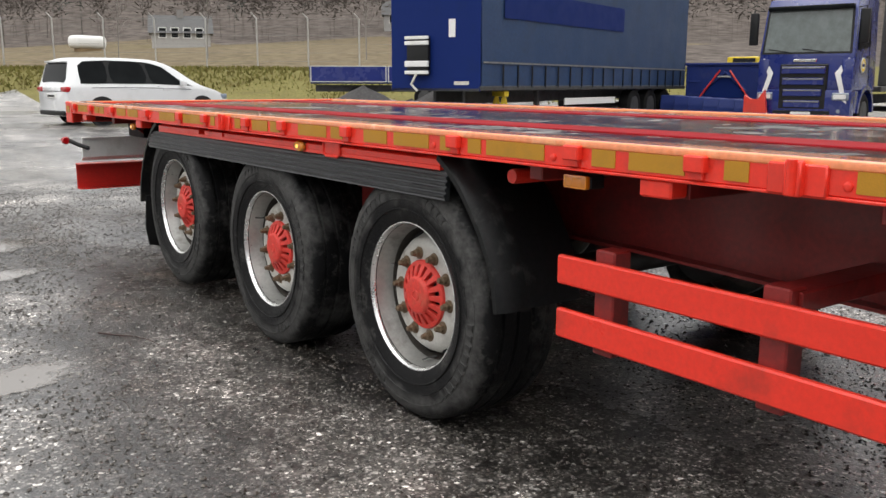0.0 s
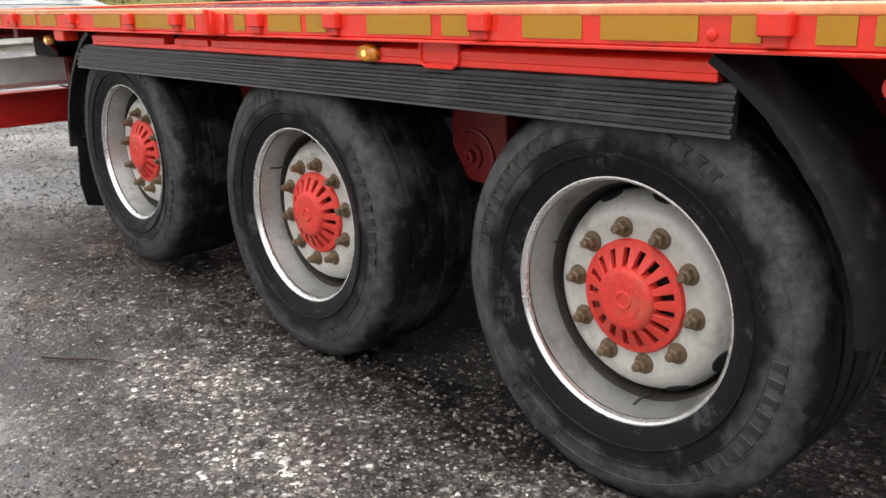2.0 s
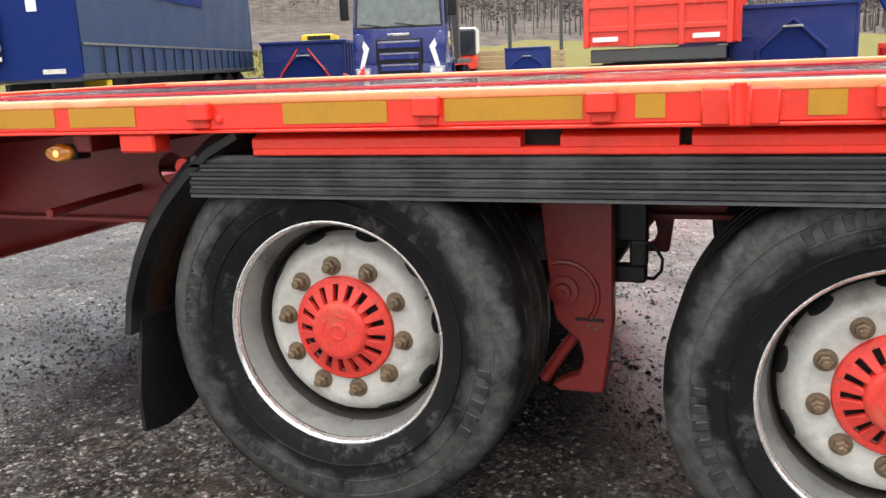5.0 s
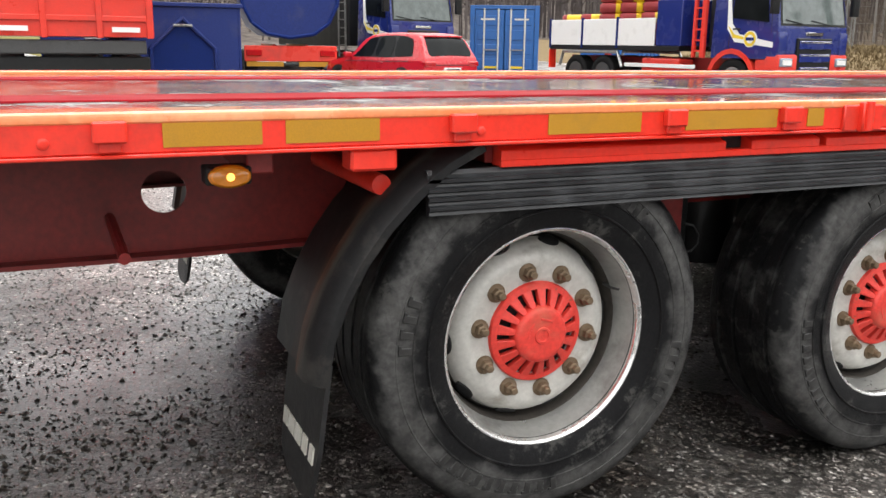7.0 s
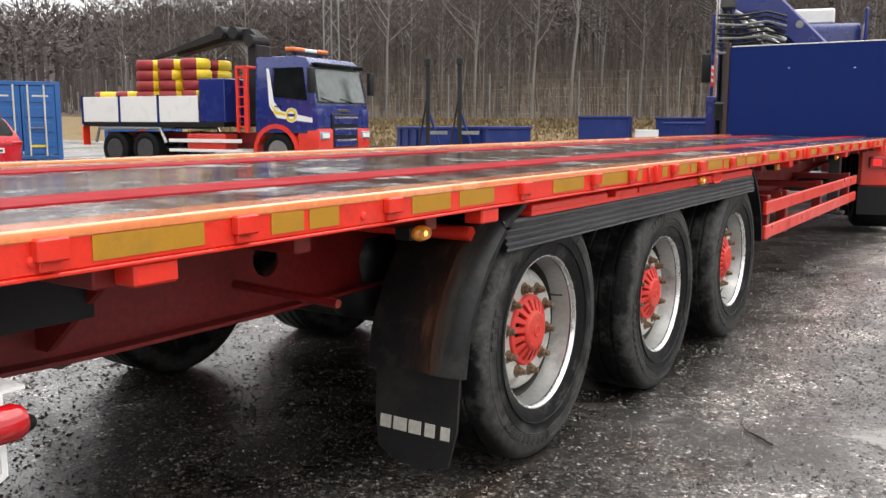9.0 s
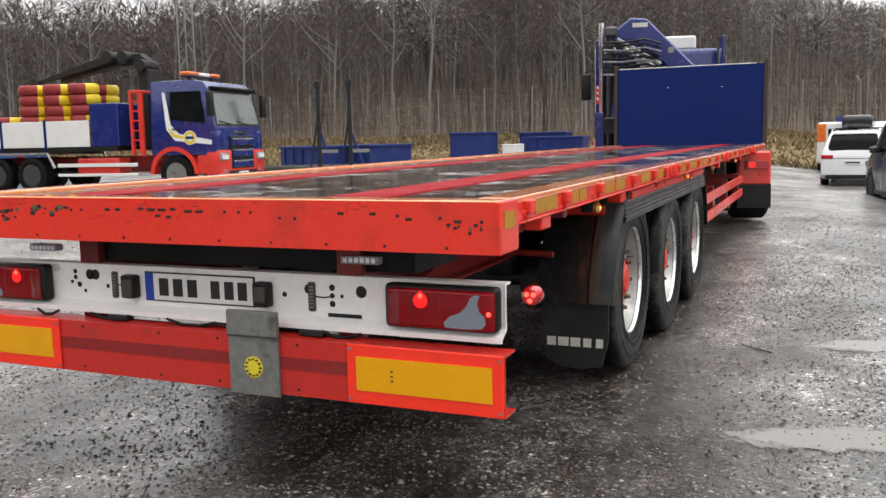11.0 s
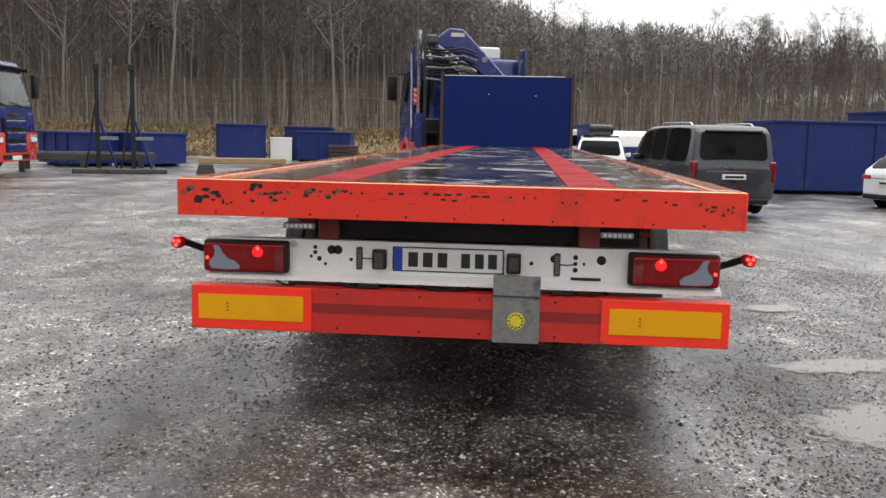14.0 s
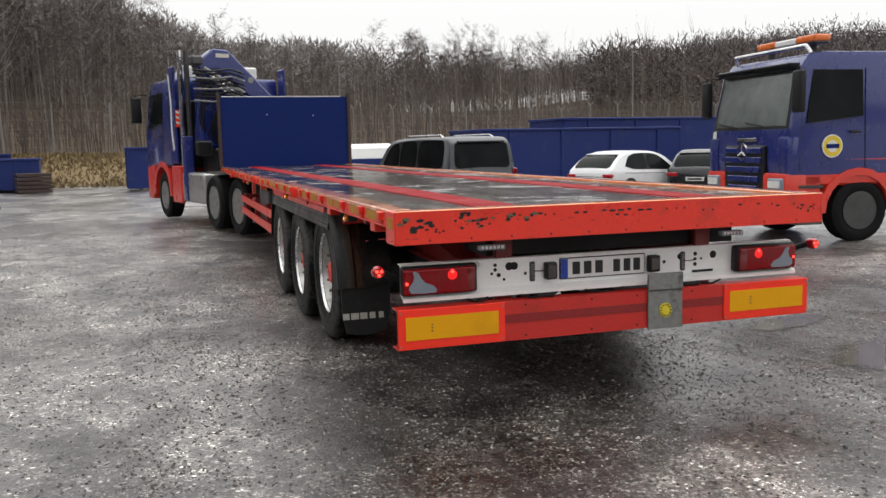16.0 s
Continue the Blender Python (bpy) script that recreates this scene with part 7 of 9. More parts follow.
car("red_estate_car", "red estate car parked in front of blue trucks", spot(-18.05, 9.9, 106), RED_CAR, "estate", 4.4, 1.75, 1.5, EST_WIN, ALU)
car("white_suv", "white off-road car with a black roof box, rear to the yard", spot(3.2, 29.0, 354), WHITE_CAR, "estate", 4.5, 1.85, 1.66, EST_WIN, ALU, 0.35, LENS_RED, True, True)
roof_box = thing("roof_box", "black rounded roof box strapped on a white car", "roof box", spot(3.2, 29.0, 354))
part("box_shell", box(-0.42, 0.42, -1.15, 0.65, 1.74, 2.12, 0.14, None, 4), DARK_CAR, roof_box, "", 60)
part("box_seam", box(-0.425, 0.425, -1.155, 0.655, 1.885, 1.90, 0.002), BLACK, roof_box)
for y in (-0.8, 0.3):
    part("box_bar", box(-0.62, 0.62, y - 0.03, y + 0.03, 1.69, 1.74), BLACK_PLASTIC, roof_box)
car("grey_van", "dark grey passenger van with tinted rear window", spot(4.35, 18.2, 10), GREY_CAR, "van", 5.1, 1.93, 1.90, VAN_WIN, SILVER_CAR, 0.34, LENS_DARK, True)
car("white_hatchback", "white hatchback parked among blue containers", spot(11.3, 20.1, 293), WHITE_CAR, "hatch", 4.3, 1.78, 1.47, HATCH_WIN, SILVER_CAR)
car("black_hatchback", "black hatchback with a wet shine", spot(13.7, 19.8, 315), DARK_CAR, "hatch", 4.2, 1.76, 1.47, HATCH_WIN, ALU)

# ---- curtain-sided semitrailer ----
semi = thing("curtain_trailer", "dark blue curtain-sided semitrailer with faded streaked tarpaulin", "trailer", Matrix.Translation((-15.15, -10.4, ground_z(-15, -10))) @ Matrix.Rotation(radians(-71), 4, "Z"))
SL, SH = 13.2, 4.15
for s in (1, -1):
    # gently rippled tarpaulin between top rail and lower edge
    bm = bmesh.new()
    cols = []
    rr = random.Random(12 + s)
    for k in range(61):
        y = -SL / 2 + 0.05 + (SL - 0.1) * k / 60
        row = []
        for j in range(8):
            z = 1.10 + (SH - 0.12 - 1.10) * j / 7
            x = s * (1.24 + 0.012 * math.sin(y * 4.1 + j * 0.4) + rr.uniform(-0.006, 0.006))
            row.append(bm.verts.new((x, y, z)))
        cols.append(row)
    for p, q in zip(cols, cols[1:]):
        for j in range(7):
            bm.faces.new((p[j], q[j], q[j + 1], p[j + 1]))
    part("tarpaulin", bm, TARP, semi, "dark blue streaked tarpaulin side", 60)
    part("faded_patch", box(*sorted((s * 1.262, s * 1.268)), -1.2, 5.6, 2.65, 3.30), BLUE, semi, "darker panel where lettering was removed")
    part("top_rail", box(*sorted((s * 1.18, s * 1.275)), -SL / 2, SL / 2, SH - 0.12, SH, 0.01), BLUE, semi)
    part("edge_strap", box(*sorted((s * 1.262, s * 1.275)), -SL / 2 + 0.1, SL / 2 - 0.1, 1.62, 1.66), STEEL, semi, "pale strap along the tarpaulin")
    part("bottom_rail", box(*sorted((s * 1.2, s * 1.27)), -SL / 2, SL / 2, 1.02, 1.12, 0.01), STEEL_DARK, semi)
    for k in range(18):
        y = -SL / 2 + 0.5 + k * 0.69
        part("buckle_strap", box(*sorted((s * 1.262, s * 1.278)), y - 0.025, y + 0.025, 1.08, 1.60), BLACK_PLASTIC, semi)
    part("side_guard", box(*sorted((s * 1.15, s * 1.2)), -0.9, 2.3, 0.62, 0.80, 0.01), WHITE, semi, "pale side guard")
    part("mudguard", box(*sorted((s * 0.85, s * 1.24)), -5.6, -1.8, 1.04, 1.08, 0.01), BLACK_PLASTIC, semi)
    part("support_leg", box(*sorted((s * 0.75, s * 0.87)), 3.1, 3.25, 0.0, 1.0, 0.01), STEEL_DARK, semi)
part("front_wall", box(-1.25, 1.25, SL / 2 - 0.03, SL / 2, 1.0, SH, 0.01), BLUE, semi, "dark blue front wall")
part("rear_door", box(-1.25, 1.25, -SL / 2, -SL / 2 + 0.05, 1.0, SH, 0.01), TARP, semi)
part("roof_sheet", box(-1.2, 1.2, -SL / 2, SL / 2, SH - 0.03, SH - 0.01), TARP, semi)
part("load_floor", box(-1.22, 1.22, -SL / 2, SL / 2, 1.0, 1.06), STEEL_DARK, semi)
notice = part("front_notice", box(-0.58, -0.40, SL / 2, SL / 2 + 0.012, 2.2, 2.6, 0.003), WHITE, semi, "white notice")
unit = part("hose_carrier", box(0.10, 0.72, SL / 2, SL / 2 + 0.12, 1.35, 2.25, 0.05, None, 2), BLACK_PLASTIC, semi, "black hose carrier with white bars", 50)
for z0, z1 in ((1.38, 1.46), (1.55, 1.68), (2.04, 2.13), (2.17, 2.24)):
    part("carrier_bar", box(0.08, 0.74, SL / 2 + 0.10, SL / 2 + 0.17, z0, z1, 0.01), WHITE, unit, "white bar")
part("hose_drop", tube([(0.4, SL / 2 + 0.15, 1.4), (0.5, SL / 2 + 0.22, 1.15), (0.35, SL / 2 + 0.2, 1.0)], 0.03, 8), LETTER, unit)
part("plate_bar", box(-0.95, -0.55, SL / 2, SL / 2 + 0.008, 1.14, 1.22), LETTER, semi)
truck_wheels(semi, 1.02, (-5.0, -3.7, -2.4), 0.5, 0.36, STEEL_DARK)
chassis(semi, -SL / 2 + 0.2, SL / 2 - 0.6, STEEL_DARK, 0.85)
barrow = thing("yellow_trestle", "yellow steel trestle standing under the parked semitrailer", "trestle", spot(-10.6, -7.9, 70))
for s in (1, -1):
    part("trestle_leg", tube([(s * 0.35, -0.25, 0), (s * 0.25, 0, 0.95)], 0.04, 8), YELLOW, barrow)
    part("trestle_leg", tube([(s * 0.35, 0.25, 0), (s * 0.25, 0, 0.95)], 0.04, 8), YELLOW, barrow)
part("trestle_top", box(-0.42, 0.42, -0.06, 0.06, 0.92, 1.05, 0.01), YELLOW, barrow)

# blue drop-side trailer bed behind the heaps
bed = thing("dropside_trailer", "bright blue low drop-side trailer with pale edges", "trailer", Matrix.Translation((-17.9, -24.1, ground_z(-17, -24))) @ Matrix.Rotation(radians(53), 4, "Z"))
part("bed_floor", box(-1.2, 1.2, -3.2, 3.2, 1.0, 1.08), BLUE, bed)
for s in (1, -1):
    for y0, y1 in ((-3.2, 0.0), (0.06, 3.2)):
        d = part("dropside", box(*sorted((s * 1.2, s * 1.24)), y0, y1, 1.06, 1.72, 0.01), BLUE_TRUCK, bed, "blue drop side with pale frame")
        for z in (1.06, 1.70):
            part("pale_edge", box(*sorted((s * 1.235, s * 1.25)), y0, y1, z, z + 0.035), LETTER, d)
        for y in (y0, y1 - 0.04):
            part("pale_edge", box(*sorted((s * 1.235, s * 1.25)), y, y + 0.04, 1.06, 1.73), LETTER, d)
    part("end_board", box(-1.2, 1.2, *sorted((s * 3.2, s * 3.24)), 1.06, 1.72, 0.01), BLUE_TRUCK, bed)
chassis(bed, -3.1, 3.1, STEEL_DARK, 0.8)
truck_wheels(bed, 1.0, (-1.2, 1.6), 0.45, 0.3, STEEL_DARK)

# ---- skips and trucks to the west ----
skip_ob = open_bin("roll_off_skip", "blue roll-off skip with red-edged hook frame", spot(-23.2, -9.9, 290), 5.0, 2.5, 1.75, BLUE_BIN)
for s in (1, -1):
    part("red_edge", tube([(s * 1.1, 2.56, 0.3), (s * 0.15, 2.56, 1.6)], 0.03, 6), RED_TRUCK, skip_ob, "red edge")
roller = thing("yellow_machine", "yellow and grey compact machine loaded in the skip", "machine", spot(-23.2, -9.9, 290, 0.18))
part("machine_body", box(-0.9, 0.1, 0.4, 2.1, 0.0, 1.95, 0.08, None, 2), YELLOW, roller, "yellow engine cover", 50)
part("machine_block", box(0.15, 0.9, 0.5, 1.9, 0.0, 1.75, 0.08, None, 2), STEEL_DARK, roller, "grey housing", 50)
part("machine_vent", box(-0.8, -0.1, 2.1, 2.12, 1.78, 1.9), BLACK, roller)
for k in range(6):
    blk = thing("painted_block", "low blue painted concrete block in a row", "block", spot(-20.0 + 0.14 * k, -10.4 + 0.66 * k, 292), "row of blue blocks")
    part("block_body", prism([(-0.3, 0), (0.3, 0), (0.27, 0.55), (0.2, 0.8), (-0.2, 0.8), (-0.27, 0.55)], "x", -0.31, 0.31, None, 0.02), BLUE_BIN, blk)

scania = thing("blue_truck", "blue flat-nosed truck with white curved stripes, facing the yard", "truck", spot(-19.9, -5.3, 283))
chassis(scania, -6.0, 1.0, STEEL_DARK)
truck_cab(scania, -0.9, 1.2, 3.55, BLUE_TRUCK, BLUE_TRUCK, 1.1, 0.5, 4, STEEL, "none", True)
truck_wheels(scania, 1.05, (-0.15, -4.2, -5.5), 0.5, 0.32)
for s in (1, -1):
    pts = [(s * 1.16, 1.26, 0.75), (s * 1.02, 1.26, 0.85), (s * 0.80, 1.235, 1.55), (s * 1.20, 1.15, 2.1), (s * 1.23, 1.12, 2.2), (s * 0.95, 1.235, 1.5)]
    part("white_stripe", sheet(pts, None, 0.008, (0, 1, 0)), WHITE, scania, "white curved stripe")
part("truck_bed", box(-1.25, 1.25, -6.3, -1.5, 1.05, 1.2, 0.02), STEEL_DARK, scania, "dark flat bed")
part("bed_rear_arm", box(-1.2, -0.85, -3.0, -2.6, 1.2, 4.6, 0.03), STEEL_DARK, scania, "tall dark steel column")
part("red_bracket", prism([(0.85, 0.4), (1.5, 0.4), (1.5, 0.95), (1.3, 0.85), (1.1, 0.85), (0.95, 1.1)], "y", 1.30, 1.42), RED_TRUCK, scania, "red steel bracket")

tip = thing("red_tipper_trailer", "bright red steel tipper trailer with ribbed tailgate, rear to the yard", "trailer", spot(-16.5, 2.25, 90))
part("tipper_floor", box(-1.2, 1.2, -3.6, 3.6, 1.3, 1.38), RED_TRUCK, tip)
part("tailgate", box(-1.25, 1.25, -3.75, -3.65, 1.30, 3.1, 0.01), RED_TRUCK, tip, "red tailgate")
for z in (1.55, 1.95, 2.35, 2.75):
    part("tailgate_rib", box(-1.20, 1.20, -3.79, -3.74, z, z + 0.09, 0.01), RED_TRUCK, tip)
for x in (-1.21, -0.42, 0.42, 1.21):
    part("tailgate_post", box(x - 0.05, x + 0.05, -3.80, -3.74, 1.28, 3.1, 0.01), RED_TRUCK, tip)
for x in (-0.85, 0.85):
    part("white_mark", box(x - 0.24, x + 0.2, -3.808, -3.80, 1.38, 1.46), WHITE, tip, "plain white bar in place of a name")
for s in (1, -1):
    part("side_wall", box(*sorted((s * 1.2, s * 1.25)), -3.7, 3.65, 1.30, 3.0, 0.01), RED_TRUCK, tip)
    for k in range(8):
        y = -3.3 + k * 0.95
        part("side_rib", box(*sorted((s * 1.25, s * 1.32)), y - 0.05, y + 0.05, 1.3, 3.0, 0.01), RED_TRUCK, tip)
part("front_wall", box(-1.25, 1.25, 3.6, 3.66, 1.3, 3.0, 0.01), RED_TRUCK, tip)
part("rear_bumper", box(-1.2, 1.2, -3.65, -3.5, 0.55, 0.98, 0.02), BLACK_PLASTIC, tip, "black rear bumper")
part("light_bar", box(-1.15, 1.15, -3.7, -3.6, 1.02, 1.25, 0.02), STEEL_DARK, tip)
chassis(tip, -3.5, 3.6, STEEL_DARK, 1.0)
truck_wheels(tip, 1.0, (-2.4, -1.1, 0.2), 0.5, 0.36, STEEL_DARK)

open_bin("open_container", "blue open roll-off container with hook bay and ladder rungs", spot(-19.5, 4.55, 270), 5.2, 2.5, 1.95, BLUE_BIN)
open_bin("small_blue_bin", "small blue bin standing before stacked timber", spot(-37.0, -6.2, 280), 2.2, 1.9, 1.5, BLUE_BIN, 4)
open_bin("stacked_container", "blue container stored behind the open one", spot(-25.5, 3.0, 270), 5.5, 2.5, 1.6, BLUE_BIN)
for k in range(2):
    st = thing("timber_stack", "stack of pale sawn timber at the yard's edge", "timber", spot(-42 - 0.8 * k, -9.5 + 2.6 * k, 285), "timber stacks")
    for j in range(5):
        for i in range(4):
            part("plank", box(-1.2 + 0.01 * j, 1.2, -0.6 + 0.3 * i, -0.34 + 0.3 * i, 0.1 + 0.28 * j, 0.33 + 0.28 * j, 0.01), TIMBER, st)
for x, y in ((-44, -9), (-46, -6.6)):
    pole = thing("dark_pole", "thin dark pole behind the yard", "pole", spot(x, y, 0), "dark poles")
    part("pole_shaft", tube([(0, 0, 0), (0, 0, 9)], 0.11, 10, None, 0.08), STEEL_DARK, pole)
lorry = thing("small_lorry", "small white and red lorry far off by the timber", "truck", spot(-39.5, -10.6, 285))
part("lorry_box", box(-1.1, 1.1, -3.0, 0.6, 1.3, 2.6, 0.03), WHITE, lorry, "white box")
part("lorry_frame", box(-1.1, 1.1, -3.0, 1.8, 0.6, 1.25, 0.03), RED_TRUCK, lorry)
part("lorry_cab", box(-1.1, 1.1, 0.7, 1.9, 1.25, 2.5, 0.1, None, 2), DARK_CAR, lorry)
truck_wheels(lorry, 0.95, (-2.0, 1.2), 0.42, 0.28)

# bowl tipper on a red chassis
bowl = thing("bowl_tipper", "blue round-bottomed tipper body on a red truck chassis", "truck", spot(-23.4, 8.3, 80))
prof = [(1.25, 2.75), (1.22, 2.2), (0.98, 1.72), (0.6, 1.45), (0.0, 1.36), (-0.6, 1.45), (-0.98, 1.72), (-1.22, 2.2), (-1.25, 2.75)]
inner = [(x * 0.95, z + 0.05) for x, z in reversed(prof)]
part("bowl_shell", prism(prof + inner, "y", -3.4, 2.6), BLUE_BIN, bowl, "blue rounded bowl")
part("bowl_tailgate", prism(prof, "y", -3.50, -3.40), BLUE_BIN, bowl, "blue rounded tailgate")
for a, b in zip(prof, prof[1:]):
    part("bowl_rim", tube([(a[0], -3.52, a[1]), (b[0], -3.52, b[1])], 0.05, 6), BLUE, bowl)
part("bowl_front", prism(prof, "y", 2.55, 2.65), BLUE_BIN, bowl)
part("tarp_roll", tube([(-1.28, -3.45, 2.82), (-1.28, 2.6, 2.82)], 0.12, 10), BLACK_PLASTIC, bowl, "rolled black cover")
part("bowl_load", prism([(-1.15, 2.6), (0.0, 2.86), (1.15, 2.6), (1.0, 2.0), (-1.0, 2.0)], "y", -3.35, 2.5), STEEL_DARK, bowl)
chassis(bowl, -3.3, 4.0, RED_FRAME, 1.05)
part("rear_light_bar", box(-1.2, 1.2, -3.45, -3.30, 0.75, 1.15, 0.02), RED_TRUCK, bowl, "red rear bar")
for s in (1, -1):
    part("tail_light", box(*sorted((s * 0.75, s * 1.15)), -3.49, -3.44, 0.88, 1.04, 0.02), LENS_RED, bowl)
    part("warning_strip", box(*sorted((s * 0.2, s * 1.15)), -3.49, -3.44, 0.62, 0.74), TAPE, bowl)
truck_wheels(bowl, 1.02, (-2.3, -0.95, 3.3), 0.5, 0.34)

man = thing("blue_red_truck", "blue and red truck with roof beacon and black hook body", "truck", spot(-24.2, 12.4, 285))
chassis(man, -6.0, 1.2, RED_FRAME)
truck_cab(man, -0.7, 1.2, 3.25, BLUE_TRUCK, RED_TRUCK, 1.1, 0.5, 3, WHITE)
beacon_bar(man, 0.2, 3.38)
truck_wheels(man, 1.05, (-0.12, -3.7, -5.0), 0.5, 0.32)
part("hook_body", box(-1.2, 1.2, -6.0, -1.2, 1.15, 3.0, 0.03), BLACK_PLASTIC, man, "black tipper body")
part("ladder_rail", box(1.21, 1.25, -1.42, -1.36, 0.8, 3.0), STEEL, man, "pale ladder")
part("ladder_rail", box(1.21, 1.25, -1.82, -1.76, 0.8, 3.0), STEEL, man)
for k in range(8):
    part("ladder_rung", box(1.215, 1.245, -1.78, -1.40, 0.9 + 0.27 * k, 0.93 + 0.27 * k), STEEL, man)

shipping_container("shipping_container", "bright blue corrugated shipping container with white lock rods", spot(-28.0, 18.2, 62), 6.0, BLUE_SHIP)
open_bin("pale_blue_bin", "pale blue steel container behind the trucks", spot(-27.0, 23.0, 42), 4.0, 2.3, 1.8, BLUE_SHIP, 5)

# ---- flatbed truck with painted tyres ----
tt = thing("tyre_truck", "blue and red truck with white side boards, loaded with painted tyres", "truck", spot(-16.5, 17.8, -83))
chassis(tt, -4.4, 3.6, RED_FRAME, 0.85)
truck_cab(tt, 1.9, 3.9, 2.98, BLUE_TRUCK, RED_TRUCK, 1.0, 0.5, 3, CHROME)
beacon_bar(tt, 2.75, 3.10, 1.6)
truck_wheels(tt, 1.05, (2.6,), 0.5, 0.32, STEEL)
truck_wheels(tt, 1.02, (-3.3, -2.1), 0.5, 0.4)
part("load_floor", box(-1.25, 1.25, -4.5, 0.85, 1.15, 1.28, 0.01), BLACK_PLASTIC, tt)
for s in (1, -1):
    for k in range(3):
        y0 = -4.5 + 1.5 * k
        part("side_board", box(*sorted((s * 1.22, s * 1.26)), y0 + 0.04, y0 + 1.46, 1.28, 2.0, 0.01), WHITE, tt, "white side board")
        part("board_post", box(*sorted((s * 1.21, s * 1.275)), y0 - 0.03, y0 + 0.035, 1.2, 2.04), BLUE, tt)
    part("mudguard_rail", tube([(s * 1.2, -4.05, 0.7), (s * 1.2, -3.9, 1.1), (s * 1.2, -1.5, 1.1), (s * 1.2, -1.3, 0.7)], 0.05, 8), ALU, tt, "pale mudguard edge")
    part("side_guard", box(*sorted((s * 1.17, s * 1.21)), -1.2, 1.4, 0.72, 0.82, 0.01), WHITE, tt, "white side guard rail")
    part("side_guard", box(*sorted((s * 1.17, s * 1.21)), -1.2, 1.4, 0.46, 0.54, 0.01), WHITE, tt)
    part("red_tank", box(*sorted((s * 0.6, s * 1.14)), -0.6, 0.8, 0.5, 0.98, 0.08, None, 2), RED_TRUCK, tt, "red tank", 50)
    part("rear_warning_board", box(*sorted((s * 1.0, s * 1.24)), -4.56, -4.52, 0.6, 1.15), PLATE_RED, tt)
part("front_board", box(-1.25, 1.25, 0.0, 0.9, 1.28, 2.45, 0.02), BLUE_TRUCK, tt, "blue headboard box")
for s in (1, -1):
    part("ladder_frame", box(*sorted((s * 1.15, s * 1.25)), 1.55, 1.68, 1.0, 2.75, 0.01), RED_TRUCK, tt, "red ladder frame")
    part("ladder_frame", box(*sorted((s * 1.15, s * 1.25)), 1.28, 1.36, 1.0, 2.75, 0.01), RED_TRUCK, tt)
    for k in range(6):
        part("ladder_rung", box(*sorted((s * 1.18, s * 1.22)), 1.3, 1.6, 1.15 + 0.26 * k, 1.19 + 0.26 * k), RED_TRUCK, tt)
part("ladder_top", box(-1.25, 1.25, 1.3, 1.68, 2.68, 2.76, 0.01), RED_TRUCK, tt)
part("crane_column", box(-0.3, 0.3, 0.95, 1.28, 1.2, 3.4, 0.03), BLACK, tt, "black crane column")
part("crane_boom", prism([(1.2, 3.3), (1.25, 3.6), (0.95, 3.85), (0.0, 3.78), (-1.7, 3.3), (-1.72, 3.18), (0.1, 3.52), (0.85, 3.55)], "x", -0.18, 0.18), BLACK, tt, "black folded crane boom")
part("crane_boom", prism([(0.3, 3.66), (-0.3, 3.74), (-2.4, 3.18), (-2.4, 3.10)], "x", 0.22, 0.36), BLACK, tt)
for y, z in ((0.55, 3.74), (0.05, 3.76), (1.1, 3.5)):
    part("crane_joint", lathe([(-0.3, 0.17), (0.42, 0.17)], 18), BLACK, tt).location = (0, y, z)
rng = random.Random(3)


# each ring of the load is a painted tyre
def painted_tyre(x, y, z, turn):
    t = thing("stacked_tyre", "round rubber tyre painted red and yellow, stacked on a truck", "barrier", tt.matrix_basis @ Matrix.Translation((x, y, z)) @ Matrix.Rotation(turn, 4, "Z"), "painted barrier rings")
    for k, mat in ((0, YELLOW), (1, MAROON), (2, YELLOW), (3, MAROON)):
        def make(k=k):
            bm = bmesh.new()
            pr = [(0.0, 0.22), (0.0, 0.36), (0.05, 0.415), (0.235, 0.415), (0.285, 0.36), (0.285, 0.22)]
            rings = []
            for i in range(7):
                a = math.pi / 2 * (k + i / 6)
                rings.append([bm.verts.new((r * math.cos(a), r * math.sin(a), h)) for h, r in pr])
            for p, q in zip(rings, rings[1:]):
                for j in range(6):
                    bm.faces.new((p[j], p[(j + 1) % 6], q[(j + 1) % 6], q[j]))
            return bm
        placed("tyre_quarter", shared("painted_tyre_%d" % k, make), mat, t, "", 50)


for gx_, gy_ in ((0.8, -0.45), (0.8, -1.3), (0.8, -2.15), (-0.1, -0.5), (-0.1, -1.4)):
    for k in range(6):
        painted_tyre(gx_ + rng.uniform(-0.03, 0.03), gy_, 1.29 + 0.29 * k, 0.8 + rng.uniform(-0.15, 0.15))
for gy_ in (-3.0, -3.85):
    for k in range(3):
        painted_tyre(0.8, gy_, 1.29 + 0.29 * k, 0.4 + rng.uniform(-0.3, 0.3))

# ---- the truck seen last, blue over red ----
arocs = thing("blue_over_red_truck", "blue over red construction truck with slatted grille and beacon bar", "truck", spot(8.85, 9.5, 85))
chassis(arocs, -6.0, 1.4, RED_FRAME)
cab_ob = truck_cab(arocs, -0.6, 1.4, 3.15, BLUE_TRUCK, RED_TRUCK, 1.12, 0.55, 6, BLUE_TRUCK, "none", True, False, 2.46)
part("red_lower_cab", box(-1.22, 1.22, -0.55, 1.30, 0.95, 1.42, 0.04), RED_TRUCK, arocs, "red lower cab")
beacon_bar(arocs, 0.55, 3.30, 1.7, 0.16)
part("roof_bar", tube([(-1.1, 0.95, 3.12), (-1.05, 1.0, 3.24), (1.05, 1.0, 3.24), (1.1, 0.95, 3.12)], 0.035, 10), CHROME, arocs, "chromed roof lamp bar")
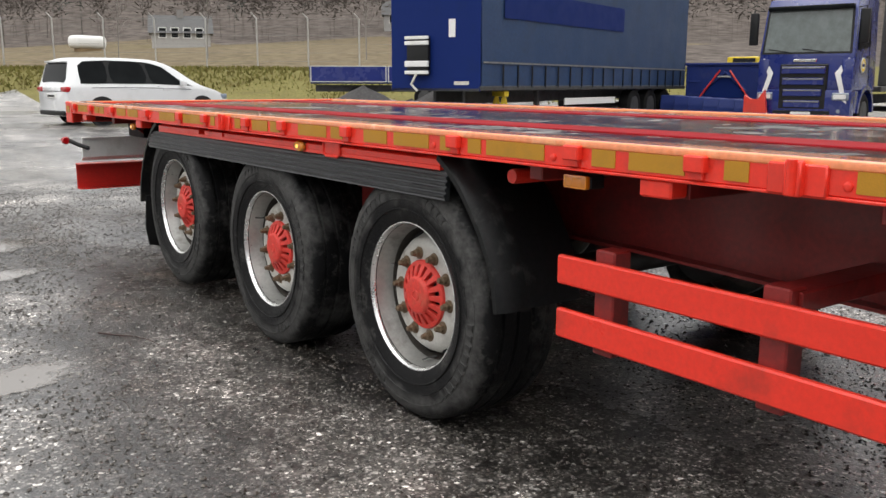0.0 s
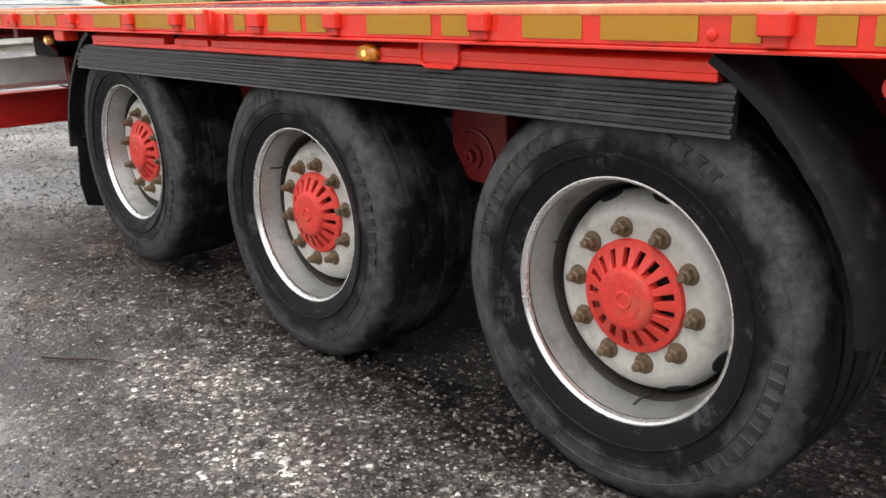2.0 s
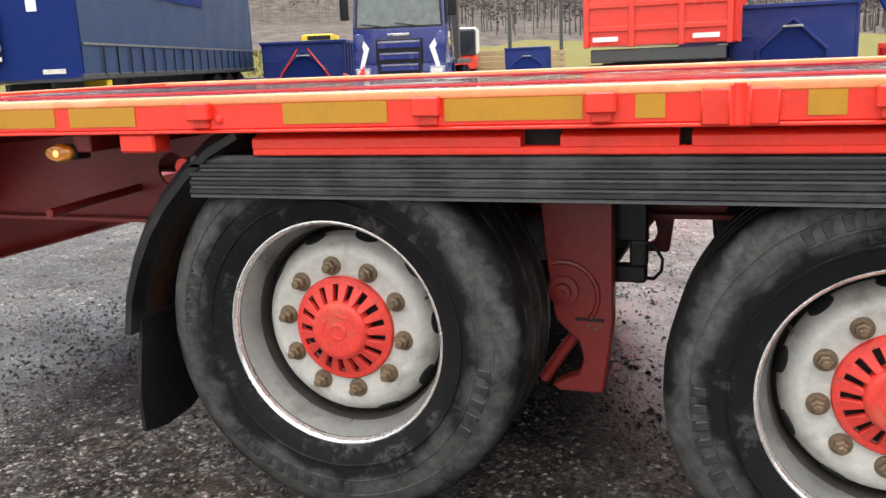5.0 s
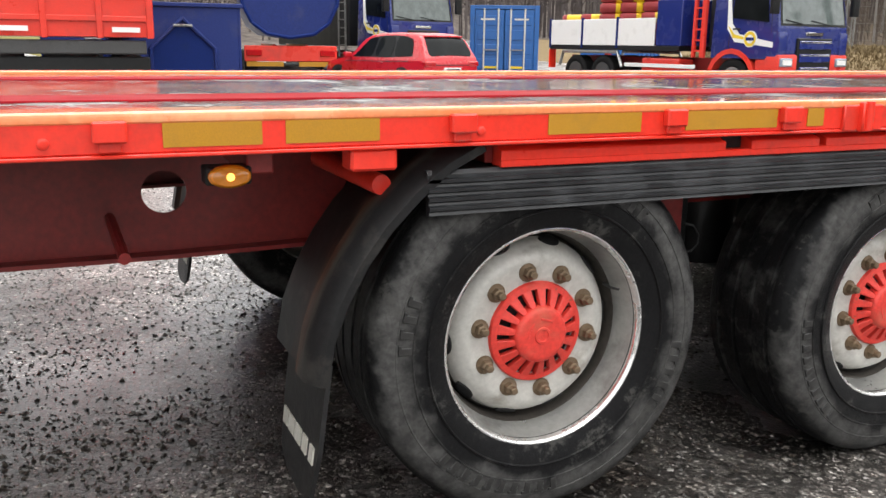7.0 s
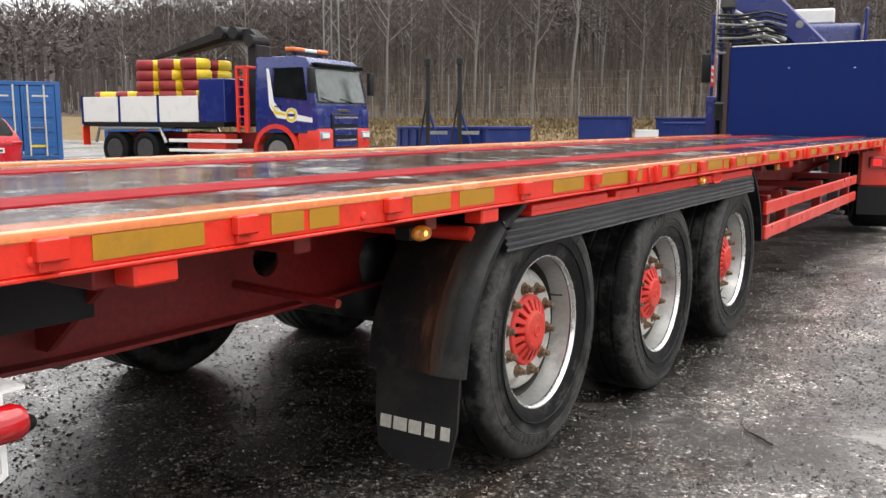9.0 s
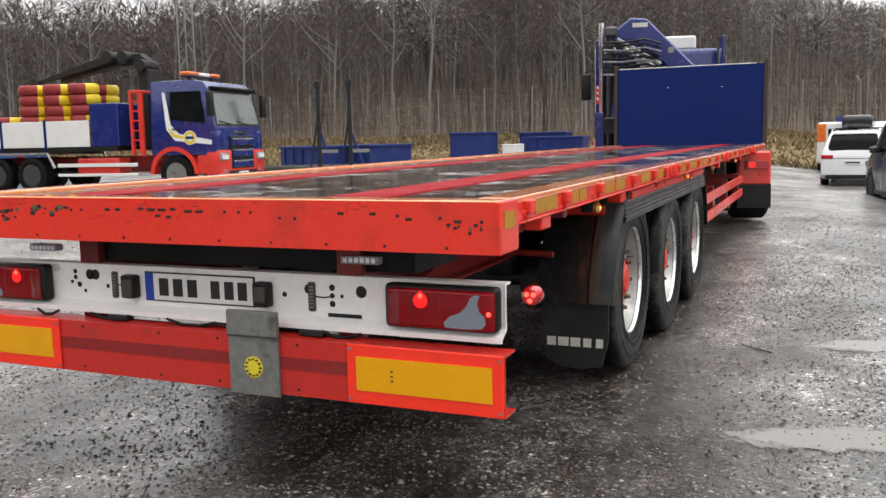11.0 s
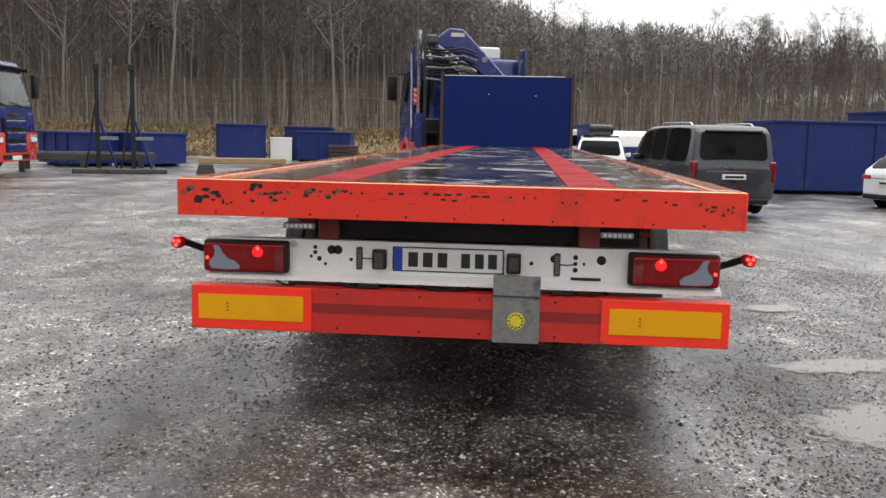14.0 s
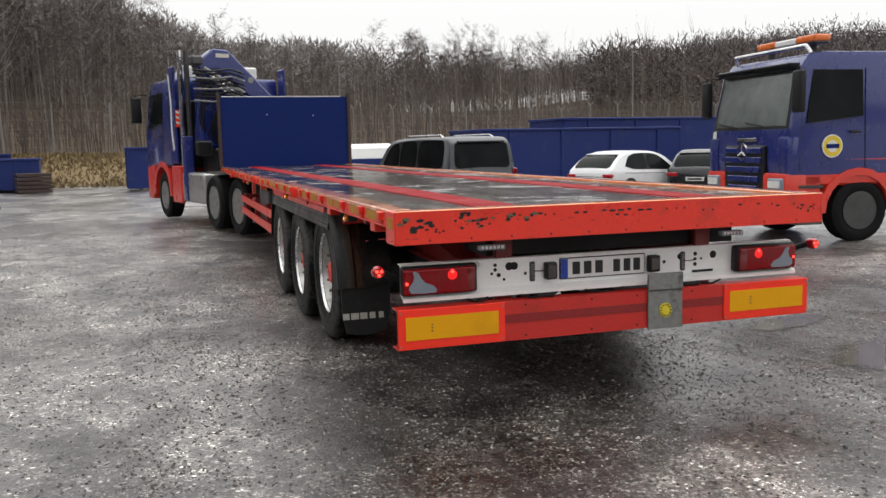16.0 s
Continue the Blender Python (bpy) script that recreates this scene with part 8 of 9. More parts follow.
for k in range(3):
    a = 2 * math.pi * k / 3 + math.pi / 2
    part("round_emblem", tube([(0, 1.49, 1.52), (0.13 * math.cos(a), 1.49, 1.52 + 0.13 * math.sin(a))], 0.018, 6), CHROME, cab_ob)
part("emblem_ring", lathe([(1.47, 0.13), (1.50, 0.13), (1.50, 0.15), (1.47, 0.15)], 28, None, "y", True), CHROME, cab_ob, "chromed round emblem").location = (0, 0, 1.52)
part("pale_flash", sheet([(1.02, 1.41, 1.62), (1.16, 1.41, 1.60), (1.10, 1.41, 1.88), (1.00, 1.41, 1.90)], None, 0.01, (0, 1, 0)), WHITE, cab_ob)
for s in (1, -1):
    for k in range(3):
        part("cab_step", box(*sorted((s * 0.95, s * 1.24)), 0.75, 1.2, 0.32 + 0.3 * k, 0.37 + 0.3 * k), STEEL_DARK, arocs)
truck_wheels(arocs, 1.05, (0.02, -3.6, -4.9), 0.52, 0.34, STEEL_DARK)
part("tipper_body", box(-1.24, 1.24, -6.2, -1.0, 1.3, 2.9, 0.03), BLUE, arocs, "blue tipper body")

# ---- containers and vans to the north-east ----
open_bin("long_container", "long dark blue ribbed container", spot(12.2, 26.6, 278), 8.6, 2.5, 2.2, BLUE_BIN, 4)
open_bin("long_container", "long dark blue container with red load inside", spot(16.5, 28.8, 278), 9.0, 2.5, 2.6, BLUE_BIN, 4)
open_bin("low_container", "low dark blue container beside parked cars", spot(19.0, 22.8, 285), 4.6, 2.4, 1.5, BLUE_BIN, 6)
tarped = thing("tarped_trailer", "low trailer under a bright white tarpaulin with blue ends", "trailer", spot(5.6, 37.0, 285))
part("white_tarpaulin", prism([(-1.2, 1.25), (-1.05, 1.75), (0, 1.95), (1.05, 1.75), (1.2, 1.25)], "y", -2.6, 2.6, None, 0.03), WHITE, tarped, "white tarpaulin")
part("trailer_bed", box(-1.2, 1.2, -2.7, 2.7, 0.7, 1.25, 0.02), BLUE_BIN, tarped)
part("end_board", box(-1.22, 1.22, -2.8, -2.66, 0.7, 2.2, 0.02), BLUE_BIN, tarped)
truck_wheels(tarped, 0.95, (-0.8, 0.8), 0.4, 0.26, STEEL_DARK)
camper = thing("orange_van", "small orange and white van behind a parked white car", "van", spot(3.1, 39.0, 354))
part("van_body", box(-0.95, 0.95, -2.4, 2.0, 0.35, 2.0, 0.12, None, 3), WHITE, camper, "", 50)
part("orange_corner", box(-0.96, -0.6, -2.42, -2.2, 1.2, 1.95, 0.04), ORANGE, camper, "orange rear marking")
part("van_window", box(-0.55, 0.7, -2.41, -2.38, 1.25, 1.75, 0.02), GLASS, camper)
for s in (1, -1):
    for y in (-1.5, 1.3):
        road_wheel(camper, s * 0.87, y, 0.33, 0.2, STEEL)

# ---- low blue bins, upright stands and clutter to the north ----
for x, y, L, W, H, a in ((-11.6, 33.4, 3.2, 1.9, 1.45, 20), (-9.4, 36.8, 3.4, 2.0, 1.4, 10), (-2.7, 33.2, 1.7, 1.9, 1.6, 0), (-8.0, 34.0, 2.2, 1.8, 1.2, 95)):
    open_bin("low_blue_bin", "low scuffed blue steel bin standing on the yard", spot(x, y, a), L, W, H, BLUE_BIN, 4, 0.1, "low blue bins")
for x, y, a in ((-14.4, 25.0, 60), (-12.4, 25.8, 60)):
    open_bin("low_blue_bin", "low blue steel frame bin with dark stands in front", spot(x, y, a), 2.0, 1.7, 1.05, BLUE_BIN, 3, 0.1, "low blue bins")
fridge = thing("white_box", "white appliance-like box beside the blue bins", "box", spot(-9.8, 33.2, 20))
part("box_body", box(-0.45, 0.45, -0.35, 0.35, 0.0, 0.95, 0.03, None, 2), WHITE, fridge)
part("box_lid", box(-0.46, 0.46, -0.36, 0.36, 0.95, 1.0, 0.01), WHITE, fridge)
for x, y, lean in ((-11.7, 20.9, 0.05), (-10.75, 21.1, -0.08)):
    st = thing("loading_stand", "tall dark steel stand with a clamp head and foot plate", "stand", spot(x, y, 25), "loading stands")
    part("stand_post", box(-0.06, 0.06, -0.06, 0.06, 0.0, 3.0, 0.01), BLACK, st, "dark square post")
    part("stand_head", box(-0.09, 0.08, -0.09, 0.09, 2.88, 3.08, 0.02), BLACK, st)
    part("stand_brace", tube([(0.5, 0, 0.1), (0.06, 0, 1.5)], 0.04, 8), BLUE_BIN, st, "blue brace")
    part("stand_foot", box(-0.7, 0.9, -0.3, 0.3, 0.0, 0.14, 0.02), STEEL_DARK, st)
    part("stand_prop", tube([(-0.35, 0, 0.1), (0.0, 0, 2.2)], 0.03, 6), BLACK, st)
    part("stand_arm", box(-0.05, 0.55, -0.04, 0.04, 0.95, 1.05), STEEL, st)
rack = thing("low_rack", "low dark steel rack frame on wet ground", "rack", spot(-12.6, 21.8, 25))
for s in (1, -1):
    part("rack_rail", box(-2.0, 2.0, s * 0.8 - 0.08, s * 0.8 + 0.08, 0.35, 0.55, 0.01), STEEL_DARK, rack)
    for x in (-1.6, 0, 1.6):
        part("rack_leg", box(x - 0.07, x + 0.07, s * 0.8 - 0.07, s * 0.8 + 0.07, 0.0, 0.36), STEEL_DARK, rack)
for x in (-1.6, -0.5, 0.6, 1.7):
    part("rack_cross", box(x - 0.06, x + 0.06, -0.75, 0.75, 0.38, 0.5), STEEL_DARK, rack)
beam_ob = thing("timber_beam", "dark timber beam lying across two blocks", "beam", spot(-7.8, 21.9, 20))
part("beam_log", box(-1.25, 1.25, -0.1, 0.1, 0.3, 0.48, 0.02), TIMBER, beam_ob, "weathered beam")
for x in (-1.05, 1.05):
    part("beam_block", prism([(-0.28, 0), (0.28, 0), (0.2, 0.3), (-0.2, 0.3)], "y", -0.25, 0.25, None, 0.02), STEEL_DARK, beam_ob, "dark block").location = (x, 0, 0)
pal = thing("pallet_stack", "small stack of dark pallets beside blue bins", "pallets", spot(-7.0, 32.6, 15))
for k in range(5):
    part("pallet", box(-0.6, 0.6, -0.4, 0.4, 0.02 + 0.15 * k, 0.14 + 0.15 * k, 0.01), BROWN, pal)

# ---- heaps, fences, masts and woods ----
def heap(name, label, x, y, r, h, mat, seed):
    bm = bmesh.new()
    rings = []
    n = 28
    for j in range(9):
        u = j / 8
        ring = []
        for k in range(n):
            a = 2 * math.pi * k / n
            rr = r * (1 - u) * (1 + 0.18 * noise.noise(Vector((math.cos(a) * 1.3, math.sin(a) * 1.3, seed))))
            z = h * (u ** 0.9) * (1 + 0.05 * noise.noise(Vector((a, u * 3, seed)))) + (0.06 * noise.noise(Vector((a * 3, u * 6, seed))) if 0 < u < 1 else 0)
            px, py = x + rr * math.cos(a), y + rr * math.sin(a)
            ring.append(bm.verts.new((px, py, ground_z(x, y) - 0.03 + z)))
        rings.append(ring)
    for p, q in zip(rings, rings[1:]):
        for k in range(n):
            bm.faces.new((p[k], p[(k + 1) % n], q[(k + 1) % n], q[k]))
    ob = part(name, bm, mat, None, "", 60)
    return tagged(ob, label, "heap", kind="stuff")


heap("gravel_heap", "dark grey heap of gravel", -12.0, -16.5, 1.9, 1.0, HEAP, 1)
heap("gravel_heap", "dark grey heap of gravel", -12.6, -13.2, 1.7, 0.95, HEAP, 2)
heap("gravel_heap", "dark grey heap of gravel", -9.6, -10.2, 1.3, 0.8, HEAP, 3)
heap("earth_heap", "brown heap of earth", 2.6, -18.5, 2.6, 1.0, EARTH, 4)


def blades(name, label, count, pick, mat, seed, tall, wide, category):
    """Loose tufts of blades over a stretch of ground, as one mesh."""
    rng = np.random.default_rng(seed)
    xy = pick(rng, count)
    ang = rng.uniform(0, 6.283, count)
    h = tall * (0.4 + 0.9 * rng.random(count))
    dx, dy = np.cos(ang) * wide, np.sin(ang) * wide
    lean = rng.normal(0, 0.35, (count, 2)) * h[:, None]
    z = np.array([ground_z(a, b) for a, b in xy]) - 0.02
    v = np.empty((count, 3, 3))
    v[:, 0] = np.stack([xy[:, 0] - dx, xy[:, 1] - dy, z], 1)
    v[:, 1] = np.stack([xy[:, 0] + dx, xy[:, 1] + dy, z], 1)
    v[:, 2] = np.stack([xy[:, 0] + lean[:, 0], xy[:, 1] + lean[:, 1], z + h], 1)
    ob = raw(name, v.reshape(-1, 3).tolist(), np.arange(count * 3).reshape(-1, 3).tolist(), mat)
    return tagged(ob, label, category, kind="stuff")


def south_bank(rng, n):
    along = rng.uniform(-22, 40, n)
    f = rng.uniform(-12, 9, n)
    return np.stack([-9.8 - 0.8 * along - 0.6 * f, -48 + 0.6 * along - 0.8 * f], 1)


def north_bank(rng, n):
    x = rng.uniform(-45, 40, n)
    off = rng.uniform(-13, 3, n)
    return np.stack([x, np.where(x > 0, 50 + 0.3 * x, 50 + 0.06 * x) + off], 1)


blades("bank_grass", "tufted green and straw winter grass on a bank", 34000, south_bank, GRASS, 21, 0.22, 0.07, "grass")
blades("straw_grass", "dead straw-coloured grass before the wire fence", 34000, north_bank, STRAW, 22, 0.24, 0.09, "grass")


def hedge(name, label, x, y, r, h, seed, count=900):
    rng = np.random.default_rng(seed)
    a = rng.uniform(0, 6.283, count)
    rad = r * np.sqrt(rng.random(count))
    bx, by = x + rad * np.cos(a), y + rad * np.sin(a)
    z0 = ground_z(x, y)
    out = rng.normal(0, 0.25, (count, 2))
    hh = h * rng.uniform(0.5, 1.0, count)
    start = rng.uniform(0, 0.5, count) * hh
    w = 0.02
    v = np.empty((count, 3, 3))
    v[:, 0] = np.stack([bx - w, by, z0 + start], 1)
    v[:, 1] = np.stack([bx + w, by + w, z0 + start], 1)
    v[:, 2] = np.stack([bx + out[:, 0] * hh, by + out[:, 1] * hh, z0 + hh], 1)
    ob = raw(name, v.reshape(-1, 3).tolist(), np.arange(count * 3).reshape(-1, 3).tolist(), TWIGS)
    return tagged(ob, label, "bush", kind="stuff")


for k, (x, y) in enumerate(((4.5, -41), (2.0, -44), (-0.5, -45.5), (7.5, -39))):
    hedge("bare_bush", "bare brown bush of thin twigs", x, y, 2.2, 2.6, 30 + k, 1500)


def fence_line(points, high, label, group, angled, mat, forked=False):
    for x, y in points:
        ob = thing("fence_post", label, "fence post", spot(x, y, 0), group)
        part("post", tube([(0, 0, -0.2), (0, 0, high)], 0.045, 8), mat, ob)
        if angled:
            part("post_arm", tube([(0, 0, high - 0.03), (0.24, -0.18, high + 0.30)], 0.03, 6), mat, ob)
            if forked:
                part("post_arm", tube([(0, 0, high - 0.03), (-0.24, 0.18, high + 0.30)], 0.03, 6), mat, ob)


fence_line([(-9.8 - 2.42 * k, -48 + 1.8 * k) for k in range(-6, 10)], 3.0, "pale concrete fence post with a cranked top", "southern fence", True, PALE_POST)
north = [(-62 + 3.0 * k, 50.0 + 0.06 * (-62 + 3.0 * k)) for k in range(21)] + [(1 + 2.9 * k, 50.3 + 0.3 * (1 + 2.9 * k)) for k in range(22)]
fence_line([p for p in north if p[0] < 3], 3.0, "grey steel post of a wire mesh fence", "northern fence", False, STEEL)
fence_line([p for p in north if p[0] >= 3], 3.0, "grey fence post with forked top arms", "eastern fence", True, STEEL, True)


def wire_net(name, pts, high, label):
    """Thin wires strung from post to post."""
    ob = thing(name, label, "fence", kind="structure")
    for z in (0.5, 1.0, 1.5, 2.0, 2.5, 2.95):
        vs, fs = [], []
        for x, y in pts:
            g = ground_z(x, y)
            vs += [(x, y, g + z), (x, y, g + z + 0.012)]
        fs = [(2 * i, 2 * i + 2, 2 * i + 3, 2 * i + 1) for i in range(len(pts) - 1)]
        raw("wire", vs, fs, STEEL, ob)


wire_net("wire_fence", [(-9.8 - 2.42 * k, -48 + 1.8 * k) for k in range(-6, 10)], 3.0, "strung wire of the southern fence")
wire_net("wire_fence", north, 3.0, "strung wire of the northern fence")

mast = thing("lattice_mast", "tall galvanised lattice mast rising above the yard", "mast", spot(-38, 47.2, 10))
for a in (0, 2.094, 4.189):
    part("mast_leg", tube([(0.62 * math.cos(a), 0.62 * math.sin(a), 0), (0.5 * math.cos(a), 0.5 * math.sin(a), 24)], 0.055, 6), STEEL, mast)
for k in range(24):
    for i in range(3):
        a, b = 2.094 * i, 2.094 * (i + 1)
        if k % 2:
            a, b = b, a
        r0, r1 = 0.62 - 0.005 * k, 0.62 - 0.005 * (k + 1)
        part("mast_brace", tube([(r0 * math.cos(a), r0 * math.sin(a), k), (r1 * math.cos(b), r1 * math.sin(b), k + 1)], 0.022, 4), STEEL, mast)
for x, y, h in ((4.5, 58, 6.5), (9.0, 54, 6.0), (33, 58, 7), (-1.5, 66, 7)):
    lp = thing("lamp_post", "thin grey lamp post at the yard's edge", "lamp post", spot(x, y, 0), "lamp posts")
    part("lamp_shaft", tube([(0, 0, 0), (0, 0, h)], 0.07, 8, None, 0.05), STEEL, lp)
    part("lamp_head", box(-0.12, 0.35, -0.1, 0.1, h - 0.05, h + 0.06, 0.02), STEEL, lp)


def house(x, y, turn, wall_mat, label, W=9, D=7, H=3.2):
    ob = thing("house", label, "house", spot(x, y, turn))
    part("wall", box(-W / 2, W / 2, -D / 2, D / 2, -1.0, H), wall_mat, ob)
    part("roof", prism([(-D / 2 - 0.4, H - 0.1), (D / 2 + 0.4, H - 0.1), (0, H + 2.2)], "x", -W / 2 - 0.4, W / 2 + 0.4), STEEL_DARK, ob, "dark pitched roof")
    for k in range(4):
        xx = -W / 2 + 1.3 + k * (W - 2.6) / 3
        wn_ = part("window", box(xx - 0.5, xx + 0.5, D / 2 - 0.02, D / 2 + 0.05, 1.0, 2.3), WHITE, ob)
        part("pane", box(xx - 0.4, xx + 0.4, D / 2 + 0.045, D / 2 + 0.06, 1.1, 2.2), GLASS, wn_)
    part("chimney", box(-0.4, 0.4, -0.4, 0.4, H + 1.4, H + 2.9), CONCRETE, ob)


house(-112, -245, 320, WHITE, "white house with dark roof on the far slope", 9, 7)
house(-190, -185, 310, MAROON, "small red house far off on the slope", 8, 6)
house(-37.7, -103, 340, PALE_POST, "low whitish house with a dark roof beyond the meadow", 7, 5, 1.7)
house(-77.6, -113, 326, PALE_POST, "small whitish house at the foot of the hillside", 5, 4.5, 2.4)
wrap = thing("covered_boat", "boat under a white cover on the meadow", "boat", spot(-25.7, -101, 20))
part("cover", box(-2.1, 2.1, -1.0, 1.0, 0.2, 1.7, 0.65, None, 4), WHITE, wrap, "", 60)
part("trestle", box(-1.4, 1.4, -0.6, 0.6, -0.3, 0.35), TIMBER, wrap)


# ---- trees ----
def tree_meshes(seed, high, birch):
    """A tapered trunk, rising limbs and a crown of fine twigs."""
    rng = random.Random(seed)
    bm = bmesh.new()
    pts = []
    bend = rng.uniform(-0.5, 0.5), rng.uniform(-0.5, 0.5)
    for k in range(8):
        u = k / 7
        pts.append(Vector((bend[0] * math.sin(u * 2.2) + rng.uniform(-0.08, 0.08) * (k > 0), bend[1] * u * u + rng.uniform(-0.08, 0.08) * (k > 0), high * u - 0.3 * (k == 0))))
    tube(pts, 0.0058 * high, 7, bm, 0.012, False)
    verts, faces = [], []

    def on_trunk(u):
        i = min(6, int(u * 7))
        return pts[i].lerp(pts[i + 1], u * 7 - i)

    def blade(a, b, w):
        d = (b - a)
        side = d.cross(Vector((rng.uniform(-1, 1), rng.uniform(-1, 1), rng.uniform(-1, 1)))).normalized() * w
        n0 = len(verts)
        verts.extend([tuple(a - side), tuple(a + side), tuple(b)])
        faces.append((n0, n0 + 1, n0 + 2))
    limbs = 30 if birch else 26
    for k in range(limbs):
        u = 0.28 + 0.70 * (k + rng.random()) / limbs
        base = on_trunk(min(0.98, u))
        ang = rng.uniform(0, 6.283)
        reach = high * (0.20 if birch else 0.26) * (1.12 - u) ** 0.6 * rng.uniform(0.6, 1.2)
        rise = reach * rng.uniform(0.7, 1.5)
        tip = base + Vector((math.cos(ang) * reach, math.sin(ang) * reach, rise))
        mid = base.lerp(tip, 0.5) + Vector((0, 0, -0.1 * reach))
        tube([base, mid, tip], 0.0024 * high * (1.2 - u), 4, bm, 0.006, False)
        for j in range(9):
            v = 0.25 + 0.75 * (j + rng.random()) / 9
            p = base.lerp(mid, v * 2) if v < 0.5 else mid.lerp(tip, v * 2 - 1)
            dirn = Vector((rng.gauss(0, 1), rng.gauss(0, 1), rng.gauss(0.55, 0.5))).normalized()
            q = p + dirn * rng.uniform(0.5, 1.3) * high / 15
            blade(p, q, 0.020)
            for i in range(5):
                s = p.lerp(q, rng.uniform(0.2, 1.0))
                d2 = (dirn + Vector((rng.gauss(0, 0.7), rng.gauss(0, 0.7), rng.gauss(-0.1 if birch else 0.15, 0.5)))).normalized()
                e = s + d2 * rng.uniform(0.3, 0.85)
                blade(s, e, 0.014)
    tm = bpy.data.meshes.new("tree_trunk")
    bm.to_mesh(tm)
    bm.free()
    cm = bpy.data.meshes.new("tree_crown")
    cm.from_pydata(verts, [], faces)
    return tm, cm


def skyline(x, y, z, h, spread):
    """The most that a tree may rise: capped by bearing so the skyline fits the camera's view."""
    a = math.degrees(math.atan2(x, y + 3))
    if -112 < a < -74:
        return max(2.0, min(h, math.hypot(x, y) * math.tan(radians(3.0)) * spread))
    if a < -10 or a > 75:
        return h
    slope = 10.6 - 3.6 * smooth_step(-6, 4, a) - 0.2 * smooth_step(6, 12, a) + 1.6 * smooth_step(16, 32, a)
    return max(2.5, min(h, 1.3 + math.hypot(x, y + 3) * math.tan(radians(slope)) * spread - z))


kinds = [tree_meshes(100 + k, 15 + (k % 3), k % 2 == 0) + (k % 2 == 0,) for k in range(8)]
rng = random.Random(77)


def plant(x, y, scale, group, label, kind=None):
    tm, cm, birch = kinds[rng.randrange(8) if kind is None else kind]
    z = ground_z(x, y)
    scale = skyline(x, y, z, 16 * scale, rng.uniform(0.8, 1.12)) / 16
    ob = thing("birch_tree" if birch else "bare_tree", label if birch else "leafless grey-brown tree at the edge of the wood", "tree", Matrix.Translation((x, y, z)) @ Matrix.Rotation(rng.uniform(0, 6.28), 4, "Z") @ Matrix.Diagonal((scale, scale, scale * rng.uniform(0.9, 1.1), 1)), group)
    placed("trunk", tm, BARK_BIRCH if birch else BARK, ob, "", 60)
    placed("crown", cm, TWIGS if x < -42 or x > 26 else TWIGS_PALE, ob)


count = 0
while count < 270:
    x = rng.uniform(-75, 70)
    if 0 < x < 26 and rng.random() < 0.5:
        continue
    off = 4 + 62 * rng.random() ** 1.5
    edge = 51 + 0.3 * x if x > 0 else 51 + 0.06 * x
    if x > 12:
        off += min(60, (x - 12) * 1.6)
    plant(x * (1 + off * 0.004), edge + off, rng.uniform(0.62, 1.05) * (0.82 if x > 8 else 1.0), "northern wood", "leafless birch with pale slender trunk at the wood's edge")
    count += 1
for x, y, s in ((1.8, -38, 0.55), (-40, -62, 0.6), (-55, -58, 0.7), (-30, -75, 0.65), (-75, -40, 0.7), (-60, -75, 0.8), (6.0, -42, 0.6), (-20, -70, 0.5)):
    plant(x, y, s, "southern trees", "bare birch standing in the field")
for k, (x, y, s) in enumerate(((-30, 53, 1.2), (-26.2, 54.5, 1.1), (-22.8, 53.5, 1.25), (-19, 56, 1.05), (-11.9, 54, 1.2), (-6.5, 55.5, 1.1), (3.8, 55, 1.15), (8.5, 57, 1.1), (15, 60, 1.1), (-37, 52, 1.15))):
    plant(x, y, s, "tall edge birches", "tall bare birch with a pale trunk before the darker wood", 2 * (k % 4))


def far_woods(name, label, count, pick, seed, high, mat, sprays=34, stem=1.0):
    """Distant woods as one mesh: thin trunks under rounded crowns of fine twigs."""
    rg = np.random.default_rng(seed)
    xy = pick(rg, count)
    n = len(xy)
    zs = np.array([ground_z(x, y) for x, y in xy])
    hs = np.array([skyline(x, y, z, high * rg.uniform(0.65, 1.15), rg.uniform(0.82, 1.06)) for (x, y), z in zip(xy, zs)])
    tw = (0.08 + 0.06 * rg.random(n)) * stem
    foot = np.column_stack([xy, zs - 0.5])
    trunk = np.stack([foot - np.column_stack([tw, tw, 0 * tw]), foot + np.column_stack([tw, tw, 0 * tw]), np.column_stack([xy[:, 0] + rg.normal(0, 0.3, n), xy[:, 1], zs + 0.8 * hs])], 1)
    # twigs spring from an egg-shaped crown and point outwards and up
    d = rg.normal(0, 1, (n, sprays, 3))
    d /= np.linalg.norm(d, axis=2, keepdims=True)
    rad = rg.random((n, sprays, 1)) ** 0.5
    size = np.stack([hs * 0.17, hs * 0.17, hs * 0.36], 1)[:, None, :]
    heart = np.column_stack([xy, zs + 0.62 * hs])[:, None, :]
    start = heart + d * rad * size * 0.92
    ahead = d * np.array([1, 1, 0.6]) + np.array([0, 0, 0.55]) + rg.normal(0, 0.45, (n, sprays, 3))
    ahead /= np.linalg.norm(ahead, axis=2, keepdims=True)
    tip = start + ahead * (hs[:, None, None] * rg.uniform(0.05, 0.12, (n, sprays, 1)))
    side = np.cross(ahead, rg.normal(0, 1, (n, sprays, 3)))
    side = side / np.linalg.norm(side, axis=2, keepdims=True) * (34 / sprays) ** 0.5 * 0.13
    twig = np.stack([start - side, start + side, tip], 2).reshape(-1, 3, 3)
    v = np.concatenate([trunk, twig]).reshape(-1, 3)
    ob = raw(name, v.tolist(), np.arange(len(v)).reshape(-1, 3).tolist(), mat)
    return tagged(ob, label, "woods", kind="stuff")


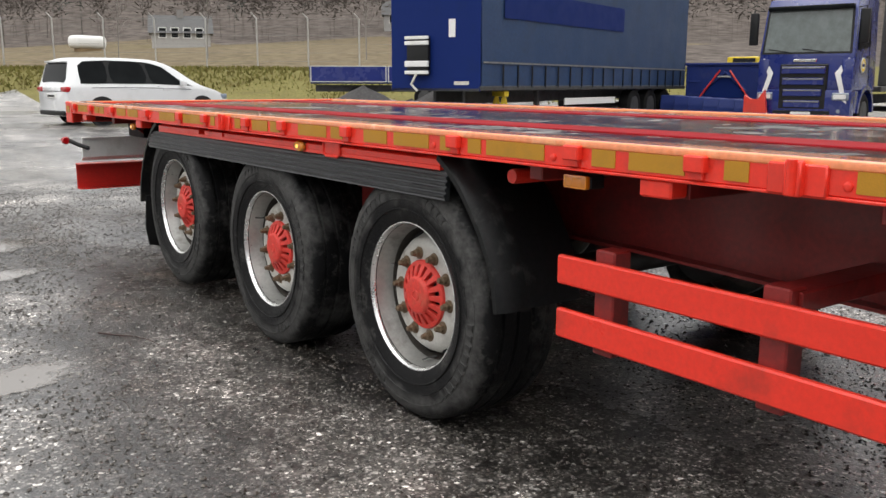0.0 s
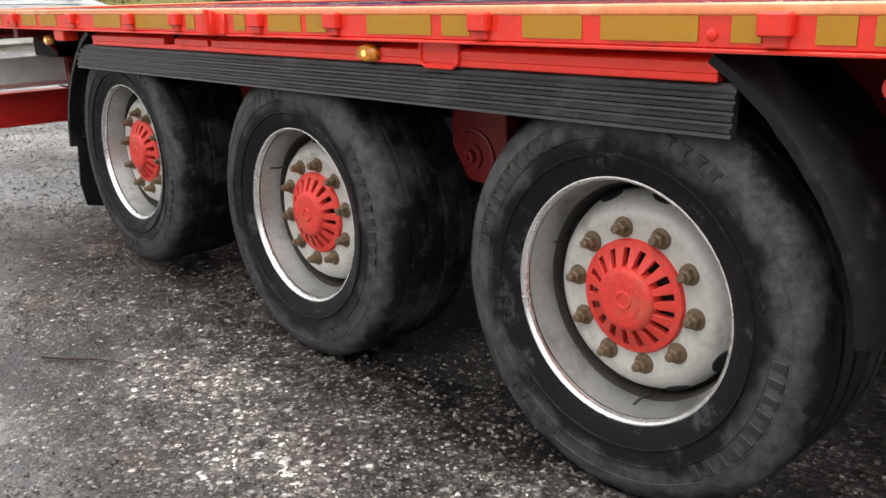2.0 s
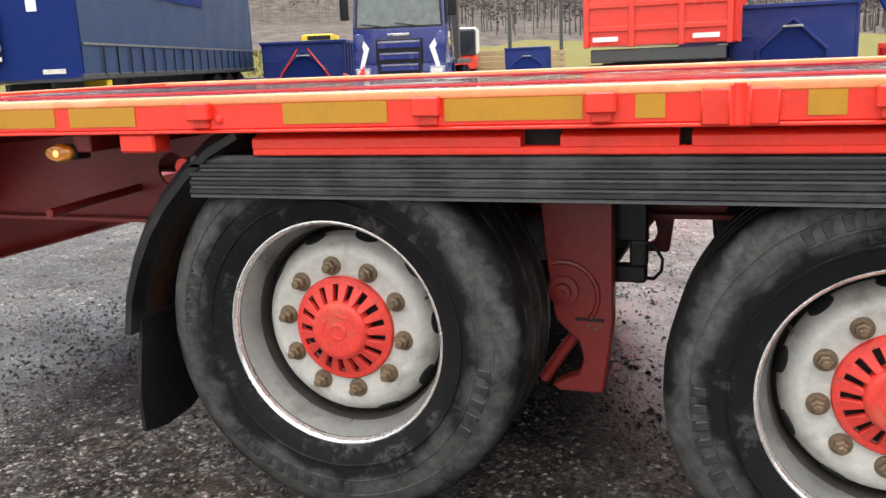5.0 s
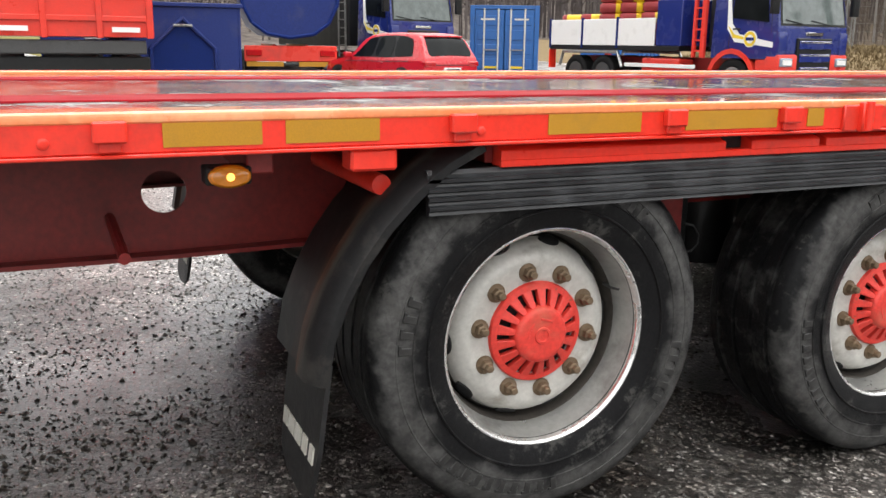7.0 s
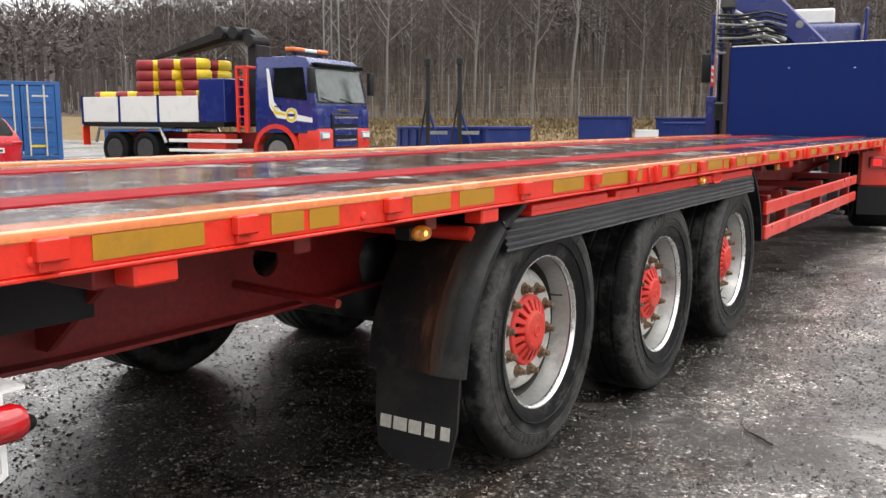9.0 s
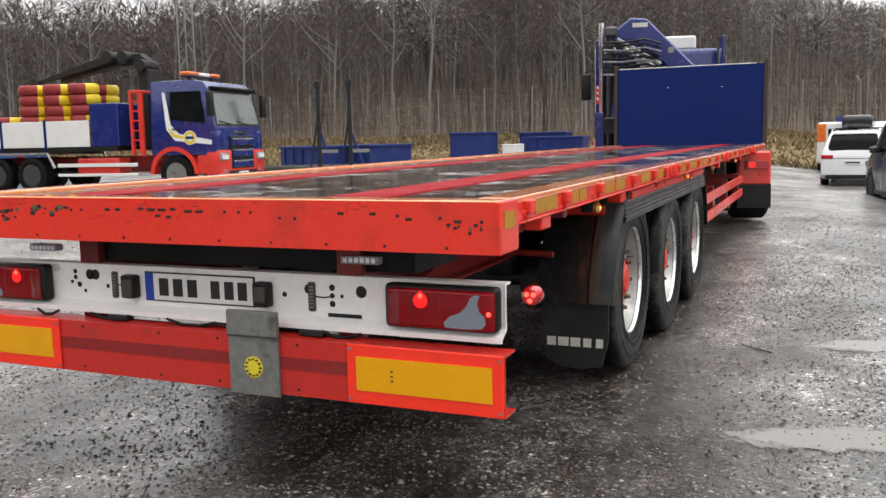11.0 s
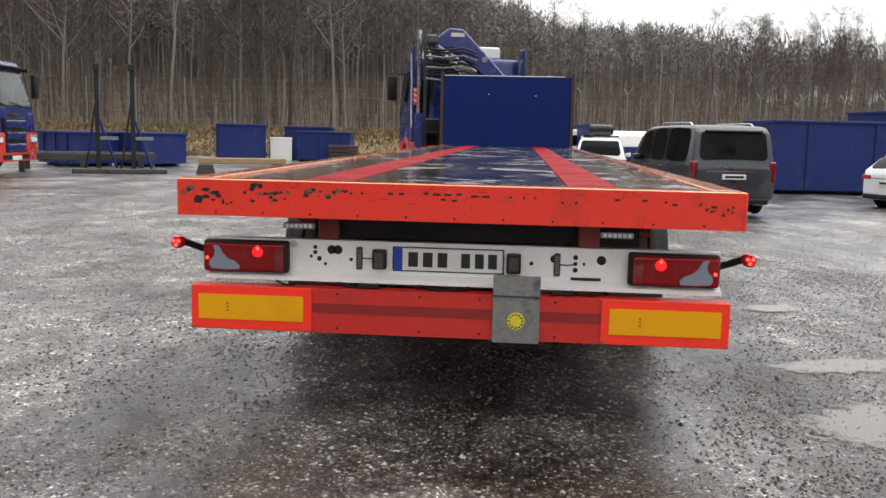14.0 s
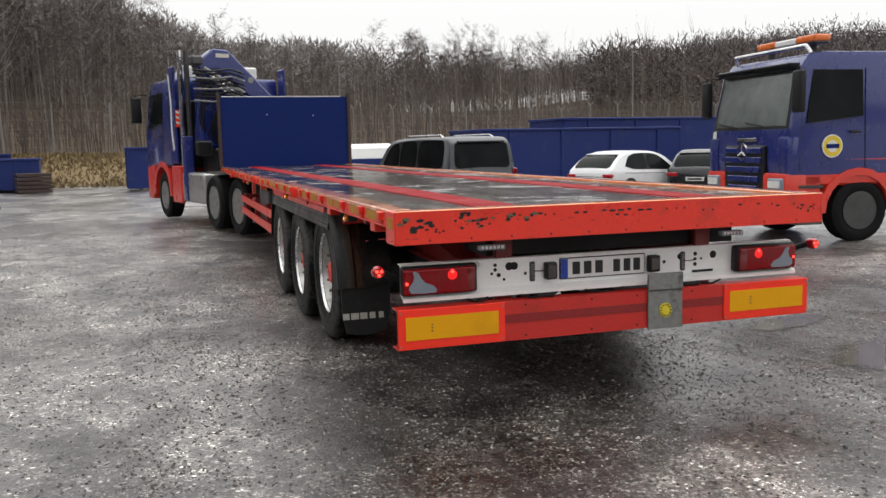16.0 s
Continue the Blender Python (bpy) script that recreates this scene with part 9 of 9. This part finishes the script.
def north_edge(x, off):
    off = off + np.clip((x - 12) * 0.9, 0, 50)
    return np.stack([x, np.where(x > 0, 51 + 0.3 * np.minimum(x, 90), 51 + 0.06 * x) + off], 1)


def middle_woods(rg, n):
    return north_edge(rg.uniform(-44, 30, n), 45 + 130 * rg.random(n))


def outer_woods(rg, n):
    x = np.where(rg.random(n) < 0.5, rg.uniform(-190, -40, n), rg.uniform(25, 190, n))
    return north_edge(x, 45 + 130 * rg.random(n))


def south_woods(rg, n):
    s = 112 + 255 * rg.random(n) ** 1.15
    a = rg.uniform(-330, 260, n)
    return np.stack([-0.62 * s - 0.78 * a, -0.78 * s + 0.62 * a], 1)


def side_woods(rg, n):
    r = 90 + 170 * rg.random(n)
    a = np.radians(rg.uniform(95, 205, n))
    return np.stack([r * np.cos(a), 5 + r * np.sin(a)], 1)


def east_woods(rg, n):
    r = 110 + 120 * rg.random(n)
    a = np.radians(rg.uniform(-10, 62, n))
    return np.stack([r * np.cos(a), 5 + r * np.sin(a)], 1)


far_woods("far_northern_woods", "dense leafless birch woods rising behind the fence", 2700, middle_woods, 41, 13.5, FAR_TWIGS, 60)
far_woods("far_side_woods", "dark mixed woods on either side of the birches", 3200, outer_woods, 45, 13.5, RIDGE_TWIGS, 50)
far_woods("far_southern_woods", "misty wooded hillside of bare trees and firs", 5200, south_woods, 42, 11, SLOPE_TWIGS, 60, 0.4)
far_woods("far_southern_firs", "dark firs scattered through the far hillside wood", 420, south_woods, 48, 13, FIRS, 90, 0.5)
far_woods("far_western_woods", "bare wooded slope beyond the yard", 3000, side_woods, 43, 14, RIDGE_TWIGS, 40)
far_woods("far_eastern_woods", "bare wooded ridge beyond the containers", 3600, east_woods, 44, 12, RIDGE_TWIGS, 60)


def undergrowth(name, label, count, seed, low, tall, thick, twigs, near, far):
    """Thin stems with small twigs between the fence and the wood."""
    rg = np.random.default_rng(seed)
    verts, faces = [], []
    xs = rg.uniform(-85, 80, count)
    offs = near + (far - near) * rg.random(count) ** 1.3
    for x, off in zip(xs, offs):
        y = (51 + 0.3 * x if x > 0 else 51 + 0.06 * x) + off
        z = ground_z(x, y)
        h = skyline(x, y, z, rg.uniform(low, tall), rg.uniform(0.7, 1.0))
        w = thick * rg.uniform(0.6, 1.4)
        lean = rg.normal(0, 0.06 * h, 2)
        n0 = len(verts)
        verts += [(x - w, y, z - 0.1), (x + w, y, z - 0.1), (x + lean[0], y + lean[1], z + h)]
        faces.append((n0, n0 + 1, n0 + 2))
        for k in range(twigs):
            u = rg.uniform(0.25, 0.95)
            d = rg.normal(0, 0.16 * h * (1.15 - u), 2)
            bx, by, bz = x + lean[0] * u, y + lean[1] * u, z + h * u
            n0 = len(verts)
            verts += [(bx - 0.012, by, bz), (bx + 0.012, by, bz + 0.03), (bx + d[0], by + d[1], bz + rg.uniform(0.05, 0.22) * h)]
            faces.append((n0, n0 + 1, n0 + 2))
    return tagged(raw(name, verts, faces, SAPLING), label, "undergrowth", kind="stuff")


undergrowth("undergrowth", "thin bare saplings and brush behind the wire fence", 8000, 51, 0.8, 4.5, 0.022, 9, 1.5, 55)
undergrowth("young_birches", "slender pale young birches standing close together", 1000, 52, 7, 13, 0.06, 16, 8, 70)
